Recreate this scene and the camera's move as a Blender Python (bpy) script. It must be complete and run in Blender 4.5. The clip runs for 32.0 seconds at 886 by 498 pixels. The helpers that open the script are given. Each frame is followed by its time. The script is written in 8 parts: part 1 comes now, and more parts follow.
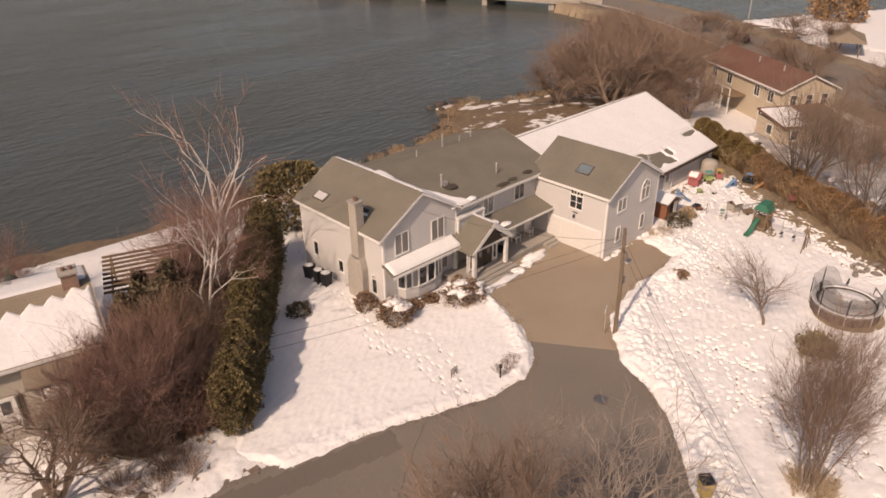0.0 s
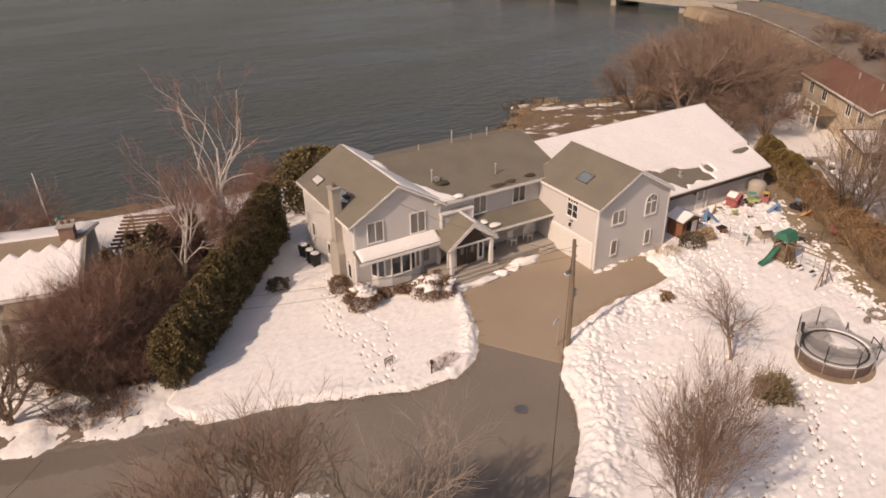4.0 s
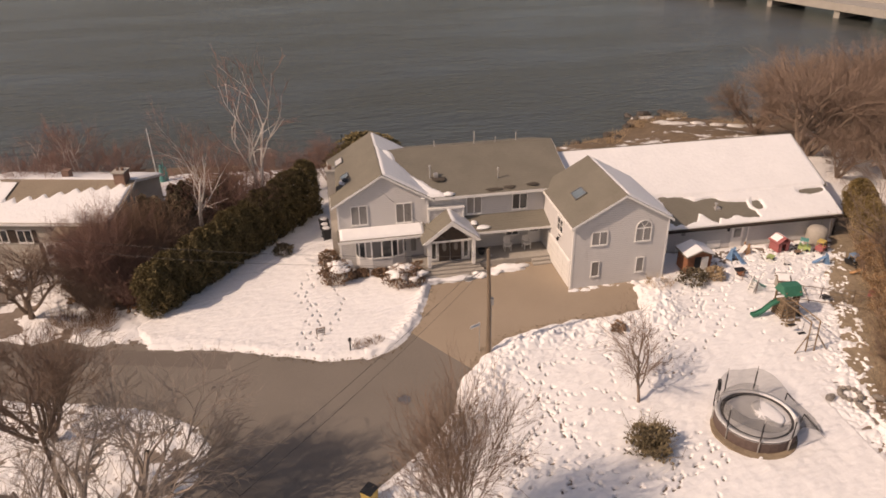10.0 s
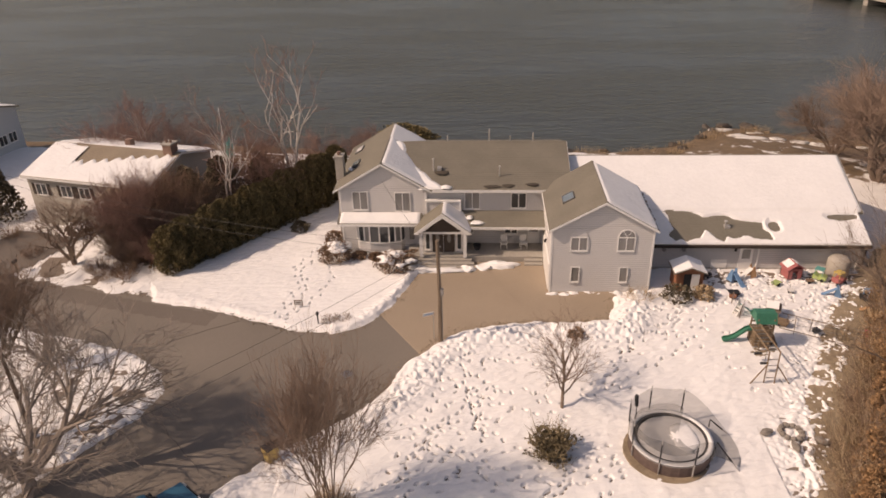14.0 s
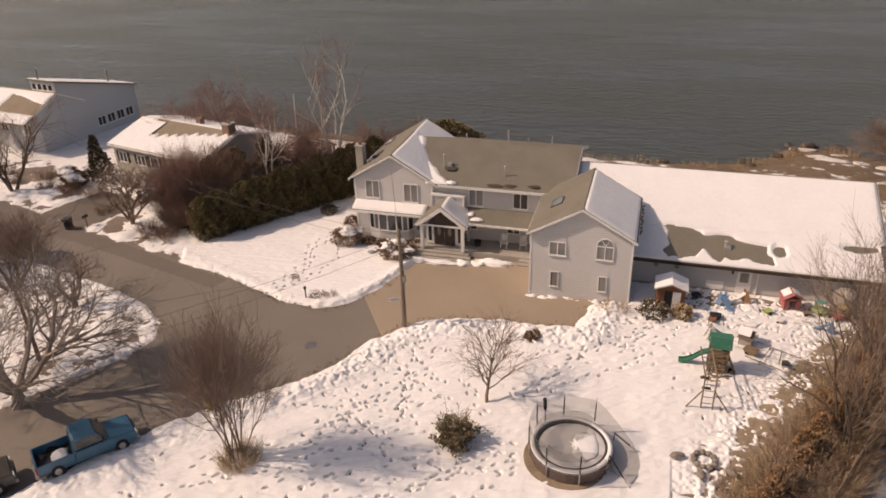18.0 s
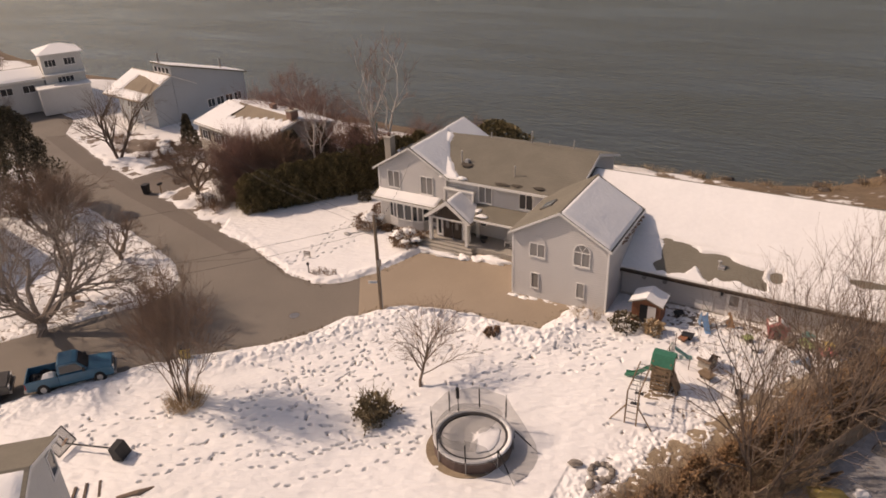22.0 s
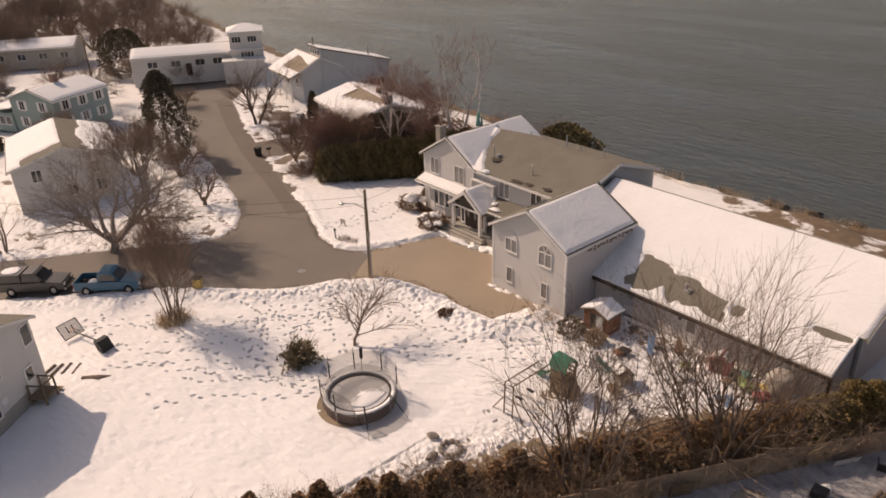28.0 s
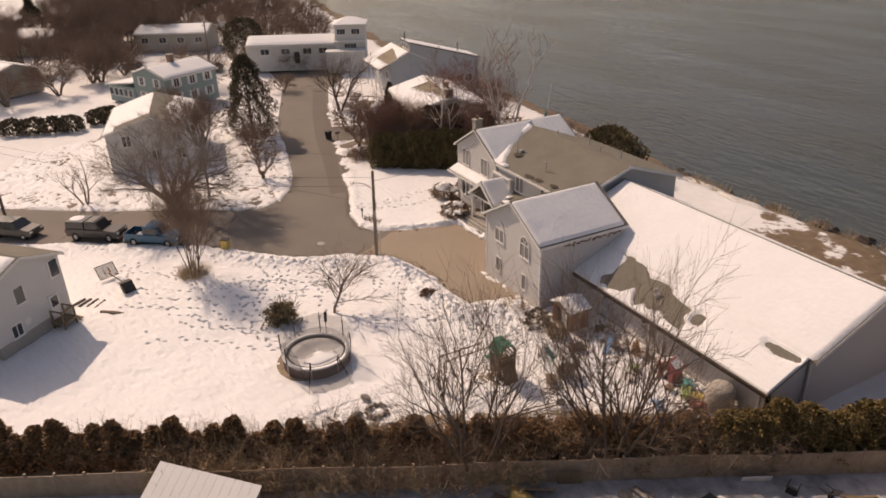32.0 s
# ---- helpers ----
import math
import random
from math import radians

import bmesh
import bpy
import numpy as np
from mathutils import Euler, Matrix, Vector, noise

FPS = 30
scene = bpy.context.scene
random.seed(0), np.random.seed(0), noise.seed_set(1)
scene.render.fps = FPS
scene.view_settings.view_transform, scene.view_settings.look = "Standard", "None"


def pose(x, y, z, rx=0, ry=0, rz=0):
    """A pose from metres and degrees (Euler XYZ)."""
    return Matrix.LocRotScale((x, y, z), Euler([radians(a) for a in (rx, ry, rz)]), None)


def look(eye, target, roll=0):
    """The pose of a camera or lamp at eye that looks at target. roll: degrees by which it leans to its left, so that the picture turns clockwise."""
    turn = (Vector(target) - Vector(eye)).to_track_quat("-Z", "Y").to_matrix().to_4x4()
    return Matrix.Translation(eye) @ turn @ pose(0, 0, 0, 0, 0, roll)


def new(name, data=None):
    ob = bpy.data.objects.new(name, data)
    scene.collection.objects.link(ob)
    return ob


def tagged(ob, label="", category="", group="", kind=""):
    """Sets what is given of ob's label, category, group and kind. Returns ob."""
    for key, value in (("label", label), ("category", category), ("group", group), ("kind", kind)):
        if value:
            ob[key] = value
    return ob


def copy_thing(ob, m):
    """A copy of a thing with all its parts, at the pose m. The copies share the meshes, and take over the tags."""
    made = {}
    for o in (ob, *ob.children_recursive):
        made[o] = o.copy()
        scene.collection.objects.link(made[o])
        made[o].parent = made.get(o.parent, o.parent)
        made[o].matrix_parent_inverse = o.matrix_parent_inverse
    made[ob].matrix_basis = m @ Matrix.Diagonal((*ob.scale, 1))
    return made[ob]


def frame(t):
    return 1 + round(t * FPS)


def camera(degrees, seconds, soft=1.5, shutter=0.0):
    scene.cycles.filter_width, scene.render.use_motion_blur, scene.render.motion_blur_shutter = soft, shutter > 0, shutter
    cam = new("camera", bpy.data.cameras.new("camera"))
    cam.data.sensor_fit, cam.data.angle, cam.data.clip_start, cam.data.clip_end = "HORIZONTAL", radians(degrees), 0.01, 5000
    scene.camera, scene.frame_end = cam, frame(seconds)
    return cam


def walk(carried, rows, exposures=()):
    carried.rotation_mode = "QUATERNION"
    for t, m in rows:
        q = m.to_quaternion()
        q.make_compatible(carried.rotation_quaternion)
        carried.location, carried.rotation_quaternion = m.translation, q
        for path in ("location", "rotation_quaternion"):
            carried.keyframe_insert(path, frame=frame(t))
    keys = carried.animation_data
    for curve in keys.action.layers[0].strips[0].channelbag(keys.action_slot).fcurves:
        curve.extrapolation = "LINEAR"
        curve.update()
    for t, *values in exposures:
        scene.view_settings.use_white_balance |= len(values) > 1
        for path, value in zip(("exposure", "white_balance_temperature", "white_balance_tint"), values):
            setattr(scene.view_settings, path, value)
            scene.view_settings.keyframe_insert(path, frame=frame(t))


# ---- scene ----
cam = camera(63.9, 32.0, 1.7)
PATH = [
    (0, (3.233, 0.977, 26.866), (4.465, 2.25, 25.937), -0.6),
    (3, (9.926, -5.072, 26.89), (10.924, -3.61, 25.959), -0.6),
    (6, (18.633, -10.974, 27.432), (19.317, -9.348, 26.491), -0.8),
    (9, (26.977, -14.604, 27.776), (27.366, -12.883, 26.835), -1.0),
    (13, (38.698, -17.793, 27.764), (38.687, -16.026, 26.829), -1.3),
    (17, (50.922, -18.256, 28.01), (50.502, -16.537, 27.078), -1.8),
    (19, (57.151, -17.587, 27.929), (56.528, -15.924, 27.009), -1.9),
    (23, (69.034, -13.92, 27.454), (68.029, -12.443, 26.555), -2.3),
    (25, (74.224, -11.644, 27.335), (73.065, -10.279, 26.445), -1.9),
    (28, (81.852, -6.685, 27.265), (80.473, -5.536, 26.383), -1.9),
    (29, (84.348, -4.965, 27.244), (82.905, -3.893, 26.366), -1.8),
    (32, (90.306, 0.745, 26.773), (88.711, 1.585, 25.906), -1.5),
]
walk(cam, [(t, look(eye, target, roll)) for t, eye, target, roll in PATH], [(0, -0.15, 8600, 25), (32, -0.17, 8550, 23.5)])


# ==== world, sun ====
SUN_WAY = Vector((1.10, 0.27, -1.0)).normalized()
world = bpy.data.worlds.new("world")
scene.world = world
world.use_nodes = True
wn = world.node_tree.nodes
sky = wn.new("ShaderNodeTexSky")
sky.sky_type = "NISHITA"
sky.sun_disc = False
sky.sun_elevation = math.asin(-SUN_WAY.z)
sky.sun_rotation = math.atan2(-SUN_WAY.x, -SUN_WAY.y)
sky.air_density, sky.dust_density, sky.ozone_density = 1.0, 2.0, 1.0
wn["Background"].inputs["Strength"].default_value = 0.11
world.node_tree.links.new(sky.outputs["Color"], wn["Background"].inputs["Color"])
sun = new("sun", bpy.data.lights.new("sun", "SUN"))
sun.data.energy, sun.data.angle, sun.data.color = 3.15, radians(0.6), (1.0, 0.93, 0.85)
sun.matrix_basis = look((20, 10, 80), Vector((20, 10, 80)) + SUN_WAY)


# ==== materials ====
def mat(name, color, rough=0.8, vary=0.25, grain=8.0, stain=0.6, bump=0.02, bscale=30.0, metal=0.0, tint=None, spec=0.3, isl=0.0, warp=None):
    """A procedural surface: base colour varied by a fine grain and by broad stains, with fine relief."""
    m = bpy.data.materials.new(name)
    m.use_nodes = True
    nt = m.node_tree
    N, L = nt.nodes, nt.links
    b = N["Principled BSDF"]
    b.inputs["Roughness"].default_value = rough
    b.inputs["Metallic"].default_value = metal
    b.inputs["Specular IOR Level"].default_value = spec
    co = N.new("ShaderNodeTexCoord")
    n1, n2 = N.new("ShaderNodeTexNoise"), N.new("ShaderNodeTexNoise")
    n1.inputs["Scale"].default_value, n1.inputs["Detail"].default_value = grain, 5
    n2.inputs["Scale"].default_value, n2.inputs["Detail"].default_value = stain, 4
    vec = co.outputs["Object"]
    if warp:
        mp = N.new("ShaderNodeMapping")
        mp.inputs["Scale"].default_value = warp
        L.new(vec, mp.inputs["Vector"])
        vec = mp.outputs["Vector"]
    L.new(vec, n1.inputs["Vector"])
    L.new(vec, n2.inputs["Vector"])
    add = N.new("ShaderNodeMath")
    add.operation = "ADD"
    L.new(n1.outputs["Fac"], add.inputs[0])
    L.new(n2.outputs["Fac"], add.inputs[1])
    rng = N.new("ShaderNodeMapRange")
    rng.inputs["From Min"].default_value, rng.inputs["From Max"].default_value = 0.6, 1.4
    L.new(add.outputs[0], rng.inputs["Value"])
    mix = N.new("ShaderNodeMix")
    mix.data_type = "RGBA"
    lo = [c * (1 - vary) for c in color]
    hi = list(tint) if tint else [min(1.0, c * (1 + vary * 0.8)) for c in color]
    mix.inputs["A"].default_value = (*lo, 1)
    mix.inputs["B"].default_value = (*hi, 1)
    L.new(rng.outputs[0], mix.inputs["Factor"])
    out = mix.outputs["Result"]
    if isl:
        geo = N.new("ShaderNodeNewGeometry")
        hsv = N.new("ShaderNodeHueSaturation")
        mr = N.new("ShaderNodeMapRange")
        mr.inputs["To Min"].default_value, mr.inputs["To Max"].default_value = 1 - isl, 1 + isl
        L.new(geo.outputs["Random Per Island"], mr.inputs["Value"])
        L.new(mr.outputs[0], hsv.inputs["Value"])
        L.new(out, hsv.inputs["Color"])
        out = hsv.outputs["Color"]
    L.new(out, b.inputs["Base Color"])
    if bump:
        nb = N.new("ShaderNodeTexNoise")
        nb.inputs["Scale"].default_value, nb.inputs["Detail"].default_value = bscale, 4
        L.new(vec, nb.inputs["Vector"])
        bp = N.new("ShaderNodeBump")
        bp.inputs["Strength"].default_value, bp.inputs["Distance"].default_value = 1.0, bump
        L.new(nb.outputs["Fac"], bp.inputs["Height"])
        L.new(bp.outputs["Normal"], b.inputs["Normal"])
    return m


def courses(m, pitch, depth, axis="Z", dark=0.75):
    """Lapped courses (clapboards, shingles) as relief and a thin dark joint line under each lap."""
    N, L = m.node_tree.nodes, m.node_tree.links
    b = N["Principled BSDF"]
    co, sep = N.new("ShaderNodeTexCoord"), N.new("ShaderNodeSeparateXYZ")
    L.new(co.outputs["Object"], sep.inputs[0])
    dv, fr = N.new("ShaderNodeMath"), N.new("ShaderNodeMath")
    dv.operation, fr.operation = "DIVIDE", "FRACT"
    dv.inputs[1].default_value = pitch
    L.new(sep.outputs[axis], dv.inputs[0])
    L.new(dv.outputs[0], fr.inputs[0])
    inv = N.new("ShaderNodeMath")
    inv.operation = "SUBTRACT"
    inv.inputs[0].default_value = 1.0
    L.new(fr.outputs[0], inv.inputs[1])
    bp = N.new("ShaderNodeBump")
    bp.inputs["Distance"].default_value = depth
    L.new(inv.outputs[0], bp.inputs["Height"])
    if b.inputs["Normal"].links:
        L.new(b.inputs["Normal"].links[0].from_socket, bp.inputs["Normal"])
    L.new(bp.outputs["Normal"], b.inputs["Normal"])
    rng = N.new("ShaderNodeMapRange")
    rng.inputs["From Min"].default_value, rng.inputs["From Max"].default_value = 0.86, 0.97
    rng.inputs["To Min"].default_value, rng.inputs["To Max"].default_value = 1.0, dark
    L.new(fr.outputs[0], rng.inputs["Value"])
    mul = N.new("ShaderNodeMix")
    mul.data_type, mul.blend_type = "RGBA", "MULTIPLY"
    mul.inputs["Factor"].default_value = 1.0
    L.new(b.inputs["Base Color"].links[0].from_socket, mul.inputs["A"])
    L.new(rng.outputs[0], mul.inputs["B"])
    L.new(mul.outputs["Result"], b.inputs["Base Color"])
    return m


SNOW = mat("snow", (0.86, 0.85, 0.84), 0.6, 0.05, 3.0, 0.35, 0.045, 3.2, spec=0.2)
# thin snow whose grey carries the shade of the trampoline net
NET_SHADE_SNOW = mat("net_shaded_snow", (0.76, 0.74, 0.72), 0.6, 0.15, 3.0, 0.6, 0.02, 5.0)
SNOW_DIRTY = mat("dirty_snow", (0.72, 0.69, 0.65), 0.75, 0.3, 2.5, 0.5, 0.08, 5.0)
ROAD = mat("road_asphalt", (0.216, 0.188, 0.160), 0.9, 0.16, 14.0, 0.16, 0.01, 60.0)
DRIVE = mat("driveway_asphalt", (0.34, 0.272, 0.205), 0.9, 0.13, 14.0, 0.22, 0.01, 60.0)
TURF = mat("matted_winter_turf", (0.23, 0.185, 0.15), 0.95, 0.3, 3.0, 0.3, 0.03, 8.0)
# gritty snow, with the shade of hedge and fence mixed into its grey
YARD_DIRT_SHADE = mat("shaded_gritty_yard_snow", (0.36, 0.345, 0.335), 0.9, 0.55, 1.6, 0.35, 0.06, 5.0, tint=(0.62, 0.60, 0.59))
FENCE = mat("dark_fence_board", (0.36, 0.275, 0.205), 0.9, 0.3, 3.0, 0.6, 0.01, 20.0)
ROAD_DARK = mat("older_asphalt", (0.175, 0.148, 0.127), 0.9, 0.16, 14.0, 0.16, 0.01, 60.0)
EARTH = mat("winter_ground", (0.26, 0.20, 0.14), 0.95, 0.4, 3.0, 0.25, 0.05, 8.0, tint=(0.38, 0.30, 0.21))
SIDING = courses(mat("grey_clapboard", (0.585, 0.565, 0.55), 0.65, 0.05, 5.0, 0.4, 0.0), 0.17, 0.03, dark=0.5)
SIDING_N = courses(mat("beige_clapboard", (0.46, 0.42, 0.36), 0.7, 0.08, 5.0, 0.5, 0.0), 0.13, 0.02)
SIDING_W = courses(mat("white_clapboard", (0.66, 0.64, 0.61), 0.7, 0.06, 5.0, 0.4, 0.0), 0.13, 0.02)
SIDING_B = courses(mat("bluegrey_clapboard", (0.50, 0.52, 0.53), 0.7, 0.06, 5.0, 0.4, 0.0), 0.13, 0.02)
SIDING_G = courses(mat("sage_clapboard", (0.30, 0.38, 0.36), 0.7, 0.08, 5.0, 0.4, 0.0), 0.13, 0.02)
SIDING_T = courses(mat("tan_clapboard", (0.56, 0.47, 0.36), 0.7, 0.07, 5.0, 0.4, 0.0), 0.13, 0.02)
SHINGLE = courses(mat("grey_shingle", (0.205, 0.186, 0.150), 0.92, 0.2, 9.0, 0.5, 0.015, 25.0), 0.075, 0.012, dark=0.7)
SHINGLE_T = courses(mat("tan_shingle", (0.29, 0.235, 0.175), 0.92, 0.2, 9.0, 0.5, 0.015, 25.0), 0.075, 0.012, dark=0.75)
SHINGLE_R = courses(mat("red_brown_shingle", (0.19, 0.098, 0.074), 0.92, 0.2, 9.0, 0.5, 0.015, 25.0), 0.075, 0.012, dark=0.75)
TRIM = mat("white_paint", (0.78, 0.76, 0.73), 0.55, 0.05, 6.0, 0.5, 0.003, 40.0)
GDOOR = mat("garage_door_paint", (0.74, 0.72, 0.69), 0.5, 0.04, 6.0, 0.5, 0.0)
GLASS = mat("window_glass", (0.035, 0.04, 0.045), 0.06, 0.3, 0.6, 0.4, 0.0, spec=0.8)
CURTAIN = mat("curtained_glass", (0.23, 0.22, 0.21), 0.12, 0.25, 1.5, 0.7, 0.0, spec=0.7, warp=(6, 6, 0.4))
BLIND = mat("pale_blind", (0.62, 0.60, 0.58), 0.5, 0.06, 3.0, 0.5, 0.0)
BRICK = mat("brick", (0.27, 0.17, 0.13), 0.9, 0.35, 12.0, 1.0, 0.02, 18.0)
STUCCO = mat("chimney_stucco", (0.42, 0.38, 0.33), 0.9, 0.15, 6.0, 0.8, 0.01, 20.0)
CONCRETE = mat("concrete", (0.38, 0.35, 0.31), 0.9, 0.15, 6.0, 0.6, 0.01, 30.0)
WOOD = mat("weathered_timber", (0.24, 0.17, 0.11), 0.85, 0.3, 5.0, 0.8, 0.01, 20.0, warp=(1, 1, 0.2))
POLEWOOD = mat("pole_wood", (0.22, 0.165, 0.12), 0.9, 0.3, 12.0, 0.8, 0.01, 20.0, warp=(1, 1, 0.08))
REDWOOD = mat("red_cedar_board", (0.30, 0.13, 0.075), 0.8, 0.3, 5.0, 0.8, 0.01, 20.0)
DOORWOOD = mat("dark_stained_door", (0.055, 0.04, 0.032), 0.45, 0.3, 4.0, 0.8, 0.004, 20.0)
METAL = mat("grey_metal", (0.32, 0.31, 0.30), 0.45, 0.2, 6.0, 0.8, 0.0, metal=0.8)
GALV = mat("galvanised_pipe", (0.5, 0.48, 0.46), 0.5, 0.2, 6.0, 0.8, 0.0, metal=0.4)
BLACK = mat("black_plastic", (0.03, 0.03, 0.032), 0.55, 0.3, 5.0, 0.8, 0.0)
RUBBER = mat("tyre_rubber", (0.025, 0.025, 0.026), 0.85, 0.3, 10.0, 0.8, 0.0)
GREENP = mat("green_plastic", (0.035, 0.175, 0.115), 0.5, 0.2, 4.0, 0.7, 0.0)
TEAL = mat("teal_plastic", (0.10, 0.33, 0.30), 0.5, 0.2, 4.0, 0.7, 0.0)
REDP = mat("red_plastic", (0.42, 0.14, 0.135), 0.5, 0.2, 4.0, 0.7, 0.0)
BLUEP = mat("blue_plastic", (0.16, 0.30, 0.48), 0.5, 0.2, 4.0, 0.7, 0.0)
LIMEP = mat("lime_plastic", (0.40, 0.50, 0.20), 0.5, 0.2, 4.0, 0.7, 0.0)
YELLOWP = mat("yellow_plastic", (0.58, 0.42, 0.14), 0.5, 0.2, 4.0, 0.7, 0.0)
ORANGEP = mat("orange_plastic", (0.58, 0.33, 0.17), 0.5, 0.2, 4.0, 0.7, 0.0)
WHITEP = mat("white_plastic", (0.75, 0.73, 0.70), 0.5, 0.08, 4.0, 0.7, 0.0)
STONE = mat("grey_stone", (0.27, 0.24, 0.21), 0.9, 0.35, 4.0, 0.9, 0.03, 10.0, isl=0.3)
BARK = mat("grey_brown_bark", (0.235, 0.175, 0.135), 0.95, 0.3, 10.0, 1.0, 0.01, 30.0)
DARKBARK = mat("dark_bark", (0.135, 0.10, 0.08), 0.95, 0.3, 10.0, 1.0, 0.01, 30.0)
GREYBARK = mat("pale_grey_bark", (0.33, 0.275, 0.235), 0.95, 0.3, 10.0, 1.0, 0.01, 30.0)
TWIG = mat("brown_twigs", (0.255, 0.180, 0.138), 0.95, 0.25, 2.0, 0.4, 0.0)
TWIG_RED = mat("russet_twigs", (0.26, 0.155, 0.125), 0.95, 0.25, 2.0, 0.4, 0.0)
BIRCH = mat("pale_birch_bark", (0.58, 0.53, 0.49), 0.85, 0.3, 5.0, 0.8, 0.01, 20.0)
ARBOR = mat("arborvitae_foliage", (0.148, 0.125, 0.062), 0.85, 0.35, 5.0, 0.5, 0.0, tint=(0.255, 0.19, 0.09), isl=0.45)
OLIVE = mat("olive_evergreen_leaves", (0.20, 0.16, 0.09), 0.85, 0.35, 5.0, 0.8, 0.0, tint=(0.31, 0.24, 0.15), isl=0.4)
VINE = mat("tan_dead_vines", (0.46, 0.345, 0.225), 0.95, 0.3, 4.0, 0.5, 0.0, isl=0.4)
ARBOR_GOLD = mat("bronzed_evergreen_foliage", (0.21, 0.155, 0.062), 0.85, 0.35, 5.0, 0.5, 0.0, tint=(0.32, 0.22, 0.09), isl=0.45)
SPRUCE = mat("dark_conifer_foliage", (0.118, 0.10, 0.068), 0.85, 0.35, 5.0, 0.5, 0.0, tint=(0.19, 0.15, 0.095), isl=0.45)
SHRUB = mat("brown_shrub", (0.235, 0.15, 0.10), 0.9, 0.35, 5.0, 0.5, 0.0, tint=(0.33, 0.215, 0.145), isl=0.4)
HEDGE_BROWN = mat("winter_browned_foliage", (0.29, 0.18, 0.10), 0.85, 0.35, 5.0, 0.5, 0.0, tint=(0.42, 0.25, 0.13), isl=0.45)
DRYGRASS = mat("dry_grass", (0.43, 0.32, 0.205), 0.95, 0.3, 5.0, 0.5, 0.0, isl=0.4)


# ==== builders ====
class Build:
    """Collects vertices and faces of one mesh."""

    def __init__(self):
        self.v, self.f = [], []

    def add(self, vs, fs):
        n = len(self.v)
        self.v += [tuple(p) for p in vs]
        self.f += [tuple(i + n for i in q) for q in fs]
        return self

    def box(self, x0, x1, y0, y1, z0, z1, m=None):
        vs = [(x, y, z) for z in (z0, z1) for y in (y0, y1) for x in (x0, x1)]
        if m is not None:
            vs = [m @ Vector(p) for p in vs]
        return self.add(vs, [(0, 2, 3, 1), (4, 5, 7, 6), (0, 1, 5, 4), (2, 6, 7, 3), (0, 4, 6, 2), (1, 3, 7, 5)])

    def bar(self, a, b, w, d=None):
        """A square bar from a to b."""
        a, b = Vector(a), Vector(b)
        q = (b - a).to_track_quat("Z", "Y").to_matrix().to_4x4()
        d = d or w
        return self.box(-w / 2, w / 2, -d / 2, d / 2, 0, (b - a).length, Matrix.Translation(a) @ q)

    def prism(self, poly, way):
        """A polygon of points pushed along a vector."""
        n = len(poly)
        way = Vector(way)
        vs = [Vector(p) for p in poly] + [Vector(p) + way for p in poly]
        return self.add(vs, [tuple(range(n)), tuple(range(2 * n - 1, n - 1, -1))] + [(i + n, (i + 1) % n + n, (i + 1) % n, i) for i in range(n)])

    def tube(self, pts, radii, sides=6, cap=True):
        pts = [Vector(p) for p in pts]
        vs, fs = [], []
        for i, p in enumerate(pts):
            t = (pts[min(i + 1, len(pts) - 1)] - pts[max(i - 1, 0)])
            q = t.to_track_quat("Z", "Y").to_matrix()
            r = radii[i] if isinstance(radii, (list, tuple)) else radii
            for k in range(sides):
                a = 2 * math.pi * k / sides
                vs.append(p + q @ Vector((r * math.cos(a), r * math.sin(a), 0)))
        for i in range(len(pts) - 1):
            for k in range(sides):
                a, b = i * sides + k, i * sides + (k + 1) % sides
                fs.append((a, b, b + sides, a + sides))
        if cap:
            fs.append(tuple(range(sides))[::-1])
            fs.append(tuple((len(pts) - 1) * sides + k for k in range(sides)))
        return self.add(vs, fs)

    def lathe(self, c, prof, sides=16):
        """A turned body round the upright through c, from (radius, height) pairs."""
        vs, fs = [], []
        for r, z in prof:
            for k in range(sides):
                a = 2 * math.pi * k / sides
                vs.append((c[0] + r * math.cos(a), c[1] + r * math.sin(a), c[2] + z))
        for i in range(len(prof) - 1):
            for k in range(sides):
                a, b = i * sides + k, i * sides + (k + 1) % sides
                fs.append((a, b, b + sides, a + sides))
        fs.append(tuple(range(sides))[::-1])
        fs.append(tuple((len(prof) - 1) * sides + k for k in range(sides)))
        return self.add(vs, fs)

    def blob(self, c, r, seed=0, rough=0.25, rings=7, segs=10):
        """An uneven lump."""
        vs, fs = [], []
        o = Vector((seed * 3.7, seed * 1.3, seed * 5.1))
        for i in range(rings + 1):
            th = math.pi * i / rings
            for k in range(segs):
                ph = 2 * math.pi * k / segs
                d = Vector((math.sin(th) * math.cos(ph), math.sin(th) * math.sin(ph), math.cos(th)))
                s = 1 + rough * (noise.noise(d * 1.6 + o) + 0.6 * noise.noise(d * 4.0 + o))
                vs.append((c[0] + d.x * r[0] * s, c[1] + d.y * r[1] * s, c[2] + d.z * r[2] * s))
        for i in range(rings):
            for k in range(segs):
                a, b = i * segs + k, i * segs + (k + 1) % segs
                fs.append((a, a + segs, b + segs, b))
        return self.add(vs, fs)

    def mesh(self, name, material, smooth=False):
        me = bpy.data.meshes.new(name)
        me.from_pydata(self.v, [], self.f)
        me.materials.append(material)
        if smooth:
            me.shade_smooth()
        return me


def part(name, b, material, parent=None, label="", smooth=False, bevel=0.0):
    """Links a Build (or a mesh) as one object under a thing or a part."""
    me = b.mesh(name, material, smooth) if isinstance(b, Build) else b
    ob = new(name, me)
    if parent is not None:
        ob.parent = parent
    if label:
        ob["label"] = label
    if bevel:
        md = ob.modifiers.new("bevel", "BEVEL")
        md.width, md.segments, md.limit_method = bevel, 1, "ANGLE"
    return ob


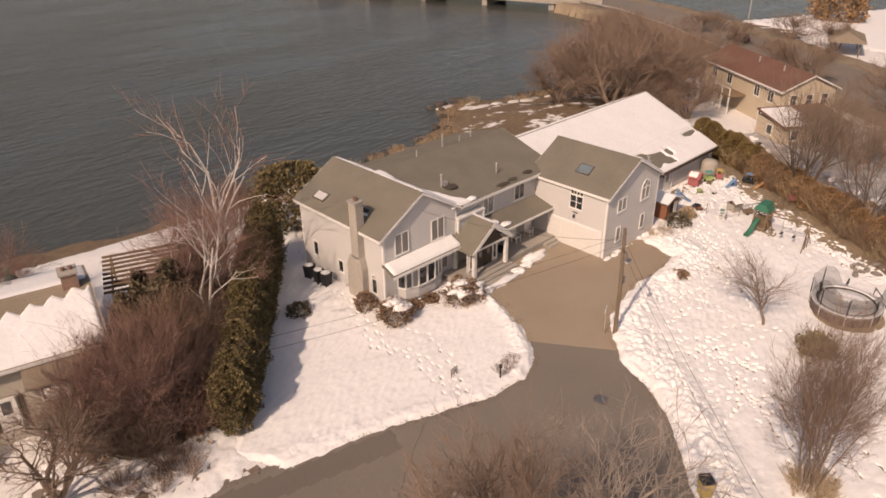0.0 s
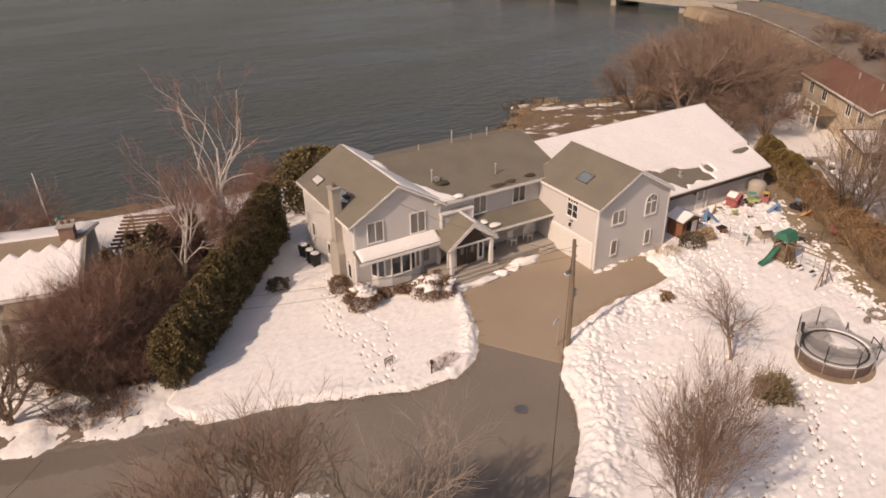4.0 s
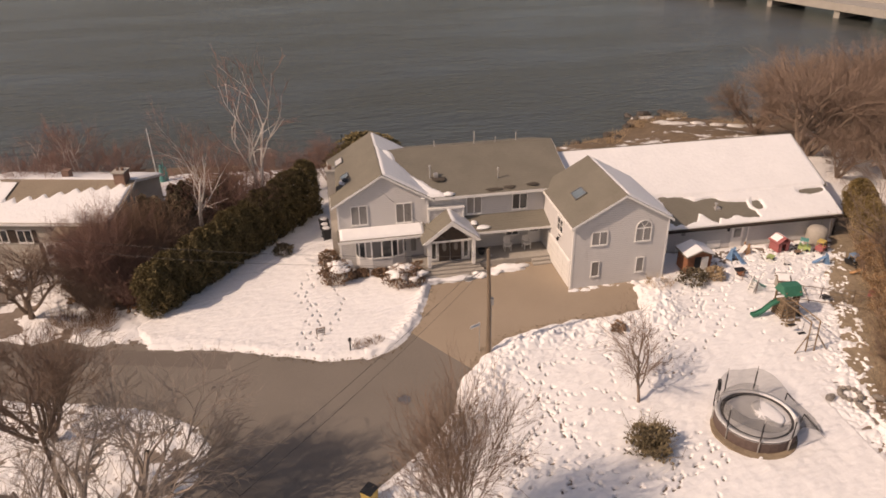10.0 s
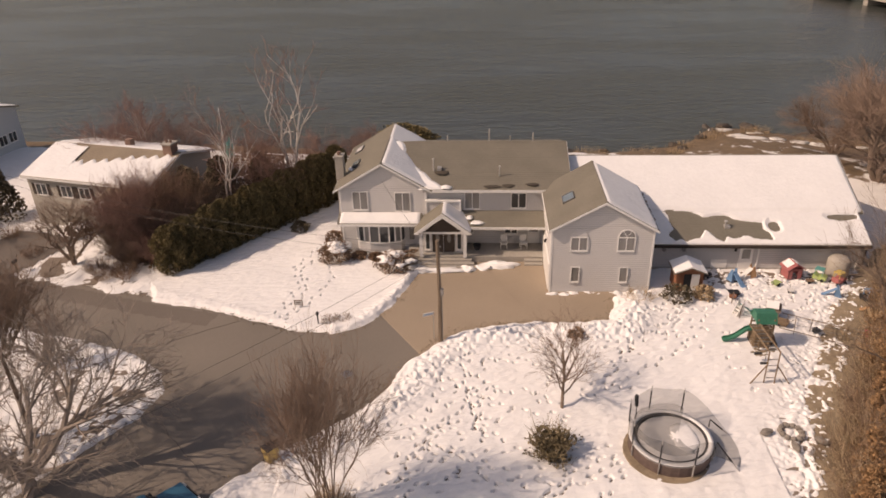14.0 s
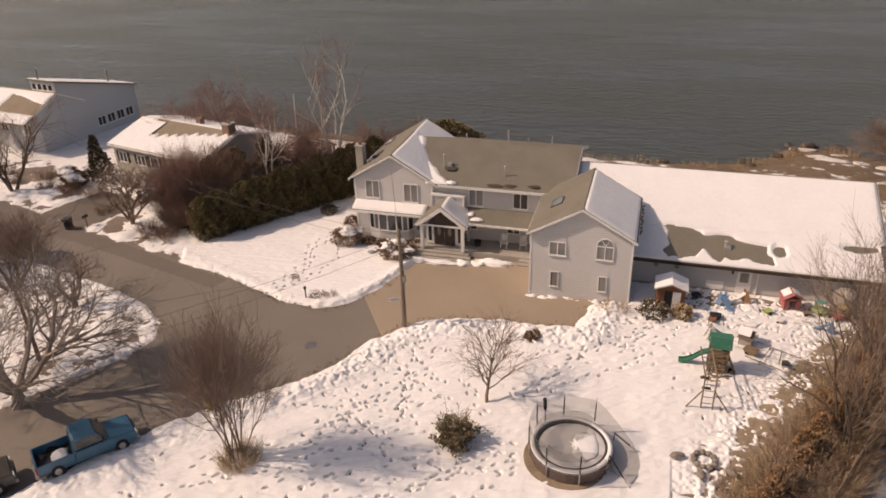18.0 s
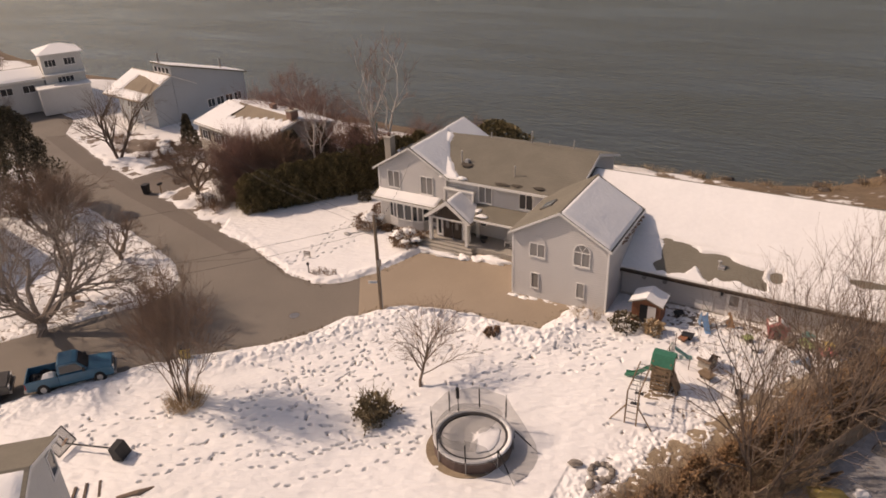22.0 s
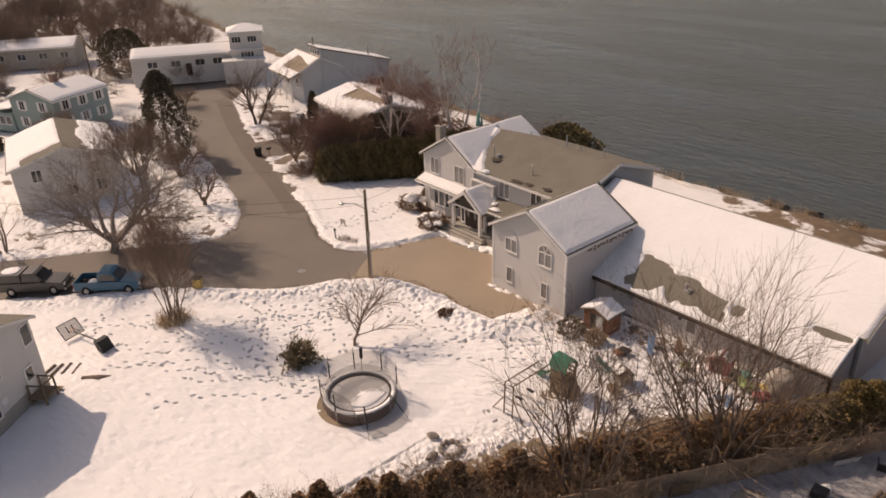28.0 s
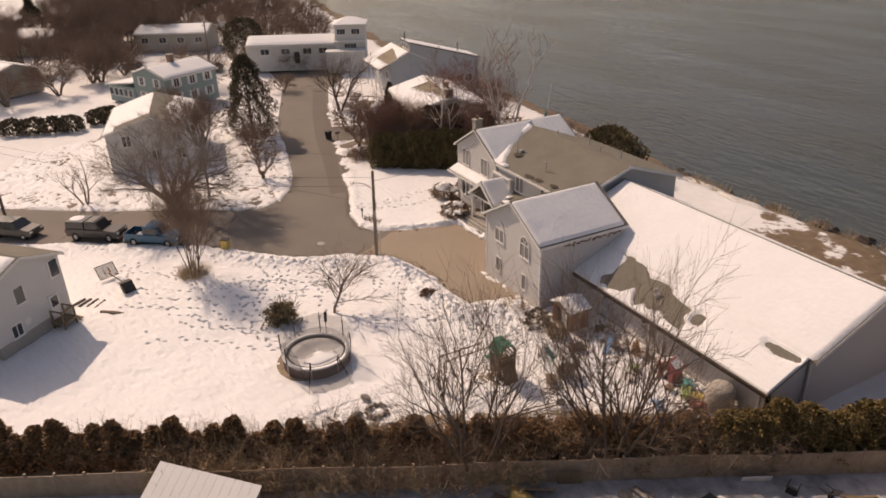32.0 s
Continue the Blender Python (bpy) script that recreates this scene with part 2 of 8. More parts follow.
def thing(name, label, category, at=(0, 0, 0), turn=0.0, group="", kind=""):
    ob = new(name)
    ob.matrix_basis = pose(*at, 0, 0, turn)
    ob.empty_display_size = 0.3
    return tagged(ob, label, category, group, kind)


def solid(name, b, material, label, category, group="", kind="", smooth=False, m=None):
    ob = new(name, b.mesh(name, material, smooth))
    if m is not None:
        ob.matrix_basis = m
    return tagged(ob, label, category, group, kind)


def np_mesh(name, V, F, material, smooth=False):
    """A mesh of quads from arrays."""
    me = bpy.data.meshes.new(name)
    V, F = np.asarray(V, np.float32), np.asarray(F, np.int32)
    me.vertices.add(len(V))
    me.vertices.foreach_set("co", V.ravel())
    k = F.shape[1]
    me.loops.add(F.size)
    me.loops.foreach_set("vertex_index", F.ravel())
    me.polygons.add(len(F))
    me.polygons.foreach_set("loop_start", np.arange(0, F.size, k, dtype=np.int32))
    me.update(calc_edges=True)
    me.materials.append(material)
    if smooth:
        me.shade_smooth()
    return me


LAT = np.random.RandomState(7).rand(256, 256)


def vnoise(x, y, s=1.0):
    """Smooth value noise, 0 to 1, with a cell of s metres."""
    x, y = np.asarray(x) / s + 37.3, np.asarray(y) / s + 91.7
    i, j = np.floor(x).astype(int), np.floor(y).astype(int)
    u, v = x - i, y - j
    u, v = u * u * (3 - 2 * u), v * v * (3 - 2 * v)
    g = lambda a, b: LAT[a % 256, b % 256]
    return (g(i, j) * (1 - u) + g(i + 1, j) * u) * (1 - v) + (g(i, j + 1) * (1 - u) + g(i + 1, j + 1) * u) * v


def sdist(x, y, poly):
    """Signed distance to a polygon's edge, positive inside."""
    d = np.full(np.shape(x), 1e9)
    inside = np.zeros(np.shape(x), bool)
    for (ax, ay), (bx, by) in zip(poly, poly[1:] + poly[:1]):
        ex, ey = bx - ax, by - ay
        t = np.clip(((x - ax) * ex + (y - ay) * ey) / (ex * ex + ey * ey + 1e-12), 0, 1)
        d = np.minimum(d, np.hypot(x - ax - t * ex, y - ay - t * ey))
        if ay != by:
            cross = ((ay > y) != (by > y)) & (x < ex * (y - ay) / (by - ay) + ax)
            inside ^= cross
    return np.where(inside, d, -d)


def sheet(name, poly, step, height, material, margin=0.5, smooth=True, wob=0.0):
    """A height field over a polygon: height(x, y, d) in metres, d the distance inside its edge."""
    P = np.array(poly)
    (x0, y0), (x1, y1) = P.min(0) - margin, P.max(0) + margin
    xs, ys = np.arange(x0, x1 + step, step), np.arange(y0, y1 + step, step)
    X, Y = np.meshgrid(xs, ys)
    D = sdist(X, Y, list(poly))
    if wob:
        D = D + wob * (vnoise(X, Y, 1.7) - 0.5) + wob * 0.6 * (vnoise(X, Y, 0.55) - 0.5)
    Z = height(X, Y, D)
    keep = D > -margin
    ny, nx = X.shape
    idx = np.arange(nx * ny).reshape(ny, nx)
    ok = keep[:-1, :-1] & keep[1:, :-1] & keep[:-1, 1:] & keep[1:, 1:]
    F = np.stack([idx[:-1, :-1], idx[:-1, 1:], idx[1:, 1:], idx[1:, :-1]], -1)[ok]
    used, inv = np.unique(F, return_inverse=True)
    V = np.stack([X.ravel(), Y.ravel(), Z.ravel()], -1)[used]
    return np_mesh(name, V, inv.reshape(F.shape), material, smooth)

# ==== ground, water, roads, snow ====
WATER_Z = -2.2
SHORE = [(-900, 140), (-300, 104), (-167, 88), (-62, 70), (-19, 69), (19, 65), (36, 62.6), (50, 62.8), (58, 63.4), (64, 64.6), (68, 68.5), (71, 72.5), (77, 72.0),
         (83, 67.5), (91, 67), (100, 71), (120, 81), (135, 91), (142, 100), (152, 120), (158, 320), (900, 900)]
SX, SY = np.array(SHORE).T


def ground_z(x, y):
    """The lie of the land: it falls gently to the west and in a bank to the water."""
    x, y = np.asarray(x, float), np.asarray(y, float)
    h = 0.02 * (np.clip(x, -10, 58) - 48)
    h = h - 0.42 * np.exp(-((x - 32.5) / 9) ** 2 - ((y - 17.5) / 9) ** 2) - 0.2 * np.clip((20 - y) / 8, 0, 1) * np.clip((x - 39) / 8, 0, 1)
    h = h + 2.4 * np.exp(-((x + 45) / 9) ** 2 - ((y - 57) / 7) ** 2)
    s = np.interp(x, SX, SY) - y
    s = s + 1.6 * (vnoise(x, y, 5.0) - 0.5) + 0.9 * (vnoise(x, y, 1.6) - 0.5)
    wide = 7 + 11 * np.clip((x - 60) / 10, 0, 1)
    t = np.clip((wide - s) / wide, 0, 1)
    t = t * t * (3 - 2 * t)
    h = h * (1 - t) + (WATER_Z + 0.05) * t
    h = np.where(s < 0, WATER_Z + 0.05 + np.maximum(s, -12) * 0.22, h)
    inlet = (x - 152.0) * 0.43 + (y - 67.5) * 0.90 + 2.0 * (vnoise(x, y, 9.0) - 0.5)
    return np.where((x > 140) & (inlet > 0), np.maximum(np.minimum(h, -0.4 * inlet), WATER_Z - 2.0), h)


def gz(x, y):
    return float(ground_z(x, y))


def graded(lo, hi, fine_lo, fine_hi, step):
    a = list(np.arange(fine_lo, fine_hi + step, step))
    g, p = step, fine_hi
    while p < hi:
        g *= 1.25
        p += g
        a.append(p)
    g, p = step, fine_lo
    while p > lo:
        g *= 1.25
        p -= g
        a.insert(0, p)
    return np.array(a)


gxs, gys = graded(-2600, 2600, -110, 165, 1.0), graded(-2600, 2600, -45, 125, 1.0)
GX, GY = np.meshgrid(gxs, gys)
GZ = ground_z(GX, GY) - 0.03
ii = np.arange(GX.size).reshape(GX.shape)
gf = np.stack([ii[:-1, :-1], ii[:-1, 1:], ii[1:, 1:], ii[1:, :-1]], -1).reshape(-1, 4)


def ground_material():
    """Patchy snow over brown winter grass, with bare mud along the water's edge."""
    m = mat("winter_ground_snow", (0.80, 0.78, 0.76), 0.8, 0.08, 1.2, 0.2, 0.06, 4.0)
    N, L = m.node_tree.nodes, m.node_tree.links
    b = N["Principled BSDF"]
    geo, sep = N.new("ShaderNodeNewGeometry"), N.new("ShaderNodeSeparateXYZ")
    L.new(geo.outputs["Position"], sep.inputs[0])
    n = N.new("ShaderNodeTexNoise")
    n.inputs["Scale"].default_value, n.inputs["Detail"].default_value = 0.35, 7
    n.inputs["Roughness"].default_value = 0.65
    L.new(geo.outputs["Position"], n.inputs["Vector"])
    hz = N.new("ShaderNodeMapRange")
    hz.inputs["From Min"].default_value, hz.inputs["From Max"].default_value = -2.0, -1.3
    hz.inputs["To Min"].default_value, hz.inputs["To Max"].default_value = -0.30, 0.16
    L.new(sep.outputs["Z"], hz.inputs["Value"])
    s = N.new("ShaderNodeMath")
    L.new(n.outputs["Fac"], s.inputs[0])
    ex, ey, em, es = N.new("ShaderNodeMapRange"), N.new("ShaderNodeMapRange"), N.new("ShaderNodeMath"), N.new("ShaderNodeMath")
    for e, axis, lo, hi, out in ((ex, "X", 46, 56, 0.27), (ey, "Y", 47, 52, 1.0)):
        e.inputs["From Min"].default_value, e.inputs["From Max"].default_value, e.inputs["To Max"].default_value = lo, hi, out
        L.new(sep.outputs[axis], e.inputs["Value"])
    em.operation, es.operation = "MULTIPLY", "SUBTRACT"
    L.new(ex.outputs[0], em.inputs[0])
    L.new(ey.outputs[0], em.inputs[1])
    L.new(hz.outputs[0], es.inputs[0])
    L.new(em.outputs[0], es.inputs[1])
    L.new(es.outputs[0], s.inputs[1])
    st = N.new("ShaderNodeMapRange")
    st.inputs["From Min"].default_value, st.inputs["From Max"].default_value = 0.44, 0.50
    L.new(s.outputs[0], st.inputs["Value"])
    n2 = N.new("ShaderNodeTexNoise")
    n2.inputs["Scale"].default_value, n2.inputs["Detail"].default_value = 1.3, 6
    L.new(geo.outputs["Position"], n2.inputs["Vector"])
    mud = N.new("ShaderNodeMix")
    mud.data_type = "RGBA"
    mud.inputs["A"].default_value, mud.inputs["B"].default_value = (0.09, 0.065, 0.045, 1), (0.27, 0.19, 0.12, 1)
    L.new(n2.outputs["Fac"], mud.inputs["Factor"])
    mx = N.new("ShaderNodeMix")
    mx.data_type = "RGBA"
    L.new(st.outputs[0], mx.inputs["Factor"])
    L.new(mud.outputs["Result"], mx.inputs["A"])
    L.new(b.inputs["Base Color"].links[0].from_socket, mx.inputs["B"])
    L.new(mx.outputs["Result"], b.inputs["Base Color"])
    return m


ground = new("ground", np_mesh("ground", np.stack([GX.ravel(), GY.ravel(), GZ.ravel()], -1), gf, ground_material(), True))
tagged(ground, "winter ground with patchy snow and brown grass, muddy along the shore", "ground", kind="structure")


def water_material():
    m = bpy.data.materials.new("river_water")
    m.use_nodes = True
    N, L = m.node_tree.nodes, m.node_tree.links
    b = N["Principled BSDF"]
    b.inputs["Base Color"].default_value = (0.062, 0.068, 0.062, 1)
    b.inputs["Roughness"].default_value = 0.16
    b.inputs["IOR"].default_value = 1.33
    co = N.new("ShaderNodeTexCoord")
    mp = N.new("ShaderNodeMapping")
    mp.inputs["Rotation"].default_value = (0, 0, radians(14))
    mp.inputs["Scale"].default_value = (0.45, 1.25, 1)
    L.new(co.outputs["Object"], mp.inputs["Vector"])
    n1, n2, n3 = (N.new("ShaderNodeTexNoise") for _ in range(3))
    for n, s, d in ((n1, 0.9, 5), (n2, 0.06, 3), (n3, 0.25, 3)):
        n.inputs["Scale"].default_value, n.inputs["Detail"].default_value = s, d
        L.new(mp.outputs["Vector"], n.inputs["Vector"])
    am = N.new("ShaderNodeMapRange")
    am.inputs["From Min"].default_value, am.inputs["From Max"].default_value = 0.35, 0.65
    am.inputs["To Min"].default_value, am.inputs["To Max"].default_value = 0.35, 1.0
    L.new(n2.outputs["Fac"], am.inputs["Value"])
    b2 = N.new("ShaderNodeBump")
    b2.inputs["Distance"].default_value = 0.5
    b2.inputs["Strength"].default_value = 0.5
    L.new(n3.outputs["Fac"], b2.inputs["Height"])
    bp = N.new("ShaderNodeBump")
    bp.inputs["Distance"].default_value = 0.42
    L.new(am.outputs[0], bp.inputs["Strength"])
    L.new(n1.outputs["Fac"], bp.inputs["Height"])
    L.new(b2.outputs["Normal"], bp.inputs["Normal"])
    L.new(bp.outputs["Normal"], b.inputs["Normal"])
    return m


wb = Build().add([(-2600, -200, WATER_Z), (2600, -200, WATER_Z), (2600, 2600, WATER_Z), (-2600, 2600, WATER_Z)], [(0, 1, 2, 3)])
solid("water", wb, water_material(), "dark grey tidal river rippled by a light wind", "water", kind="structure")

# Outlines of the plan, in metres.
FRONT_EDGE = [(-28.6, 41.4), (-12.8, 35.8), (2.0, 31.1), (9.5, 29.3), (16.5, 27.3), (22.4, 25.3), (25.6, 24.0), (28.4, 23.1), (31.2, 22.8),
              (33.2, 23.6), (34.4, 25.2), (35.6, 27.3), (36.7, 30.4)]
WEST_EDGE = [(-34.4, 35.3), (-9.7, 26.9), (8.1, 23.2), (13.5, 21.9), (18.3, 20.0), (20.8, 18.3), (21.8, 16.0), (21.2, 13.6), (18.8, 10.2),
             (16.9, 6.9), (14.2, 2.1), (11.0, -2.2), (-4.0, -22.0)]
SOUTH_EDGE = [(3.0, -27.0), (20.0, -3.6), (22.5, 0.3), (27.7, 8.1), (31.0, 11.6), (33.9, 14.3), (35.7, 17.0), (36.9, 19.5), (38.5, 21.3), (39.8, 22.6),
              (42.2, 23.3), (45.3, 23.7), (48.0, 23.6), (50.6, 23.8), (51.2, 26.9)]
ROAD_POLY = FRONT_EDGE[:11] + [(39.6, 20.9)] + SOUTH_EDGE[:8][::-1] + WEST_EDGE[::-1] + [(-50.0, 37.0), (-52.0, 44.0), (-44.0, 48.5), (-34.0, 46.5)]
DRIVE_POLY = [(34.3, 25.0), (35.4, 27.3), (36.6, 30.4), (36.8, 32.2), (46.7, 33.4), (46.7, 27.7), (51.4, 27.6), (51.2, 23.6), (48.0, 23.3), (45.3, 23.3),
              (42.5, 22.8), (40.5, 22.0), (39.4, 20.8), (37.6, 20.2)]


def flat(lift):
    return lambda x, y, d: ground_z(x, y) + lift + 0.35 * np.clip(d, -0.6, 0)


road = new("road", sheet("road", ROAD_POLY, 0.4, flat(0.02), ROAD, 0.6))
tagged(road, "worn grey-tan asphalt residential street with patched seams", "road", kind="structure")
driveway = new("driveway", sheet("driveway", DRIVE_POLY, 0.15, flat(0.035), DRIVE, 0.3))
tagged(driveway, "tan asphalt driveway swept clear of snow", "driveway", kind="structure")

PATCH = [(21.8, 23.3), (22.4, 25.1), (16.5, 26.6), (9.5, 28.9), (2.0, 31.0), (-12.8, 35.7), (-28.0, 41.0), (-30.0, 39.2), (-14.2, 33.6), (0.0, 29.2), (9.2, 26.9), (18.1, 24.4)]
patch = new("road_patch", sheet("road_patch", PATCH, 0.3, flat(0.028), ROAD_DARK, 0.3))
tagged(patch, "darker older asphalt lane with a sawn seam", "road", kind="structure")
rs = np.random.RandomState(3)


def trail(pts, step=0.62, wide=0.14, jitter=0.08):
    """Footfalls, left and right of a line: place and heading of each."""
    out, side = [], 1
    for (ax, ay), (bx, by) in zip(pts, pts[1:]):
        n = max(1, int(math.hypot(bx - ax, by - ay) / step))
        dx, dy = (bx - ax) / n, (by - ay) / n
        l = math.hypot(dx, dy)
        for k in range(n):
            side = -side
            bow = 0.5 * math.sin(math.pi * k / n + ax)
            out.append((ax + dx * k - dy / l * (wide * side + bow) + rs.randn() * jitter, ay + dy * k + dx / l * (wide * side + bow) + rs.randn() * jitter, math.atan2(dy, dx) + rs.randn() * 0.25))
    return out


def scatter(x0, x1, y0, y1, n):
    return [(rs.uniform(x0, x1), rs.uniform(y0, y1), rs.uniform(0, 3.1)) for _ in range(n)]


def line_dist(x, y, line):
    d = np.full(np.shape(x), 1e9)
    for (ax, ay), (bx, by) in zip(line, line[1:]):
        ex, ey = bx - ax, by - ay
        t = np.clip(((x - ax) * ex + (y - ay) * ey) / (ex * ex + ey * ey + 1e-12), 0, 1)
        d = np.minimum(d, np.hypot(x - ax - t * ex, y - ay - t * ey))
    return d


def snowfield(steps, bank=0.35, thick=0.17, reach=0.8, rough=0.06, lumps=0.5, edge=None, melt=None, thaw=2.6):
    """Snow with a ploughed bank along the street's edge and footprints trodden into it."""

    def height(x, y, d):
        z = thick * np.clip(d / 0.35, -1.2, 1)
        lump = vnoise(x, y, 0.45) * 0.7 + vnoise(x, y, 1.3) * 0.8 + 0.8 * (vnoise(x, y, 0.22) - 0.4)
        e = line_dist(x, y, edge) if edge else d
        bk = bank * np.where(x < 31, 0.45, 1.0)
        z = z + bk * np.exp(-((e - reach) / (reach * 0.75)) ** 2) * (0.1 + lumps * lump) * np.clip(d / 0.3, 0, 1)
        z = z + rough * (vnoise(x, y, 2.2) - 0.5) + rough * 0.5 * (vnoise(x, y, 0.7) - 0.5)
        z = z + 0.06 * (vnoise(x + 0.35 * y, 2.4 * y - 0.8 * x, 0.5) - 0.5)
        if melt is not None:
            z = z - thick * (2.5 if melt > 0 else 1.75) * np.clip(1.15 - d / thaw, 0, 1) * np.clip(vnoise(x, y, 0.4) * 0.65 + vnoise(x, y, 1.2) * 0.45 + 0.8 * vnoise(x, y, 0.17) - 0.62, 0, 1) * (x > melt)
        dent = np.zeros_like(z)
        for px, py, way in steps:
            i0, i1 = np.searchsorted(x[0], (px - 0.3, px + 0.3))
            j0, j1 = np.searchsorted(y[:, 0], (py - 0.3, py + 0.3))
            if i1 > i0 and j1 > j0:
                dx, dy = x[j0:j1, i0:i1] - px, y[j0:j1, i0:i1] - py
                c, s = math.cos(way), math.sin(way)
                r = np.hypot((dx * c + dy * s) * 0.42, -dx * s + dy * c)
                # deeper than the snow, so brown turf shows and adds to the print's shade
                deep = 0.24 + 0.10 * (math.sin(px * 31 + py * 17) > -0.2)
                dent[j0:j1, i0:i1] = np.maximum(dent[j0:j1, i0:i1], deep * np.clip((0.078 - r) / 0.022, 0, 1))
        return ground_z(x, y) + z - dent * (d > 0.1)

    return height


YARD_F = FRONT_EDGE[5:] + [(36.4, 34.4), (30.2, 34.4), (30.0, 45.0), (34.0, 52.0), (27.5, 52.0), (23.5, 41.0), (15.2, 29.5), (16.5, 26.9)]
steps_f = trail([(27.2, 24.5), (26.9, 31.1), (27.4, 36.3)]) + trail([(27.8, 25.7), (27.3, 30.2), (27.8, 35.7)]) + trail([(27.6, 24.2), (29.4, 29.5), (29.4, 32.2)]) + trail([(28.2, 35.8), (28.6, 39.5)])
turf_f = new("front_turf", sheet("front_turf", YARD_F, 0.5, flat(0.0), TURF, 0.0))
tagged(turf_f, "matted brown turf under the front lawn's snow", "ground", kind="structure")
snow_f = new("front_lawn_snow", sheet("front_lawn_snow", YARD_F, 0.06, snowfield(steps_f, 0.3, 0.15, 0.6, edge=FRONT_EDGE), SNOW, 0.4, wob=0.4))
tagged(snow_f, "white snow on the front lawn with a ploughed edge and a line of footprints", "snow", kind="stuff")

YARD_S = SOUTH_EDGE[1:] + [(54.0, 27.4), (54.2, 31.0), (70.9, 31.0), (70.2, 28.2), (68.4, 25.4), (66.5, 22.8), (64.8, 19.4), (62.2, 15.2), (60.3, 11.2),
                           (58.4, 6.5), (54.6, 0.6), (50.6, -6.5), (40, -26), (24, -14)]
BARE = [(70.8, 31.0), (73.6, 34.5), (75.0, 34.2), (70.3, 25.2), (64.6, 13.0), (59.2, 3.4), (53.4, -7.4), (50.0, -7.2), (54.2, 0.8), (57.8, 6.5), (59.2, 10.8), (60.6, 15.4), (63.0, 19.4), (64.6, 22.8), (66.6, 26.0), (69.3, 28.8)]
bare = new("bare_ground", sheet("bare_ground", BARE, 0.4, lambda x, y, d: ground_z(x, y) + 0.05 + 0.05 * vnoise(x, y, 0.8) + 0.4 * np.clip(d, -0.6, 0), EARTH, 0.5, wob=0.3))
tagged(bare, "bare brown earth and dead grass along the hedge", "ground", kind="structure")
steps_s = []
for line in ([(37.1, 1.2), (40.4, 4.0), (43.9, 6.4), (46.6, 8.8), (48.5, 11.2)], [(36.8, 1.8), (41.0, 5.2), (46.2, 9.2), (48.6, 11.8)], [(43.2, 2.2), (46.1, 5.9), (48.1, 9.3), (49.3, 10.8)],
             [(49.2, 17.2), (51.6, 20.2), (53.9, 23.5), (56.0, 25.9)], [(50.7, 16.5), (53.2, 19.2), (55.8, 22.5)], [(42.8, 19.7), (45.5, 18.0), (45.2, 14.5)], [(38.1, 10.7), (40.4, 14.2), (41.9, 17.2)],
             [(38.1, 19.9), (38.9, 13.8), (38.1, 9.8)], [(42.3, 18.8), (41.0, 12.4)], [(40.8, 21.0), (41.9, 11.3)], [(50.6, 21.2), (57.4, 27.4), (61.2, 29.5)], [(35.0, 12.1), (40.0, 13.1), (43.8, 14.8)],
             [(38.3, 10.4), (43.7, 9.6), (49.4, 10.5)], [(40.1, 5.4), (44.7, 7.3), (49.5, 10.1)], [(47.6, 16.6), (51.3, 19.6), (55.1, 24.1)], [(40.4, 19.5), (44.7, 20.2), (50.1, 18.6)],
             [(46.3, 18.7), (50.8, 22.1), (55.6, 26.4)], [(35.9, 14.8), (38.7, 17.6), (41.1, 19.8)], [(36.6, 13.6), (43.0, 11.6), (49.2, 11.0)], [(37.2, 12.4), (42.0, 9.4), (48.0, 8.6)], [(33.4, 4.6), (40.0, 8.8), (45.8, 9.6)],
             [(32.0, 5.6), (36.5, 9.0), (41.5, 11.0)], [(34.6, 2.6), (39.0, 6.0), (44.0, 8.0)], [(39.6, 18.6), (44.0, 16.4), (47.0, 13.4)], [(39.0, 17.0), (43.0, 15.2), (46.6, 12.8)], [(44.2, 21.4), (50.6, 20.4), (56.5, 24.0)],
             [(52.6, 21.6), (57.0, 23.4), (59.4, 26.8)], [(53.4, 25.4), (58.4, 25.0), (63.4, 27.4)], [(60.0, 27.6), (64.0, 26.6), (68.4, 28.6)], [(37.6, 18.0), (40.6, 16.2), (42.6, 12.8)], [(30.0, 2.0), (35.2, 6.6), (38.4, 9.4)]):
    steps_s += trail(line)
steps_s += scatter(36, 44, 8, 18, 50) + scatter(51, 58, 20, 26, 30) + scatter(58, 69, 24.5, 30, 150) + scatter(57, 62, 15, 23, 25) + scatter(29, 42, 1, 10, 40) + scatter(40, 52, 15, 22, 20)
turf_s = new("side_turf", sheet("side_turf", YARD_S, 0.5, flat(0.0), TURF, 0.0))
tagged(turf_s, "matted brown turf under the side lawn's snow", "ground", kind="structure")
snow_s = new("side_lawn_snow", sheet("side_lawn_snow", YARD_S, 0.06, snowfield(steps_s, 0.62, 0.17, 1.5, 0.10, edge=SOUTH_EDGE, melt=57.0, thaw=3.4), SNOW, 0.4, wob=0.4))
tagged(snow_s, "wide white snowy side lawn trodden with many footprints", "snow", kind="stuff")

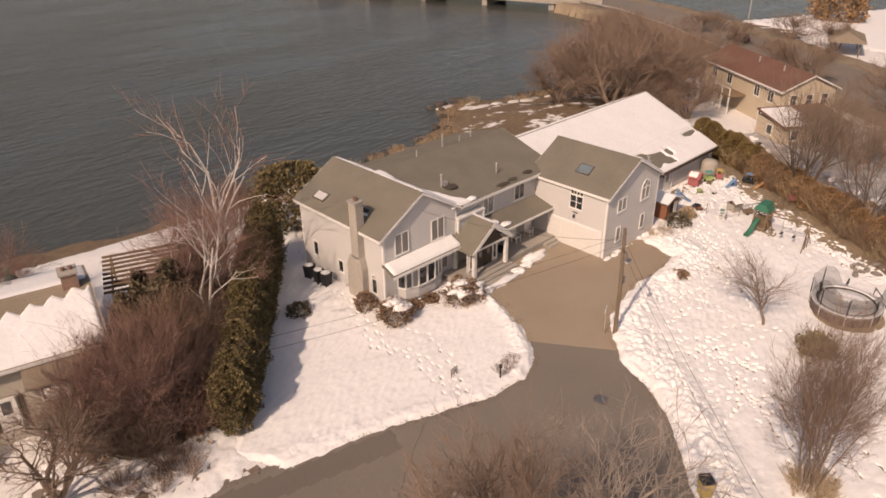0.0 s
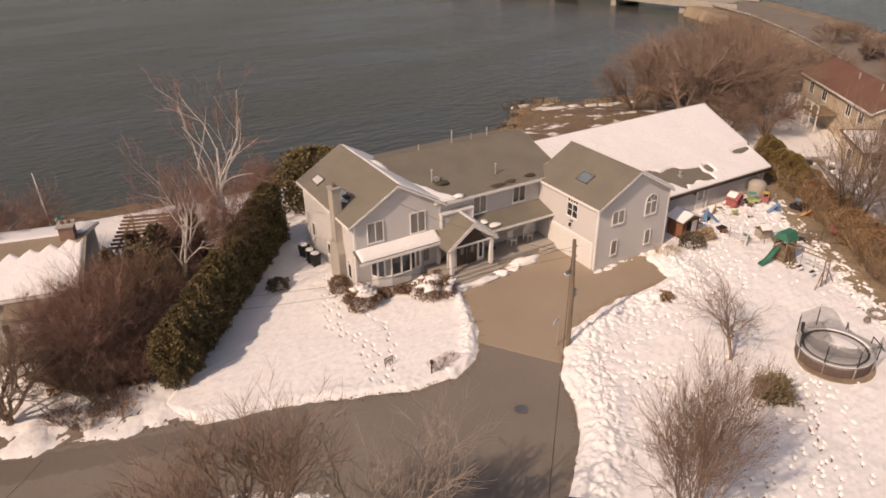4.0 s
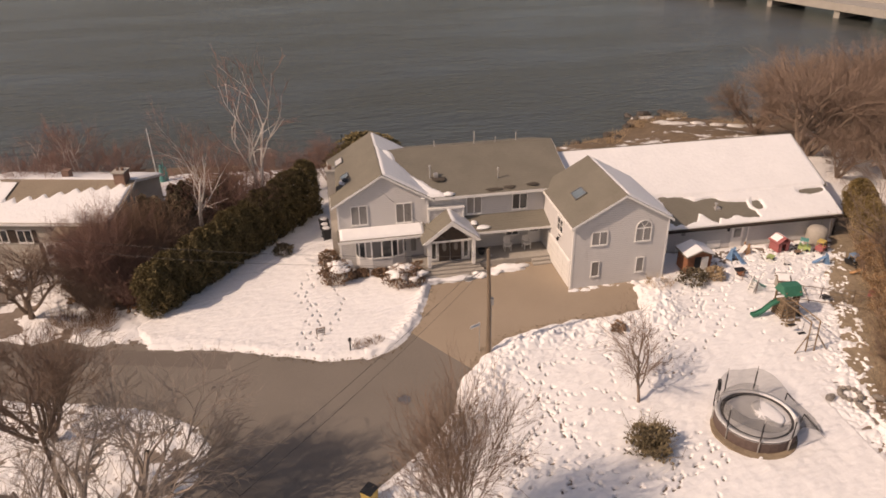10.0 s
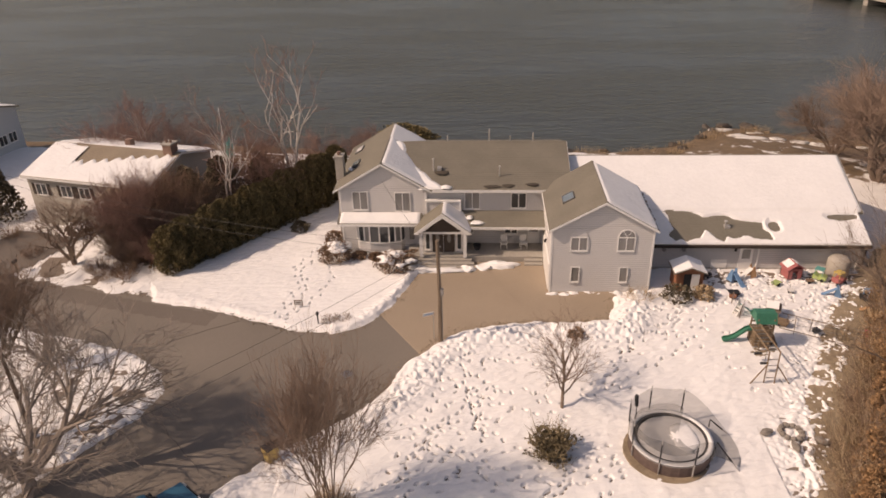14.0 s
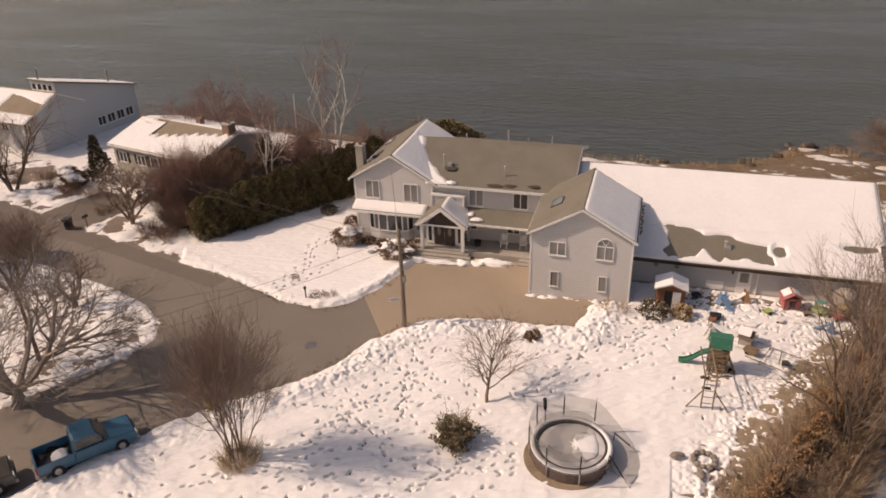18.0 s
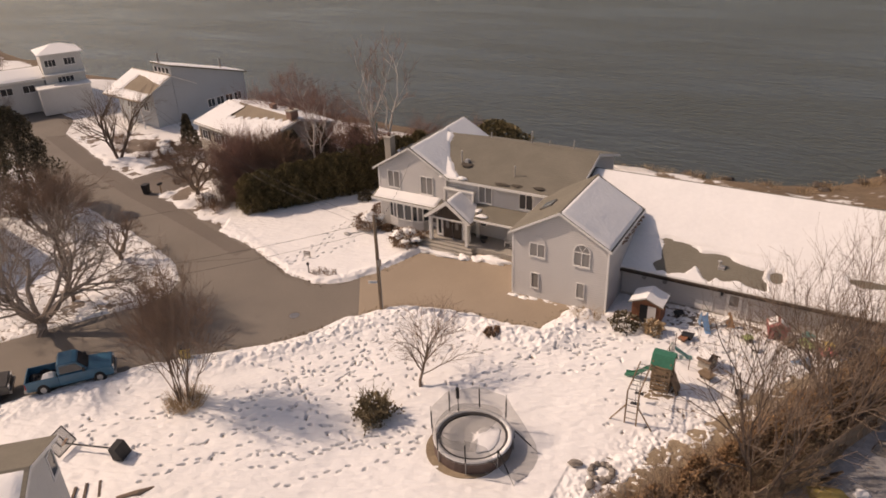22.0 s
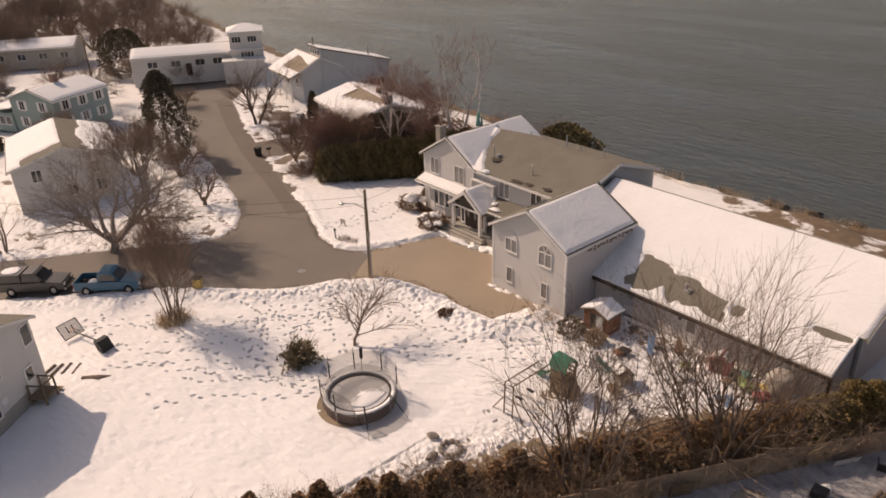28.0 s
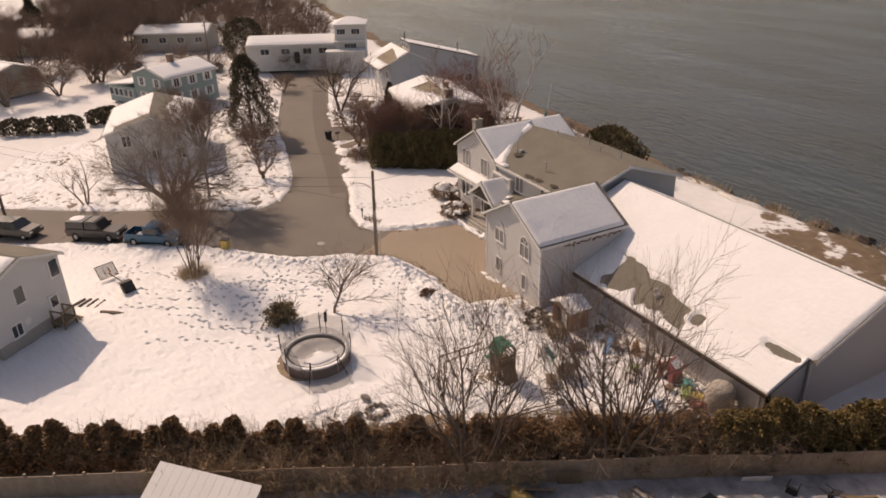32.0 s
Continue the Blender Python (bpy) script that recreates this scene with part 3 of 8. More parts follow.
YARD_W = WEST_EDGE[1:12] + [(4.0, -12.0), (-14, -6), (-20, 10), (-16.0, 28.5)]
# brown patches bared through the snow, some in place of shadows
turf_w = new("corner_turf", sheet("corner_turf", YARD_W, 0.6, flat(0.0), TURF, 0.0))
tagged(turf_w, "matted brown turf under the corner lawn's snow", "ground", kind="structure")
snow_w = new("corner_lawn_snow", sheet("corner_lawn_snow", YARD_W, 0.16, snowfield([], 0.22, 0.16, 0.6, rough=0.15, edge=WEST_EDGE, melt=-99.0, thaw=16.0), SNOW, 0.5, wob=0.4))
tagged(snow_w, "snow on the corner lawn with a ploughed edge along the kerb", "snow", kind="stuff")
YARD_N = [(-12.8, 35.8), (-4.5, 33.3), (-3.5, 39.5), (-16, 47), (-24, 44), (-26, 40.8)]
YARD_N2 = [(3.0, 30.9), (9.5, 29.0), (16.5, 26.9), (15.0, 29.6), (19.5, 36.0), (14.0, 38.0), (9.0, 37.0), (4.0, 34.0)]
# thin snow bares brown turf, which also stands for shrub and tree shade
for n, poly in (("neighbour_lawn_snow", YARD_N), ("neighbour_front_snow", YARD_N2)):
    o = new(n.replace("snow", "turf"), sheet(n, poly, 0.6, flat(0.0), TURF, 0.0))
    tagged(o, "matted brown turf in a neighbour's front yard, bared partly to stand for shade", "ground", kind="structure")
    o = new(n, sheet(n, poly, 0.2, snowfield([], 0.22, 0.075, 0.6, rough=0.36, edge=FRONT_EDGE, melt=-99.0, thaw=12.0), SNOW, 0.5, wob=0.6))
    tagged(o, "lumpy snow on a neighbour's front yard beside the street", "snow", kind="stuff")

nd = new("neighbour_driveway", sheet("neighbour_driveway", [(-4.2, 33.2), (2.6, 31.0), (3.8, 34.2), (5.0, 37.6), (-1.6, 39.6), (-3.4, 36.4)], 0.3, flat(0.04), ROAD_DARK, 0.3, wob=0.4))
tagged(nd, "dark wet asphalt driveway of the low house", "driveway", kind="structure")

# ==== the main house ====
def wall_frame(origin, face):
    """The pose of a wall's own plane: x along the wall, y out of it, z up. face: n, s, e or w."""
    return pose(*origin, 0, 0, {"s": 180, "n": 0, "e": -90, "w": 90}[face])


def window(parent, at, face, w, h, panes=2, rows=1, trim=0.065, glass=None, arch=False, label="", name="window", arch_glass=None):
    """A window on a wall: its frame, sill and each pane. at: the middle of its foot, on the wall's face."""
    m = wall_frame(at, face)
    b = Build()
    for x0, x1, z0, z1 in ((-w / 2 - trim, -w / 2, -trim, h + trim), (w / 2, w / 2 + trim, -trim, h + trim), (-w / 2, w / 2, -trim, 0), (-w / 2, w / 2, h, h + trim)):
        b.box(x0, x1, 0.0, 0.06, z0, z1, m)
    for k in range(1, panes):
        x = -w / 2 + w * k / panes
        b.box(x - 0.035, x + 0.035, 0.0, 0.05, 0, h, m)
    for k in range(1, rows):
        b.box(-w / 2, w / 2, 0.0, 0.04, h * k / rows - 0.02, h * k / rows + 0.02, m)
    if arch:
        n, r = 14, w / 2
        for k in range(n):
            a0, a1 = math.pi * k / n, math.pi * (k + 1) / n
            ps = [(q * math.cos(a), 0.0, h + trim + q * math.sin(a)) for q, a in ((r, a0), (r + trim, a0), (r + trim, a1), (r, a1))]
            b.prism([m @ Vector(p) for p in ps], m.to_3x3() @ Vector((0, 0.06, 0)))
        for a in (math.pi / 3, 2 * math.pi / 3):
            b.bar(m @ Vector((0, 0.025, h + trim)), m @ Vector((r * math.cos(a), 0.025, h + trim + r * math.sin(a))), 0.035)
    win = part(name, b, TRIM, parent, label)
    part("sill", Build().box(-w / 2 - trim - 0.03, w / 2 + trim + 0.03, 0.0, 0.08, -trim - 0.05, -trim, m), TRIM, win)
    for k in range(panes):
        x0, x1 = -w / 2 + w * k / panes, -w / 2 + w * (k + 1) / panes
        part("pane", Build().box(x0 + 0.02, x1 - 0.02, -0.02, 0.022, 0.0, h, m), glass or GLASS, win)
    if arch:
        ps = [(w / 2 * math.cos(math.pi * k / 12), 0, h + trim + w / 2 * math.sin(math.pi * k / 12)) for k in range(13)]
        part("pane", Build().prism([m @ Vector(p) for p in ps], m.to_3x3() @ Vector((0, 0.02, 0))), arch_glass or glass or GLASS, win)
    return win


def slab(b, quad, thick):
    """A roof slab: four corners of its upper face, and a thickness down."""
    return b.prism(quad, (0, 0, -thick))


def gable(parent, x0, x1, y0, y1, eave, ridge, over=0.3, axis="y", roof=None, thick=0.18, fascia=True, rake=0.3):
    """Two roof slabs over a rectangle, with white fascia boards. Eave is the height of the slab's top at its outer edge."""
    roof = roof or SHINGLE
    if axis == "y":
        mid, a, e = (x0 + x1) / 2, y0 - rake, y1 + rake
        for s, edge in ((-1, x0 - over), (1, x1 + over)):
            q = [(edge, a, eave), (mid, a, ridge), (mid, e, ridge), (edge, e, eave)]
            r = part("roof", slab(Build(), q, thick), roof, parent)
            if fascia:
                part("fascia", Build().box(edge - 0.03, edge + 0.03, a, e, eave - thick - 0.06, eave - 0.03), TRIM, r)
                for yy in (a - 0.035, e + 0.005):
                    f = [(edge, yy, eave - 0.02), (mid, yy, ridge - 0.02), (mid, yy, ridge - 0.19), (edge, yy, eave - 0.19)]
                    part("rake_board", Build().prism(f, (0, 0.03, 0)), TRIM, r)
        part("ridge_cap", Build().prism([(mid - 0.16, a, ridge - 0.05), (mid, a, ridge + 0.035), (mid + 0.16, a, ridge - 0.05)], (0, e - a, 0)), roof, parent)
    else:
        mid, a, e = (y0 + y1) / 2, x0 - rake, x1 + rake
        for s, edge in ((-1, y0 - over), (1, y1 + over)):
            q = [(a, edge, eave), (e, edge, eave), (e, mid, ridge), (a, mid, ridge)]
            r = part("roof", slab(Build(), q, thick), roof, parent)
            if fascia:
                part("fascia", Build().box(a, e, edge - 0.03, edge + 0.03, eave - thick - 0.06, eave - 0.03), TRIM, r)
                for xx in (a - 0.035, e + 0.005):
                    f = [(xx, edge, eave - 0.02), (xx, mid, ridge - 0.02), (xx, mid, ridge - 0.19), (xx, edge, eave - 0.19)]
                    part("rake_board", Build().prism(f, (0.03, 0, 0)), TRIM, r)
        part("ridge_cap", Build().prism([(a, mid - 0.16, ridge - 0.05), (a, mid, ridge + 0.035), (a, mid + 0.16, ridge - 0.05)], (e - a, 0, 0)), roof, parent)


def gable_walls(parent, x0, x1, y0, y1, z0, eave, ridge, axis="y", siding=None, t=0.2, skip=""):
    """Four walls under a gable roof, each with its thickness."""
    siding = siding or SIDING
    if axis == "y":
        mid = (x0 + x1) / 2
        ends = [("s", y0, t), ("n", y1, -t)]
        for face, y, d in ends:
            if face not in skip:
                part("wall", Build().prism([(x0, y, z0), (x1, y, z0), (x1, y, eave), (mid, y, ridge), (x0, y, eave)], (0, d, 0)), siding, parent)
        for face, x, d in (("w", x0, t), ("e", x1, -t)):
            if face not in skip:
                part("wall", Build().box(min(x, x + d), max(x, x + d), y0 + t, y1 - t, z0, eave), siding, parent)
    else:
        mid = (y0 + y1) / 2
        for face, x, d in (("w", x0, t), ("e", x1, -t)):
            if face not in skip:
                part("wall", Build().prism([(x, y0, z0), (x, y1, z0), (x, y1, eave), (x, mid, ridge), (x, y0, eave)], (d, 0, 0)), siding, parent)
        for face, y, d in (("s", y0, t), ("n", y1, -t)):
            if face not in skip:
                part("wall", Build().box(x0 + t, x1 - t, min(y, y + d), max(y, y + d), z0, eave), siding, parent)


def slope_snow(name, origin, u, v, lu, lv, cover, thick=0.13, step=0.16, label="", bumps=0.05):
    """Snow lying on a slope: origin, two directions and lengths; cover(u, v) is positive where it lies, in metres from its edge."""
    u, v = Vector(u).normalized(), Vector(v).normalized()
    n = u.cross(v).normalized()
    U, V = np.meshgrid(np.arange(0, lu + 1e-6, lu / max(2, round(lu / step))), np.arange(0, lv + 1e-6, lv / max(2, round(lv / step))))
    C = cover(U, V) + 0.22 * (vnoise(U + 13 * lu, V, 0.9) - 0.5) + 0.12 * (vnoise(U + 5 * lu, V + 50, 0.33) - 0.5)
    T = np.where(C > 0, thick * np.clip(C / 0.22, 0.12, 1) + bumps * (vnoise(U, V + 9, 1.1) - 0.5) * np.clip(C, 0, 1), -0.05)
    edge = (U < 0.01) | (U > lu - 0.01) | (V < 0.01) | (V > lv - 0.01)
    T = np.where(edge, np.minimum(T, -0.03), T)
    P = np.stack([origin[k] + U * u[k] + V * v[k] + T * n[k] for k in range(3)], -1).reshape(-1, 3)
    idx = np.arange(U.size).reshape(U.shape)
    ok = (C[:-1, :-1] > -0.3) & (C[1:, 1:] > -0.3) & (C[1:, :-1] > -0.3) & (C[:-1, 1:] > -0.3)
    F = np.stack([idx[:-1, :-1], idx[:-1, 1:], idx[1:, 1:], idx[1:, :-1]], -1)[ok]
    used, inv = np.unique(F, return_inverse=True)
    ob = new(name, np_mesh(name, P[used], inv.reshape(F.shape), SNOW, True))
    return tagged(ob, label or "thick white snow lying on a roof slope", "snow", "roof snow", "stuff")


house = thing("house", "large grey clapboard house with bare grey shingle roofs and white trim", "house")
# garage wing
GX0, GX1, GY0, GY1, GE, GR = 46.6, 53.9, 27.67, 35.2, 5.22, 7.42
gable_walls(house, GX0, GX1, GY0, GY1, -0.4, GE - 0.06, GR - 0.2, "y")
gable(house, GX0, GX1, GY0, GY1, GE, GR, 0.22, "y", rake=0.25)
for x, y in ((GX0 - 0.02, GY0 - 0.02), (GX1 - 0.12, GY0 - 0.02)):
    part("corner_board", Build().box(x, x + 0.14, y, y + 0.14, -0.3, GE - 0.15), TRIM, house)
window(house, (48.6, GY0, 3.55), "s", 1.12, 0.98, 2, glass=CURTAIN, label="double window under a blind half-round")
part("blind_arch", Build().prism([(48.6 + 0.6 * math.cos(math.pi * k / 12), GY0 - 0.03, 4.6 + 0.6 * math.sin(math.pi * k / 12)) for k in range(13)], (0, 0.04, 0)), SIDING, house)
window(house, (51.95, GY0, 3.55), "s", 1.12, 0.98, 2, arch=True, glass=CURTAIN, label="double window with a half-round fanlight")
window(house, (48.45, GY0, 0.95), "s", 0.52, 1.15, 1, glass=CURTAIN)
window(house, (51.95, GY0, 0.95), "s", 0.52, 1.15, 1, glass=CURTAIN)
window(house, (GX0, 30.55, 3.45), "w", 1.15, 1.05, 2, 2, glass=GLASS, label="double window with a gridded transom")
window(house, (GX0, 30.55, 4.62), "w", 1.15, 0.32, 4, 1, glass=GLASS, name="transom")
gd = part("garage_door", Build().box(GX0 - 0.05, GX0 + 0.02, 28.0, 33.2, -0.1, 2.22), TRIM, house, "wide white panelled garage door")
for r in range(4):
    for c in range(4):
        y0, z0 = 28.15 + c * 1.23, 0.02 + r * 0.53
        part("panel", Build().box(GX0 - 0.085, GX0 - 0.05, y0 + 0.03, y0 + 1.19, z0 + 0.012, z0 + 0.505), GDOOR, gd)
lamp = part("wall_lamp", Build().lathe((GX0 - 0.16, 30.6, 2.62), [(0.03, 0), (0.09, 0.05), (0.09, 0.25), (0.02, 0.34)], 8), BLACK, house, "black lantern over the garage door")
part("bracket", Build().box(GX0 - 0.14, GX0, 30.57, 30.63, 2.85, 2.9), BLACK, lamp)
part("number_plaque", Build().box(GX0 - 0.03, GX0, 30.35, 30.85, 3.02, 3.1), BLACK, house)


def skylight(parent, at, slope_m, w, h, glass=None):
    """A flat roof light with a raised kerb, on a slope's pose."""
    m = Matrix.Translation(at) @ slope_m
    b = Build()
    for x0, x1, y0, y1 in ((-w / 2, -w / 2 + 0.07, -h / 2, h / 2), (w / 2 - 0.07, w / 2, -h / 2, h / 2), (-w / 2, w / 2, -h / 2, -h / 2 + 0.07), (-w / 2, w / 2, h / 2 - 0.07, h / 2)):
        b.box(x0, x1, y0, y1, -0.02, 0.12, m)
    s = part("skylight", b, METAL, parent, "roof skylight in a grey metal kerb")
    part("pane", Build().box(-w / 2 + 0.06, w / 2 - 0.06, -h / 2 + 0.06, h / 2 - 0.06, 0.0, 0.09, m), glass or BLUEGLASS, s)


BLUEGLASS = mat("skylight_glass", (0.16, 0.20, 0.22), 0.08, 0.2, 2.0, 0.7, 0.0, spec=0.8)
GSL = math.degrees(math.atan2(GR - GE, 3.87))
skylight(house, (48.05, 31.0, GE + (48.05 - 46.38) * (GR - GE) / 3.87), pose(0, 0, 0, 0, -GSL, 0), 0.95, 1.25)
slope_snow("garage_roof_snow", (54.05, 27.45, GE + 0.06), (0, 1, 0), (-3.75, 0, 2.13), 7.75, 4.33, lambda u, v: 2.0 + 0 * u, 0.12, label="smooth snow covering the garage roof's shaded slope")
# small brown lumps in a line along the garage eave
lb = Build()
for k in range(26):
    y = 29.6 + k * 0.2
    lb.blob((54.23 + 0.08 * math.sin(k * 2.7), y, GE - 0.3 + 0.07 * math.sin(k * 1.9)), (0.075, 0.12, 0.07), k, 0.5, 4, 6)
tagged(part("eave_lumps", lb, SHRUB, house), "small brown lumps along the garage eave", kind="stuff")

# west wing
WX0, WX1, WY0, WY1, WE, WR = 30.0, 37.1, 34.5, 44.3, 5.3, 7.65
gable_walls(house, WX0, WX1, WY0, WY1, -0.7, WE - 0.03, WR - 0.2, "y")
gable(house, WX0, WX1, WY0, WY1, WE, WR, 0.42, "y", rake=0.22)
for x, y in ((WX0 - 0.02, WY0 - 0.02), (WX1 - 0.12, WY0 - 0.02), (WX0 - 0.02, WY1 - 0.12)):
    part("corner_board", Build().box(x, x + 0.14, y, y + 0.14, -0.5, WE - 0.15), TRIM, house)
window(house, (31.68, WY0, 3.62), "s", 1.18, 1.5, 2, glass=CURTAIN)
window(house, (35.15, WY0, 3.5), "s", 1.18, 1.55, 2, glass=CURTAIN)
for y, z, h in ((35.6, 0.6, 1.1), (39.5, 0.8, 0.9), (42.6, 1.1, 1.1)):
    window(house, (WX0, y, z), "w", 0.5, h, 1, arch=y < 36, glass=GLASS)
# chimney on the west wall
chim = part("chimney", Build().prism([(29.45, 36.3, -0.7), (30.02, 36.3, -0.7), (30.02, 38.0, -0.7), (29.45, 38.0, -0.7)], (0, 0, 3.0))
            .prism([(29.45, 36.3, 2.3), (29.45, 38.0, 2.3), (29.45, 37.55, 3.2), (29.45, 36.55, 3.2)], (0.57, 0, 0)).box(29.45, 30.1, 36.55, 37.35, 3.1, 7.3), STUCCO, house, "weathered stucco chimney stack")
part("chimney_cap", Build().box(29.38, 30.17, 36.48, 37.42, 7.3, 7.42), CONCRETE, chim)
part("flue", Build().tube([(29.77, 36.95, 7.42), (29.77, 36.95, 7.72)], 0.15, 8), BRICK, chim)
WSL = math.degrees(math.atan2(WR - WE, 3.97))
wz = lambda x: WE + (x - 29.58) * (WR - WE) / 3.97
skylight(house, (30.6, 42.2, wz(30.6)), pose(0, 0, 0, 0, -WSL, 0), 0.75, 1.3, BLIND)
skylight(house, (30.9, 38.3, wz(30.9)), pose(0, 0, 0, 0, -WSL, 0), 0.75, 1.0)
for k, (x, y) in enumerate(((30.7, 37.35), (30.95, 37.5))):
    part("roof_patch", Build().blob((x, y, wz(x) + 0.05), (0.3, 0.45, 0.08), k, 0.4, 5, 8), SNOW if k == 0 else BLACK, house)
slope_snow("west_wing_rear_snow", (37.4, 40.6, WE + 0.08), (0, 1, 0), (-3.9, 0, 2.31), 3.8, 4.5, lambda u, v: np.minimum(v - 1.9, 4 - u) + 1.0, 0.12)
slope_snow("west_wing_valley_snow", (37.45, 34.4, WE + 0.04), (0, 1, 0), (-3.9, 0, 2.31), 6.4, 4.5,
           lambda u, v: np.minimum(np.minimum(v + 0.25, 0.9 + 1.32 * v - u), 4.45 - v) + 0.1, 0.16, label="drift of snow in the valley between two roofs")

# middle section
MX0, MX1, MY0, MY1, ME, MR, MRY = 34.5, 48.3, 34.75, 46.0, 5.42, 7.35, 40.3
gable_walls(house, MX0, MX1, MY0, MY1, -0.6, ME - 0.1, MR - 0.22, "x", skip="w")
for edge, name in ((MY0 - 0.45, "s"), (MY1 + 0.3, "n")):
    q = [(37.25 if name == "s" else 33.6, edge, ME), (MX1 + 0.45, edge, ME), (MX1 + 0.45, MRY, MR), (33.6, MRY, MR)]
    r = part("roof", slab(Build(), q, 0.18), SHINGLE, house)
    x0 = 37.6 if name == "s" else 33.7
    part("fascia", Build().box(x0, MX1 + 0.45, edge - 0.04, edge + 0.02, ME - 0.26, ME - 0.03), TRIM, r)
    part("rake_board", Build().prism([(MX1 + 0.46, edge, ME - 0.02), (MX1 + 0.46, MRY, MR - 0.02), (MX1 + 0.46, MRY, MR - 0.28), (MX1 + 0.46, edge, ME - 0.28)], (0.03, 0, 0)), TRIM, r)
part("ridge_cap", Build().prism([(33.9, MRY - 0.16, MR - 0.04), (33.9, MRY, MR + 0.035), (33.9, MRY + 0.16, MR - 0.04)], (14.8, 0, 0)), SHINGLE, house)
window(house, (40.8, MY0, 3.6), "s", 1.15, 1.4, 2, glass=CURTAIN)
window(house, (44.55, MY0, 3.68), "s", 1.15, 1.25, 2, glass=GLASS)
window(house, (44.0, MY0, 1.35), "s", 1.0, 1.0, 2, glass=GLASS)
window(house, (40.6, MY0, 1.4), "s", 0.5, 0.9, 1, glass=GLASS)
ed = part("entry_door", Build().box(45.35, 46.35, MY0 - 0.05, MY0 + 0.03, 0.45, 2.55), TRIM, house, "white panelled side door")
part("panel", Build().box(45.5, 46.2, MY0 - 0.07, MY0 - 0.05, 1.5, 2.4), CURTAIN, ed)
part("panel", Build().box(45.5, 46.2, MY0 - 0.065, MY0 - 0.05, 0.6, 1.35), TRIM, ed)
ROOF_DARK = mat("dark_roof_brown", (0.085, 0.07, 0.055), 0.9, 0.3, 9.0, 0.6, 0.01, 20.0)
# plumbing vents and dark patches on the middle roof
mz = lambda y: ME + (y - 34.3) * (MR - ME) / 6.0
for k, (x, y, h, r) in enumerate(((37.6, 36.6, 0.95, 0.06), (43.0, 35.9, 0.8, 0.05), (38.6, 40.4, 0.55, 0.05), (42.2, 41.2, 1.1, 0.06), (44.0, 41.0, 0.5, 0.05), (46.0, 41.6, 0.75, 0.06))):
    v = part("vent_pipe", Build().tube([(x, y, mz(min(y, 80.6 - y)) - 0.1), (x, y, mz(min(y, 80.6 - y)) + h)], r, 8), GALV, house)
    if k in (0, 1):
        part("cap", Build().lathe((x, y, mz(y) + h), [(r * 1.6, 0), (r * 1.8, 0.06), (r, 0.12)], 8), GALV, v)
part("roof_hatch", Build().box(37.9, 38.25, 36.5, 36.9, mz(36.6), mz(36.6) + 0.28), GALV, house)
for k, (x, y, sx, sy) in enumerate(((38.3, 36.5, 0.45, 0.55), (42.4, 34.75, 0.55, 0.28), (43.7, 34.85, 0.4, 0.3), (45.6, 35.0, 0.42, 0.35))):
    part("dark_patch", Build().blob((x, y, mz(y) - 0.01), (sx * 1.25, sy * 1.3, 0.05), k + 20, 0.5, 5, 9), ROOF_DARK, house, "dark brown patch on the roof")
slope_snow("valley_drift", (33.6, 34.3, ME + 0.02), (1, 0, 0), (0, 6.0, MR - ME), 6.5, 6.3,
           lambda u, v: np.minimum(u - 3.7 + 3.24 * v / 6.3 + 0.5, 0.35 + 0.25 * np.sin(v * 1.3) + 1.1 * np.exp(-v / 0.9) - (u - 3.7 + 3.24 * v / 6.3)), 0.15, 0.12, "drift of snow spilling out of a roof valley")
solid("snow_lump", Build().blob((38.75, 34.5, ME + 0.12), (0.45, 0.3, 0.14), 4, 0.4), SNOW, "melting lump of snow at the eave", "snow", "roof snow", smooth=True)

# entry portico, parapet, porch roofs
part("parapet", Build().box(37.12, 39.8, 34.28, 34.78, 2.6, 4.35), SIDING, house)
part("parapet_trim", Build().box(37.0, 39.92, 34.2, 34.78, 4.35, 4.5).box(37.02, 37.16, 34.22, 34.36, 2.9, 4.35).box(39.76, 39.9, 34.22, 34.36, 2.9, 4.35), TRIM, house)
PR, PE, PY = 4.4, 2.72, 32.0
# flat dark triangle standing in for the shaded opening under the gable
por = part("portico", Build().prism([(37.1, PY + 0.25, 2.6), (39.9, PY + 0.25, 2.6), (38.5, PY + 0.25, 4.05)], (0, 0.12, 0)), DOORWOOD, house, "gabled entry portico, a dark panel for its shaded opening")
for s in (-1, 1):
    q = [(38.5 + s * 2.3, PY, PE - 0.1), (38.5, PY, PR), (38.5, 34.75, PR), (38.5 + s * 2.3, 34.75, PE - 0.1)]
    part("roof", slab(Build(), q, 0.15), SHINGLE, por)
    f = [(38.5 + s * 2.3, PY - 0.04, PE - 0.12), (38.5, PY - 0.04, PR - 0.02), (38.5, PY - 0.04, PR - 0.42), (38.5 + s * 2.0, PY - 0.04, PE - 0.2)]
    part("rake_board", Build().prism(f, (0, 0.05, 0)), TRIM, por)
    for y in (PY + 0.3, 34.3):
        part("column", Build().box(38.5 + s * 1.75 - 0.13, 38.5 + s * 1.75 + 0.13, y - 0.13, y + 0.13, 0.4, 2.62), TRIM, por)
    window(por, (38.5 + s * 1.28, 33.05, 0.75), "s", 0.32, 1.75, 1, glass=GLASS, trim=0.1, name="sidelight")
part("beam", Build().box(36.6, 40.4, PY + 0.2, PY + 0.42, 2.5, 2.66), TRIM, por)
part("entry_wall", Build().box(36.85, 40.15, 33.05, 33.2, 0.4, 2.9), SIDING, por)
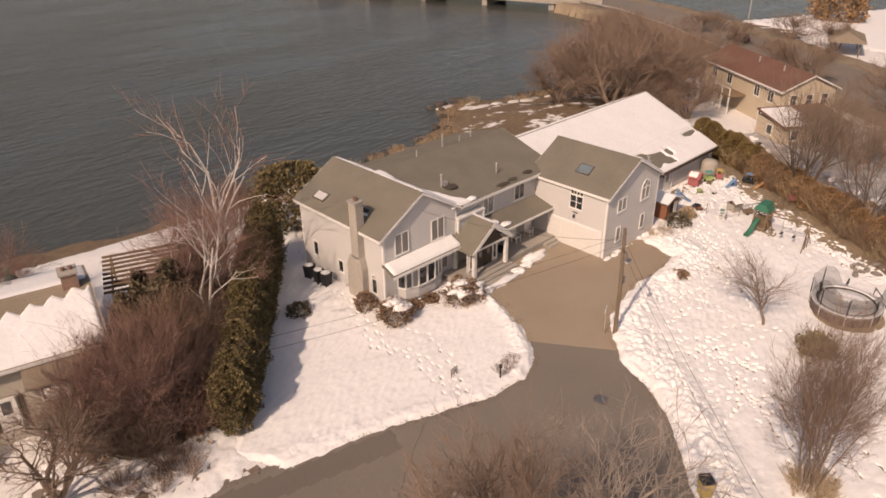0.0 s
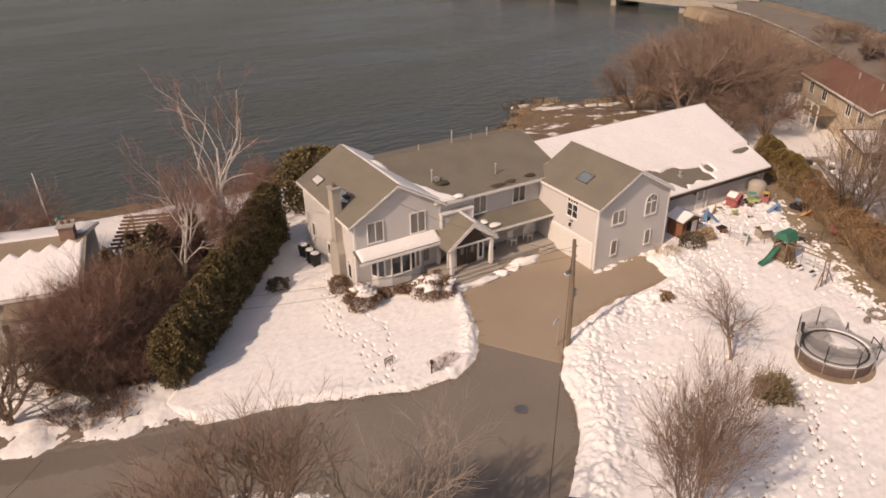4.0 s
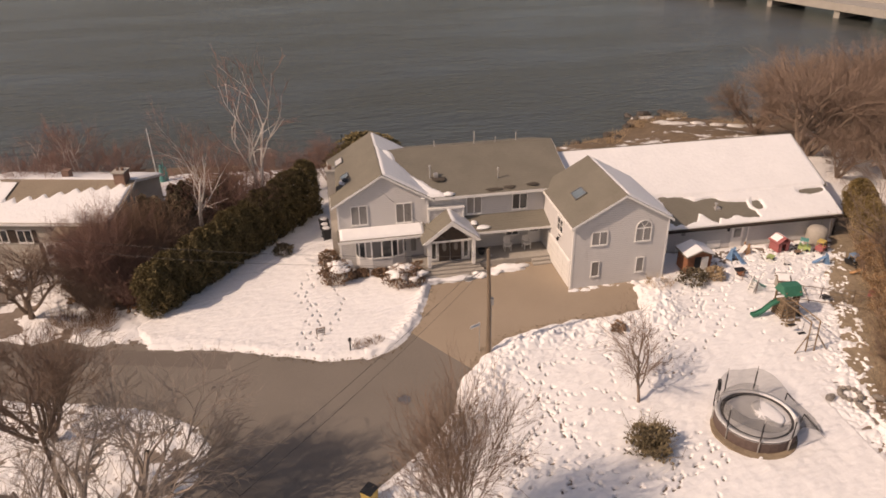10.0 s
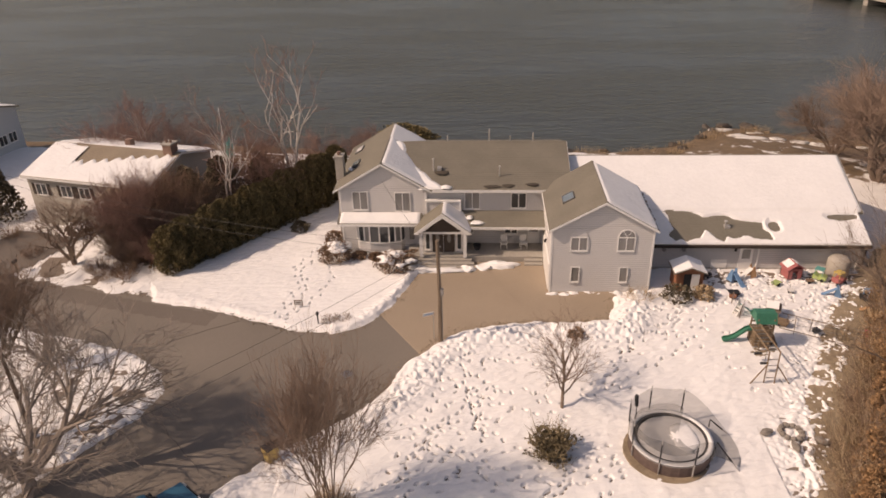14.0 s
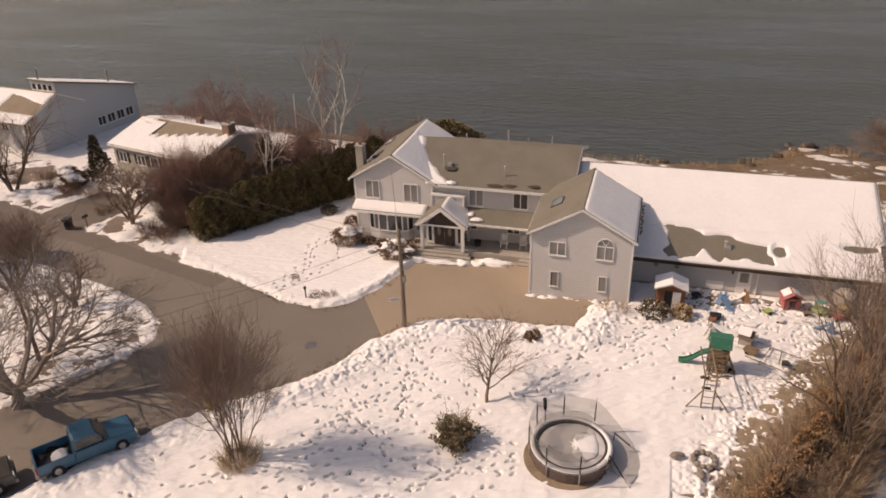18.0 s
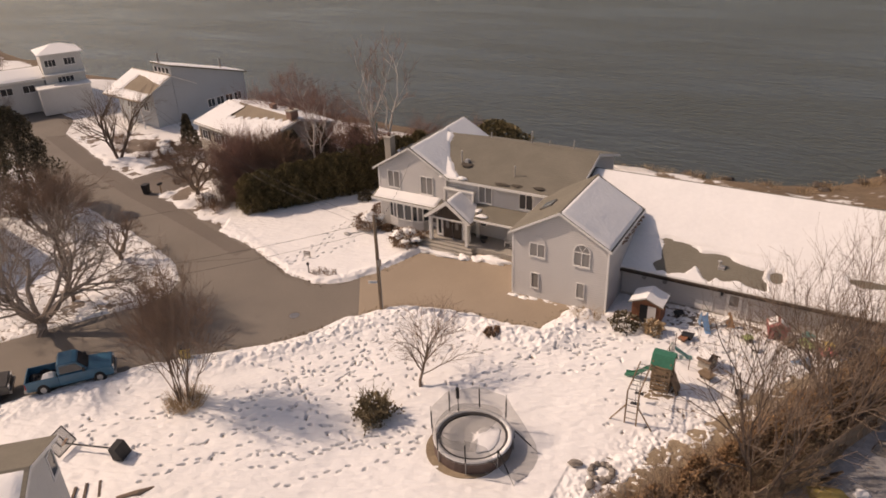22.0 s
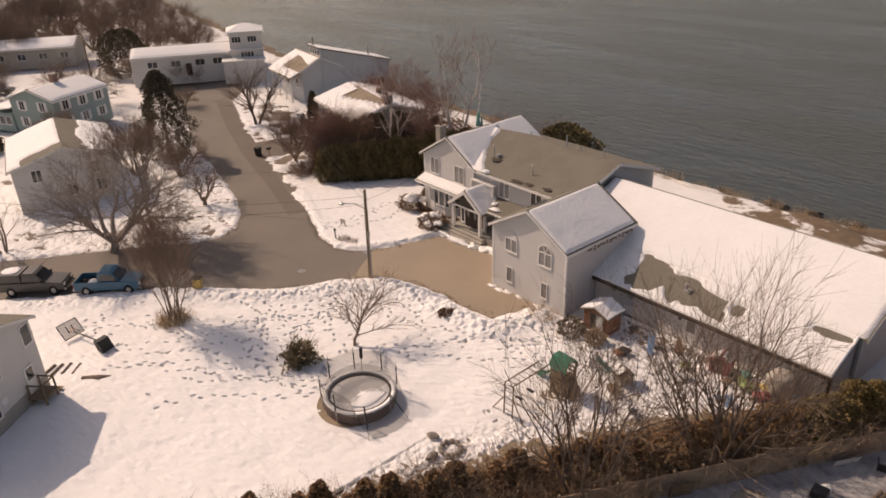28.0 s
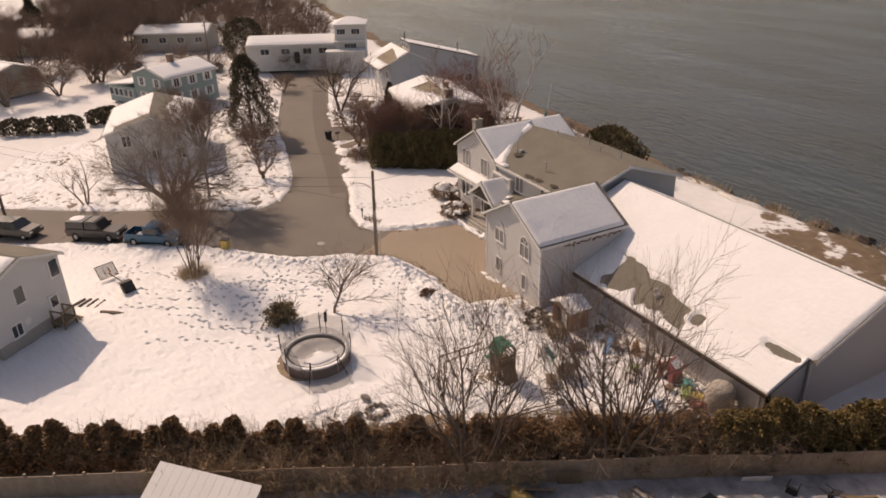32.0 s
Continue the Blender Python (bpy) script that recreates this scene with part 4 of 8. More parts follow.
fd = part("front_door", Build().box(37.55, 39.45, 33.0, 33.05, 0.5, 2.6), TRIM, por, "dark double front door with oval lights")
for s in (-1, 1):
    leaf = part("leaf", Build().box(38.5 + s * 0.46 - 0.44, 38.5 + s * 0.46 + 0.44, 32.96, 33.0, 0.5, 2.52), DOORWOOD, fd)
for s in (-1, 1):
    part("oval_light", Build().lathe((38.5 + s * 0.46, 0, 0), [(0.16, 0), (0.16, 0.02)], 14), CURTAIN, fd).matrix_basis = Matrix.Translation((0, 32.94, 1.75)) @ Matrix.Translation((38.5 + s * 0.46, 0, 0)) @ pose(0, 0, 0, 90, 0, 0) @ Matrix.Diagonal((1, 2.4, 1, 1)) @ Matrix.Translation((-38.5 - s * 0.46, 0, 0))
slope_snow("portico_snow", (40.75, 32.05, PE - 0.05), (0, 1, 0), (-2.3, 0, 1.78), 2.65, 2.85, lambda u, v: 1.5 + 0 * u, 0.12)
# low roof over the porch towards the garage
q = [(40.0, 32.75, 2.85), (46.6, 32.75, 2.85), (46.6, 34.78, 3.4), (40.0, 34.78, 3.4)]
lr = part("porch_roof", slab(Build(), q, 0.14), SHINGLE, house)
part("fascia", Build().box(40.6, 46.6, 32.7, 32.76, 2.66, 2.84), TRIM, lr)
solid("snow_patch", Build().blob((41.2, 33.2, 3.04), (0.55, 0.35, 0.1), 8, 0.4).blob((40.6, 33.8, 3.2), (0.25, 0.4, 0.1), 9, 0.4), SNOW, "melting patches of snow on the low porch roof", "snow", "roof snow", smooth=True)
# low roof over the bow window, with snow
q = [(29.85, 33.35, 2.78), (36.7, 33.35, 2.78), (36.7, 34.55, 3.28), (29.85, 34.55, 3.28)]
br = part("bow_roof", slab(Build(), q, 0.14), SHINGLE, house)
part("fascia", Build().box(29.85, 36.7, 33.3, 33.36, 2.58, 2.77), TRIM, br)
slope_snow("bow_roof_snow", (30.0, 33.42, 2.82), (1, 0, 0), (0, 1.2, 0.5), 6.6, 1.26, lambda u, v: np.minimum(u, 6.6 - u) * 0.4 + 0.25 + 0.2 * (1.3 - v), 0.13, label="strip of snow on the low roof above the bow window")
# bow window: five lights on a shallow curve
bow = part("bow_window", Build().prism([(31.2, 34.52, 0.1), (31.45, 33.95, 0.1), (32.4, 33.62, 0.1), (34.0, 33.62, 0.1), (34.95, 33.95, 0.1), (35.2, 34.52, 0.1)], (0, 0, 0.85)), SIDING, house, "white five-light bow window")
bp = [(31.2, 34.52), (31.45, 33.95), (32.4, 33.62), (33.2, 33.58), (34.0, 33.62), (34.95, 33.95), (35.2, 34.52)]
for (ax, ay), (bx, by) in zip(bp, bp[1:]):
    a, b = Vector((ax, ay, 0)), Vector((bx, by, 0))
    n = max(1, round((b - a).length / 0.6))
    for k in range(n):
        c, d = a.lerp(b, k / n), a.lerp(b, (k + 1) / n)
        part("pane", Build().prism([c + Vector((0, 0.03, 0.95)), d + Vector((0, 0.03, 0.95)), d + Vector((0, 0.03, 2.45)), c + Vector((0, 0.03, 2.45))], (0, 0.03, 0)), CURTAIN if k % 2 else GLASS, bow)
        part("mullion", Build().bar(c + Vector((0, 0, 0.95)), c + Vector((0, 0, 2.5)), 0.11), TRIM, bow)
    part("bottom_rail", Build().bar(a + Vector((0, 0, 0.95)), b + Vector((0, 0, 0.95)), 0.1), TRIM, bow)
    part("top_rail", Build().bar(a + Vector((0, 0, 2.5)), b + Vector((0, 0, 2.5)), 0.1), TRIM, bow)
part("window", Build().box(35.6, 36.0, 34.42, 34.5, 0.9, 2.3), CURTAIN, house)

# porch deck and front steps
deck = thing("porch_deck", "raised concrete porch deck with broad front steps", "porch")
part("floor_slab", Build().box(35.6, 46.55, 32.35, 34.75, -0.4, 0.42), CONCRETE, deck)
for k, (x0, x1) in enumerate(((35.3, 40.8), (35.1, 41.0), (34.9, 41.2))):
    part("step", Build().box(x0, x1, 31.98 - 0.36 * k, 32.36 - 0.36 * k, -0.6, 0.28 - 0.15 * k), CONCRETE, deck)
for k in range(2):
    part("step", Build().box(45.0, 46.45, 32.0 - 0.35 * k, 32.36 - 0.35 * k, -0.4, 0.26 - 0.16 * k), CONCRETE, deck)
for k, (x, y, sx, sy, sz) in enumerate(((36.6, 31.05, 1.1, 0.45, 0.3), (38.6, 31.0, 1.6, 0.4, 0.26), (40.6, 31.15, 0.6, 0.4, 0.3), (42.9, 31.65, 1.5, 0.55, 0.42), (41.8, 31.35, 0.6, 0.4, 0.3))):
    solid("snow_mound", Build().blob((x, y, -0.15), (sx, sy, sz), k + 30, 0.75, 9, 18), SNOW, "shovelled heap of snow beside the front steps", "snow", "shovelled snow", smooth=True)


def chair(x, y, turn):
    c = thing("porch_chair", "white wooden porch chair", "chair", (x, y, 0.42), turn, "porch chairs")
    part("seat", Build().box(-0.27, 0.27, -0.27, 0.27, 0.4, 0.45), WHITEP, c)
    for k in range(4):
        part("slat", Build().box(-0.27 + k * 0.14, -0.16 + k * 0.14, 0.24, 0.28, 0.45, 1.1), WHITEP, c)
    for sx in (-1, 1):
        for sy in (-1, 1):
            part("leg", Build().box(sx * 0.25 - 0.025, sx * 0.25 + 0.025, sy * 0.25 - 0.025, sy * 0.25 + 0.025, 0, 0.62 if sy < 0 else 0.45), WHITEP, c)
        part("armrest", Build().box(sx * 0.29 - 0.04, sx * 0.29 + 0.04, -0.3, 0.28, 0.62, 0.66), WHITEP, c)


chair(43.4, 33.9, 0)
chair(45.0, 33.9, 10)
solid("planter", Build().lathe((41.2, 33.6, 0.42), [(0.2, 0), (0.3, 0.3), (0.33, 0.45), (0.25, 0.43)], 10), BLACK, "dark empty planter on the porch", "planter")

# ==== the long low building beside the house ====
annex = thing("annex", "long single-storey grey building with a broad snow-covered roof", "building")
BX0, BX1, BY0, BY1, BRY, BR, BE = 48.6, 70.75, 31.05, 46.0, 39.8, 6.25, 2.42
bs = (BR - BE) / (BRY - 30.7)
RE = BR - (BY1 + 0.3 - BRY) * 0.5
part("wall", Build().box(53.95, BX1, BY0, BY0 + 0.2, -0.3, 2.35), SIDING, annex)
part("wall", Build().prism([(BX1, BY0, -0.3), (BX1, 33.9, -0.3), (BX1, 33.9, 3.6), (BX1, BY0, 2.4)], (-0.2, 0, 0)), SIDING, annex)
part("wall", Build().prism([(BX1 + 0.25, 33.9, -0.4), (BX1 + 0.25, BY1, -0.4), (BX1 + 0.25, BY1, RE - 0.1), (BX1 + 0.25, BRY, BR - 0.15), (BX1 + 0.25, 33.9, 3.72)], (-0.2, 0, 0)), SIDING, annex)
part("wall", Build().prism([(48.7, 35.3, 2), (48.7, BY1, -0.4), (48.7, BY1, RE - 0.1), (48.7, BRY, BR - 0.15), (48.7, 35.3, 4.2)], (0.2, 0, 0)), SIDING, annex)
part("wall", Build().box(48.7, BX1 + 0.2, BY1 - 0.2, BY1, -0.6, RE - 0.15), SIDING, annex)
part("foundation", Build().box(54.0, BX1 + 0.02, BY0 - 0.03, BY0, -0.4, 0.28), CONCRETE, annex)
q = [(53.7, 30.7, BE), (BX1 + 0.1, 30.7, BE), (BX1 + 0.1, 33.8, BE + 3.1 * bs), (53.7, 33.8, BE + 3.1 * bs)]
r = part("roof", slab(Build(), q, 0.16), SHINGLE, annex)
part("fascia", Build().box(53.7, BX1 + 0.1, 30.62, 30.7, BE - 0.25, BE - 0.02), DOORWOOD, r)
q = [(48.6, 33.8, BE + 3.1 * bs + 0.004), (BX1 + 0.5, 33.8, BE + 3.1 * bs + 0.004), (BX1 + 0.5, BRY, BR), (48.6, BRY, BR)]
r = part("roof", slab(Build(), q, 0.16), SHINGLE, annex)
part("rake_board", Build().prism([(BX1 + 0.51, 33.8, BE + 3.1 * bs - 0.02), (BX1 + 0.51, BRY, BR - 0.02), (BX1 + 0.51, BRY, BR - 0.25), (BX1 + 0.51, 33.8, BE + 3.1 * bs - 0.25)], (0.03, 0, 0)), TRIM, r)
q = [(48.6, BRY, BR), (BX1 + 0.5, BRY, BR), (BX1 + 0.5, BY1 + 0.3, RE), (48.6, BY1 + 0.3, RE)]
part("roof", slab(Build(), q, 0.16), SHINGLE, annex)
part("ridge_cap", Build().prism([(48.6, BRY - 0.15, BR - 0.03), (48.6, BRY, BR + 0.05), (48.6, BRY + 0.15, BR - 0.03)], (22.6, 0, 0)), SHINGLE, annex)
part("downpipe", Build().tube([(BX1 + 0.3, 33.75, 3.5), (BX1 + 0.3, 33.75, 0.0)], 0.05, 6), TRIM, annex)


def big_bare(u, v):
    """The melted patches on the big roof, along u from its west end and v up from the low eave."""
    def patch(cu, cv, ru, rv, k):
        w = 0.5 * (vnoise(u + 31 * k, v, 1.0) - 0.5)
        return (np.hypot((u - cu) / ru, (v - cv) / rv) - 1 + w) * min(ru, rv)
    rag = 1.3 * (vnoise(u, v * 0.35 + 7, 0.9) - 0.5) + 0.9 * (vnoise(u, v * 0.3 + 3, 0.4) - 0.5)
    a = np.maximum(np.maximum(np.abs(u - 6.0 + 0.2 * (v - 2)) - 3.7 + 0.7 * (vnoise(u, v, 0.7) - 0.5), v - 3.6 + 0.2 * (u - 2.5) + 0.5 * (vnoise(u, v + 20, 1.4) - 0.5)), 1.0 + rag - v)
    b = patch(10.4, 1.9, 0.45, 0.55, 2)
    c = patch(15.6, 2.85, 0.95, 0.3, 3)
    return np.minimum(np.minimum(a, b), c)


slope_snow("annex_roof_snow", (53.75, 30.72, BE + 0.02), (1, 0, 0), (0, 3.1, 3.1 * bs), 17.1, 3.36, lambda u, v: np.minimum(big_bare(u, v), 9), 0.12, 0.06, "snow with dark melted patches on the low annex roof")
slope_snow("annex_upper_snow", (48.65, 33.8, BE + 3.1 * bs + 0.02), (1, 0, 0), (0, 6.0, 6.0 * bs), 22.55, 6.5, lambda u, v: np.minimum(np.minimum(6.75 - v, 5), big_bare(u - 5.1, v + 3.36)), 0.15, 0.2, "unbroken snow on the long annex roof")
REAR = BY1 + 0.3 - BRY


def rear_cover(u, v):
    """Snow lapping over the ridge, a narrow thawed strip, then streaky snow down to the eave."""
    d = math.hypot(REAR, BR - RE) - v
    lap = 1.1 - 0.055 * u + 0.15 * (vnoise(u, v, 0.8) - 0.5)
    streak = 0.3 * (vnoise(u * 0.35, d * 2.2, 0.8) - 0.32)
    return np.maximum(lap - d, np.minimum(d - lap - 0.6, streak))


slope_snow("annex_rear_snow", (48.65, BY1 + 0.3, RE + 0.02), (1, 0, 0), (0, -REAR, BR - RE), 22.4, math.hypot(REAR, BR - RE), rear_cover, 0.12, 0.1, "streaky snow on the rear slope below a thawed strip near the ridge")
v = part("roof_vent", Build().tube([(60.4, 32.4, 3.0), (60.4, 32.4, 3.55)], 0.07, 8), GALV, annex)
part("cap", Build().lathe((60.4, 32.4, 3.55), [(0.14, 0), (0.16, 0.08), (0.05, 0.14)], 8), GALV, v)
part("vent_base", Build().box(60.3, 60.75, 32.2, 32.6, 2.9, 3.25), GALV, v)
# wall furniture of the annex
dr = part("door", Build().box(61.35, 62.35, BY0 - 0.05, BY0, 0.0, 2.05), TRIM, annex, "white side door")
part("pane", Build().box(61.55, 62.15, BY0 - 0.06, BY0 - 0.05, 1.1, 1.9), CURTAIN, dr)
for x in (55.6, 57.1):
    part("wall_vent", Build().lathe((0, 0, 0), [(0.17, 0), (0.17, 0.1), (0.1, 0.14)], 10), METAL, annex).matrix_basis = pose(x, BY0, 1.85, 90, 0, 0)
for x in (61.0,):
    part("wall_lamp", Build().box(x - 0.08, x + 0.08, BY0 - 0.14, BY0, 1.75, 1.95), BLACK, annex)
for x in (62.75, 70.2):
    part("downpipe", Build().bar((x, BY0 - 0.06, 2.3), (x, BY0 - 0.06, 0.0), 0.08), TRIM, annex)
for x0, x1 in ((56.6, 57.6), (59.3, 60.5)):
    part("panel_board", Build().box(x0, x1, BY0 - 0.03, BY0, 0.1, 1.0), TRIM, annex)

# snow left along the garage's foot
for k in range(9):
    x = 46.9 + 0.8 * k
    solid("snow_mound", Build().blob((x + 0.2 * math.sin(k * 3.0), 27.4 - 0.1 * math.sin(k * 1.7), -0.05), (0.55, 0.28, 0.12 + 0.10 * (k > 5)), k + 130, 0.6, 7, 12), SNOW, "low remnant of snow along the garage wall", "snow", "shovelled snow", smooth=True)

# ==== neighbouring houses ====
def local_window(parent, x, y, z, face, w, h, panes=2, glass=None, shutters=None, rows=1):
    win = window(parent, (x, y, z), face, w, h, panes, rows, 0.08, glass or GLASS)
    if shutters:
        m = wall_frame((x, y, z), face)
        for s in (-1, 1):
            cx = s * (w / 2 + 0.28)
            part("shutter", Build().box(cx - 0.17, cx + 0.17, 0.0, 0.05, -0.05, h + 0.05, m), shutters, win)


def neighbour(name, label, at, turn, L, D, z0, eave, ridge, siding, roof, group="neighbouring houses"):
    """A plain gabled house: its long side along local x, from its front left corner. Returns the thing."""
    h = thing(name, label, "house", (at[0], at[1], 0), turn, group)
    gable_walls(h, 0, L, 0, D, z0, eave - 0.05, ridge - 0.2, "x", siding)
    gable(h, 0, L, 0, D, eave, ridge, 0.4, "x", roof, rake=0.3)
    return h


def snow_on(h, name, x0, x1, y_low, z_low, y_high, z_high, cover, thick=0.14, step=0.22):
    """Snow on a slope given in a house's own axes, standing as a thing of its own."""
    d = (0, y_high - y_low, z_high - z_low)
    lv = math.hypot(d[1], d[2])
    if d[1] > 0:
        ob = slope_snow(name, (x0, y_low, z_low), (1, 0, 0), d, x1 - x0, lv, cover, thick, step)
    else:
        ob = slope_snow(name, (x1, y_low, z_low), (-1, 0, 0), d, x1 - x0, lv, cover, thick, step)
    ob.matrix_basis = h.matrix_basis
    return ob


# low house west of the hedge
nb = neighbour("house", "low beige house with a half snow-covered tan roof", (-0.6, 41.1), -12.8, 13.4, 9.6, -0.9, 4.05, 5.55, SIDING_N, SHINGLE_T)
for x in (1.4, 4.2, 6.2):
    local_window(nb, x, 0, 2.2, "s", 1.1, 1.0, 2, shutters=DOORWOOD)
local_window(nb, 13.4, 3.0, 1.4, "e", 1.0, 1.1, 2)
d = part("front_door", Build().box(7.5, 8.5, -0.06, 0.0, 0.0, 2.1), TRIM, nb, "white front door between dark shutters")
part("pane", Build().box(7.75, 8.25, -0.08, -0.06, 1.1, 1.9), GLASS, d)
for s in (7.15, 8.6):
    part("shutter", Build().box(s, s + 0.3, -0.05, 0.0, 0.0, 2.1), DOORWOOD, nb)
bay = part("bay", Build().box(9.4, 13.1, -1.3, 0.02, 1.3, 3.1), SIDING_N, nb, "overhanging bay with a ribbon window")
part("bay_window", Build().box(9.9, 12.7, -1.34, -1.3, 2.0, 2.8), GLASS, bay)
for x in (9.8, 11.25, 12.65):
    part("mullion", Build().box(x, x + 0.1, -1.37, -1.33, 1.95, 2.85), TRIM, bay)
part("bay_roof", slab(Build(), [(9.2, -1.6, 3.25), (13.3, -1.6, 3.25), (13.3, -0.3, 3.75), (9.2, -0.3, 3.75)], 0.12), SHINGLE_T, bay)
part("awning", Build().prism([(10.0, -1.36, 2.95), (10.0, -1.95, 2.45), (10.0, -1.95, 2.35), (10.0, -1.36, 2.85)], (2.6, 0, 0)), WHITEP, bay, "white metal awning")
ch = part("chimney", Build().box(12.2, 13.1, 4.2, 5.2, 3.5, 6.35), BRICK, nb, "brown brick chimney")
part("chimney_cap", Build().box(12.1, 13.2, 4.1, 5.3, 6.35, 6.47), CONCRETE, ch)
for k in range(2):
    part("flue", Build().lathe((12.45 + 0.4 * k, 4.7, 6.47), [(0.12, 0), (0.12, 0.22)], 8), BRICK, ch)
part("chimney", Build().box(7.0, 7.6, 5.6, 6.2, 4.5, 6.0), BRICK, nb)
snow_on(nb, "roof_snow", -0.25, 13.6, -0.38, 4.07, 4.78, 5.54,
        lambda u, v: np.where(u < 4.2, 4.1 - u * 0.1 - np.clip(v - 2.6, 0, 9) * np.clip(u, 0, 2.6) * 0.6, 2.2 + 0.8 * np.abs(((u * 0.85) % 1.0) - 0.5) * 2 + 0.5 * (vnoise(u, 0 * v, 1.1) - 0.5) - v + 0.27 * np.clip(u - 5, 0, 8)), 0.12, 0.12)
snow_on(nb, "roof_snow", -0.25, 13.6, 9.98, 4.07, 4.82, 5.54, lambda u, v: 3 + 0 * u, 0.16, 0.4)
# deck with a slatted pergola behind it
pg = thing("pergola", "weathered timber pergola over a snowy deck", "pergola", (15.2, 44.8, 0.0), -20)
part("deck_floor", Build().box(0, 4.6, 0, 6.5, 0.3, 0.5), WOOD, pg)
for x in (0.2, 4.3):
    for y in (0.4, 6.0):
        part("post", Build().box(x, x + 0.14, y, y + 0.14, -1.3, 2.7), WOOD, pg)
for k in range(9):
    part("slat", Build().box(-0.3, 4.9, 0.4 + k * 0.68, 0.48 + k * 0.68, 2.72, 2.9), WOOD, pg)
for x in (0.2, 4.3):
    part("beam", Build().box(x, x + 0.12, 0.1, 6.4, 2.55, 2.72), WOOD, pg)
solid("deck_snow", Build().blob((17.5, 47.6, 0.5), (2.0, 2.4, 0.2), 41, 0.2, 8, 16), SNOW, "snow lying on a timber deck", "snow", smooth=True)

# two-part house further along the shore
h2 = thing("house", "pale blue-grey house with a tall shed-roofed rear and snowy front roof", "house", (-27.5, 50.3, 0), -8, "neighbouring houses")
gable_walls(h2, 0, 9.5, 0, 6.5, -1.2, 3.75, 5.3, "x", SIDING_B)
gable(h2, 0, 9.5, 0, 6.5, 3.8, 5.6, 0.5, "x", SHINGLE_T)
part("wall", Build().prism([(9.4, 3.4, -1.2), (9.4, 15.5, -1.6), (9.4, 15.5, 3.6), (9.4, 3.4, 6.9)], (0.2, 0, 0)), SIDING_B, h2)
part("wall", Build().prism([(5.3, 3.4, -1.2), (5.3, 15.5, -1.6), (5.3, 15.5, 3.6), (5.3, 3.4, 6.9)], (0.2, 0, 0)), SIDING_B, h2)
part("wall", Build().box(5.5, 9.4, 3.4, 3.6, 3.0, 6.9), SIDING_B, h2)
part("wall", Build().box(5.5, 9.4, 15.3, 15.5, -1.6, 3.55), SIDING_B, h2)
part("roof", slab(Build(), [(5.0, 3.1, 7.1), (9.9, 3.1, 7.1), (9.9, 15.9, 3.7), (5.0, 15.9, 3.7)], 0.2), SHINGLE, h2)
for k in range(4):
    local_window(h2, 5.95 + k * 0.95, 3.4, 5.75, "s", 0.7, 0.7, 1)
for y in (9.0, 10.6, 12.2, 13.8):
    local_window(h2, 9.6, y, -0.2, "e", 1.2, 1.1, 2)
local_window(h2, 7.2, 0, 1.0, "s", 1.2, 1.2, 2)
local_window(h2, 3.0, 0, 1.0, "s", 1.2, 1.2, 2)
for x in (0.8, 3.6, 6.3, 8.9):
    part("porch_post", Build().box(x, x + 0.16, -1.9, -1.74, -1.0, 3.0), TRIM, h2)
part("porch_roof", slab(Build(), [(-0.2, -2.2, 3.0), (9.7, -2.2, 3.0), (9.7, -0.3, 3.75), (-0.2, -0.3, 3.75)], 0.14), SHINGLE_T, h2)
for x, y, z in ((7.0, 3.4, 8.4), (9.0, 12.0, 6.3)):
    part("vent_pipe", Build().tube([(x, y, z - 1.4), (x, y, z)], 0.13, 8), METAL, h2)
snow_on(h2, "roof_snow", -0.2, 9.7, -2.1, 3.05, 3.2, 5.55, lambda u, v: np.maximum(np.maximum(1.5 - v, 3.2 - u), v - 5.6 + 0.2 * u), 0.13, 0.2)
snow_on(h2, "roof_snow", 5.05, 9.85, 15.8, 3.73, 3.15, 7.1, lambda u, v: np.maximum(0.4 - np.abs(u - 0.3), 0.25 - (u - 9.9) * 0) + 0.2, 0.1, 0.4)

# house with a square tower at the street's end
tw = thing("house", "white house with a square tower and long low snowy wings", "house", (-40.6, 47.9, 0), 64, "neighbouring houses")
part("wall", Build().box(0, 5.6, 0, 5.4, -0.5, 7.55), SIDING_W, tw)
part("roof", Build().add([(-0.4, -0.4, 7.55), (6.0, -0.4, 7.55), (6.0, 5.8, 7.55), (-0.4, 5.8, 7.55), (2.2, 2.7, 8.6), (3.4, 2.7, 8.6)], [(0, 1, 5, 4), (1, 2, 5), (2, 3, 4, 5), (3, 0, 4), (3, 2, 1, 0)]), SNOW, tw, "snow-covered hipped tower roof")
part("fascia", Build().box(-0.42, 6.02, -0.42, -0.36, 7.38, 7.53).box(5.96, 6.02, -0.36, 5.8, 7.38, 7.53), TRIM, tw)
for x in (1.2, 3.9):
    local_window(tw, x, 0, 5.7, "s", 1.5, 0.95, 3)
local_window(tw, 5.6, 2.7, 5.7, "e", 0.8, 1.0, 1)
local_window(tw, 2.8, 0, 3.2, "s", 2.2, 0.8, 4)
part("balcony", Build().box(-0.1, 5.7, -0.9, 0.0, 4.45, 4.6), TRIM, tw)
for k in range(7):
    part("baluster", Build().box(-0.05 + 0.93 * k, 0.02 + 0.93 * k, -0.9, -0.84, 4.6, 5.3), TRIM, tw)
gable_walls(tw, -17, 0, 0.5, 7.5, -0.8, 4.0, 5.3, "x", SIDING_W, skip="e")
gable(tw, -17, 0, 0.5, 7.5, 4.1, 5.4, 0.4, "x", SHINGLE, rake=0.0)
for x in (-2.5, -5.5, -9.6, -13.5):
    local_window(tw, x, 0.5, 2.3, "s", 1.6, 1.0, 2)
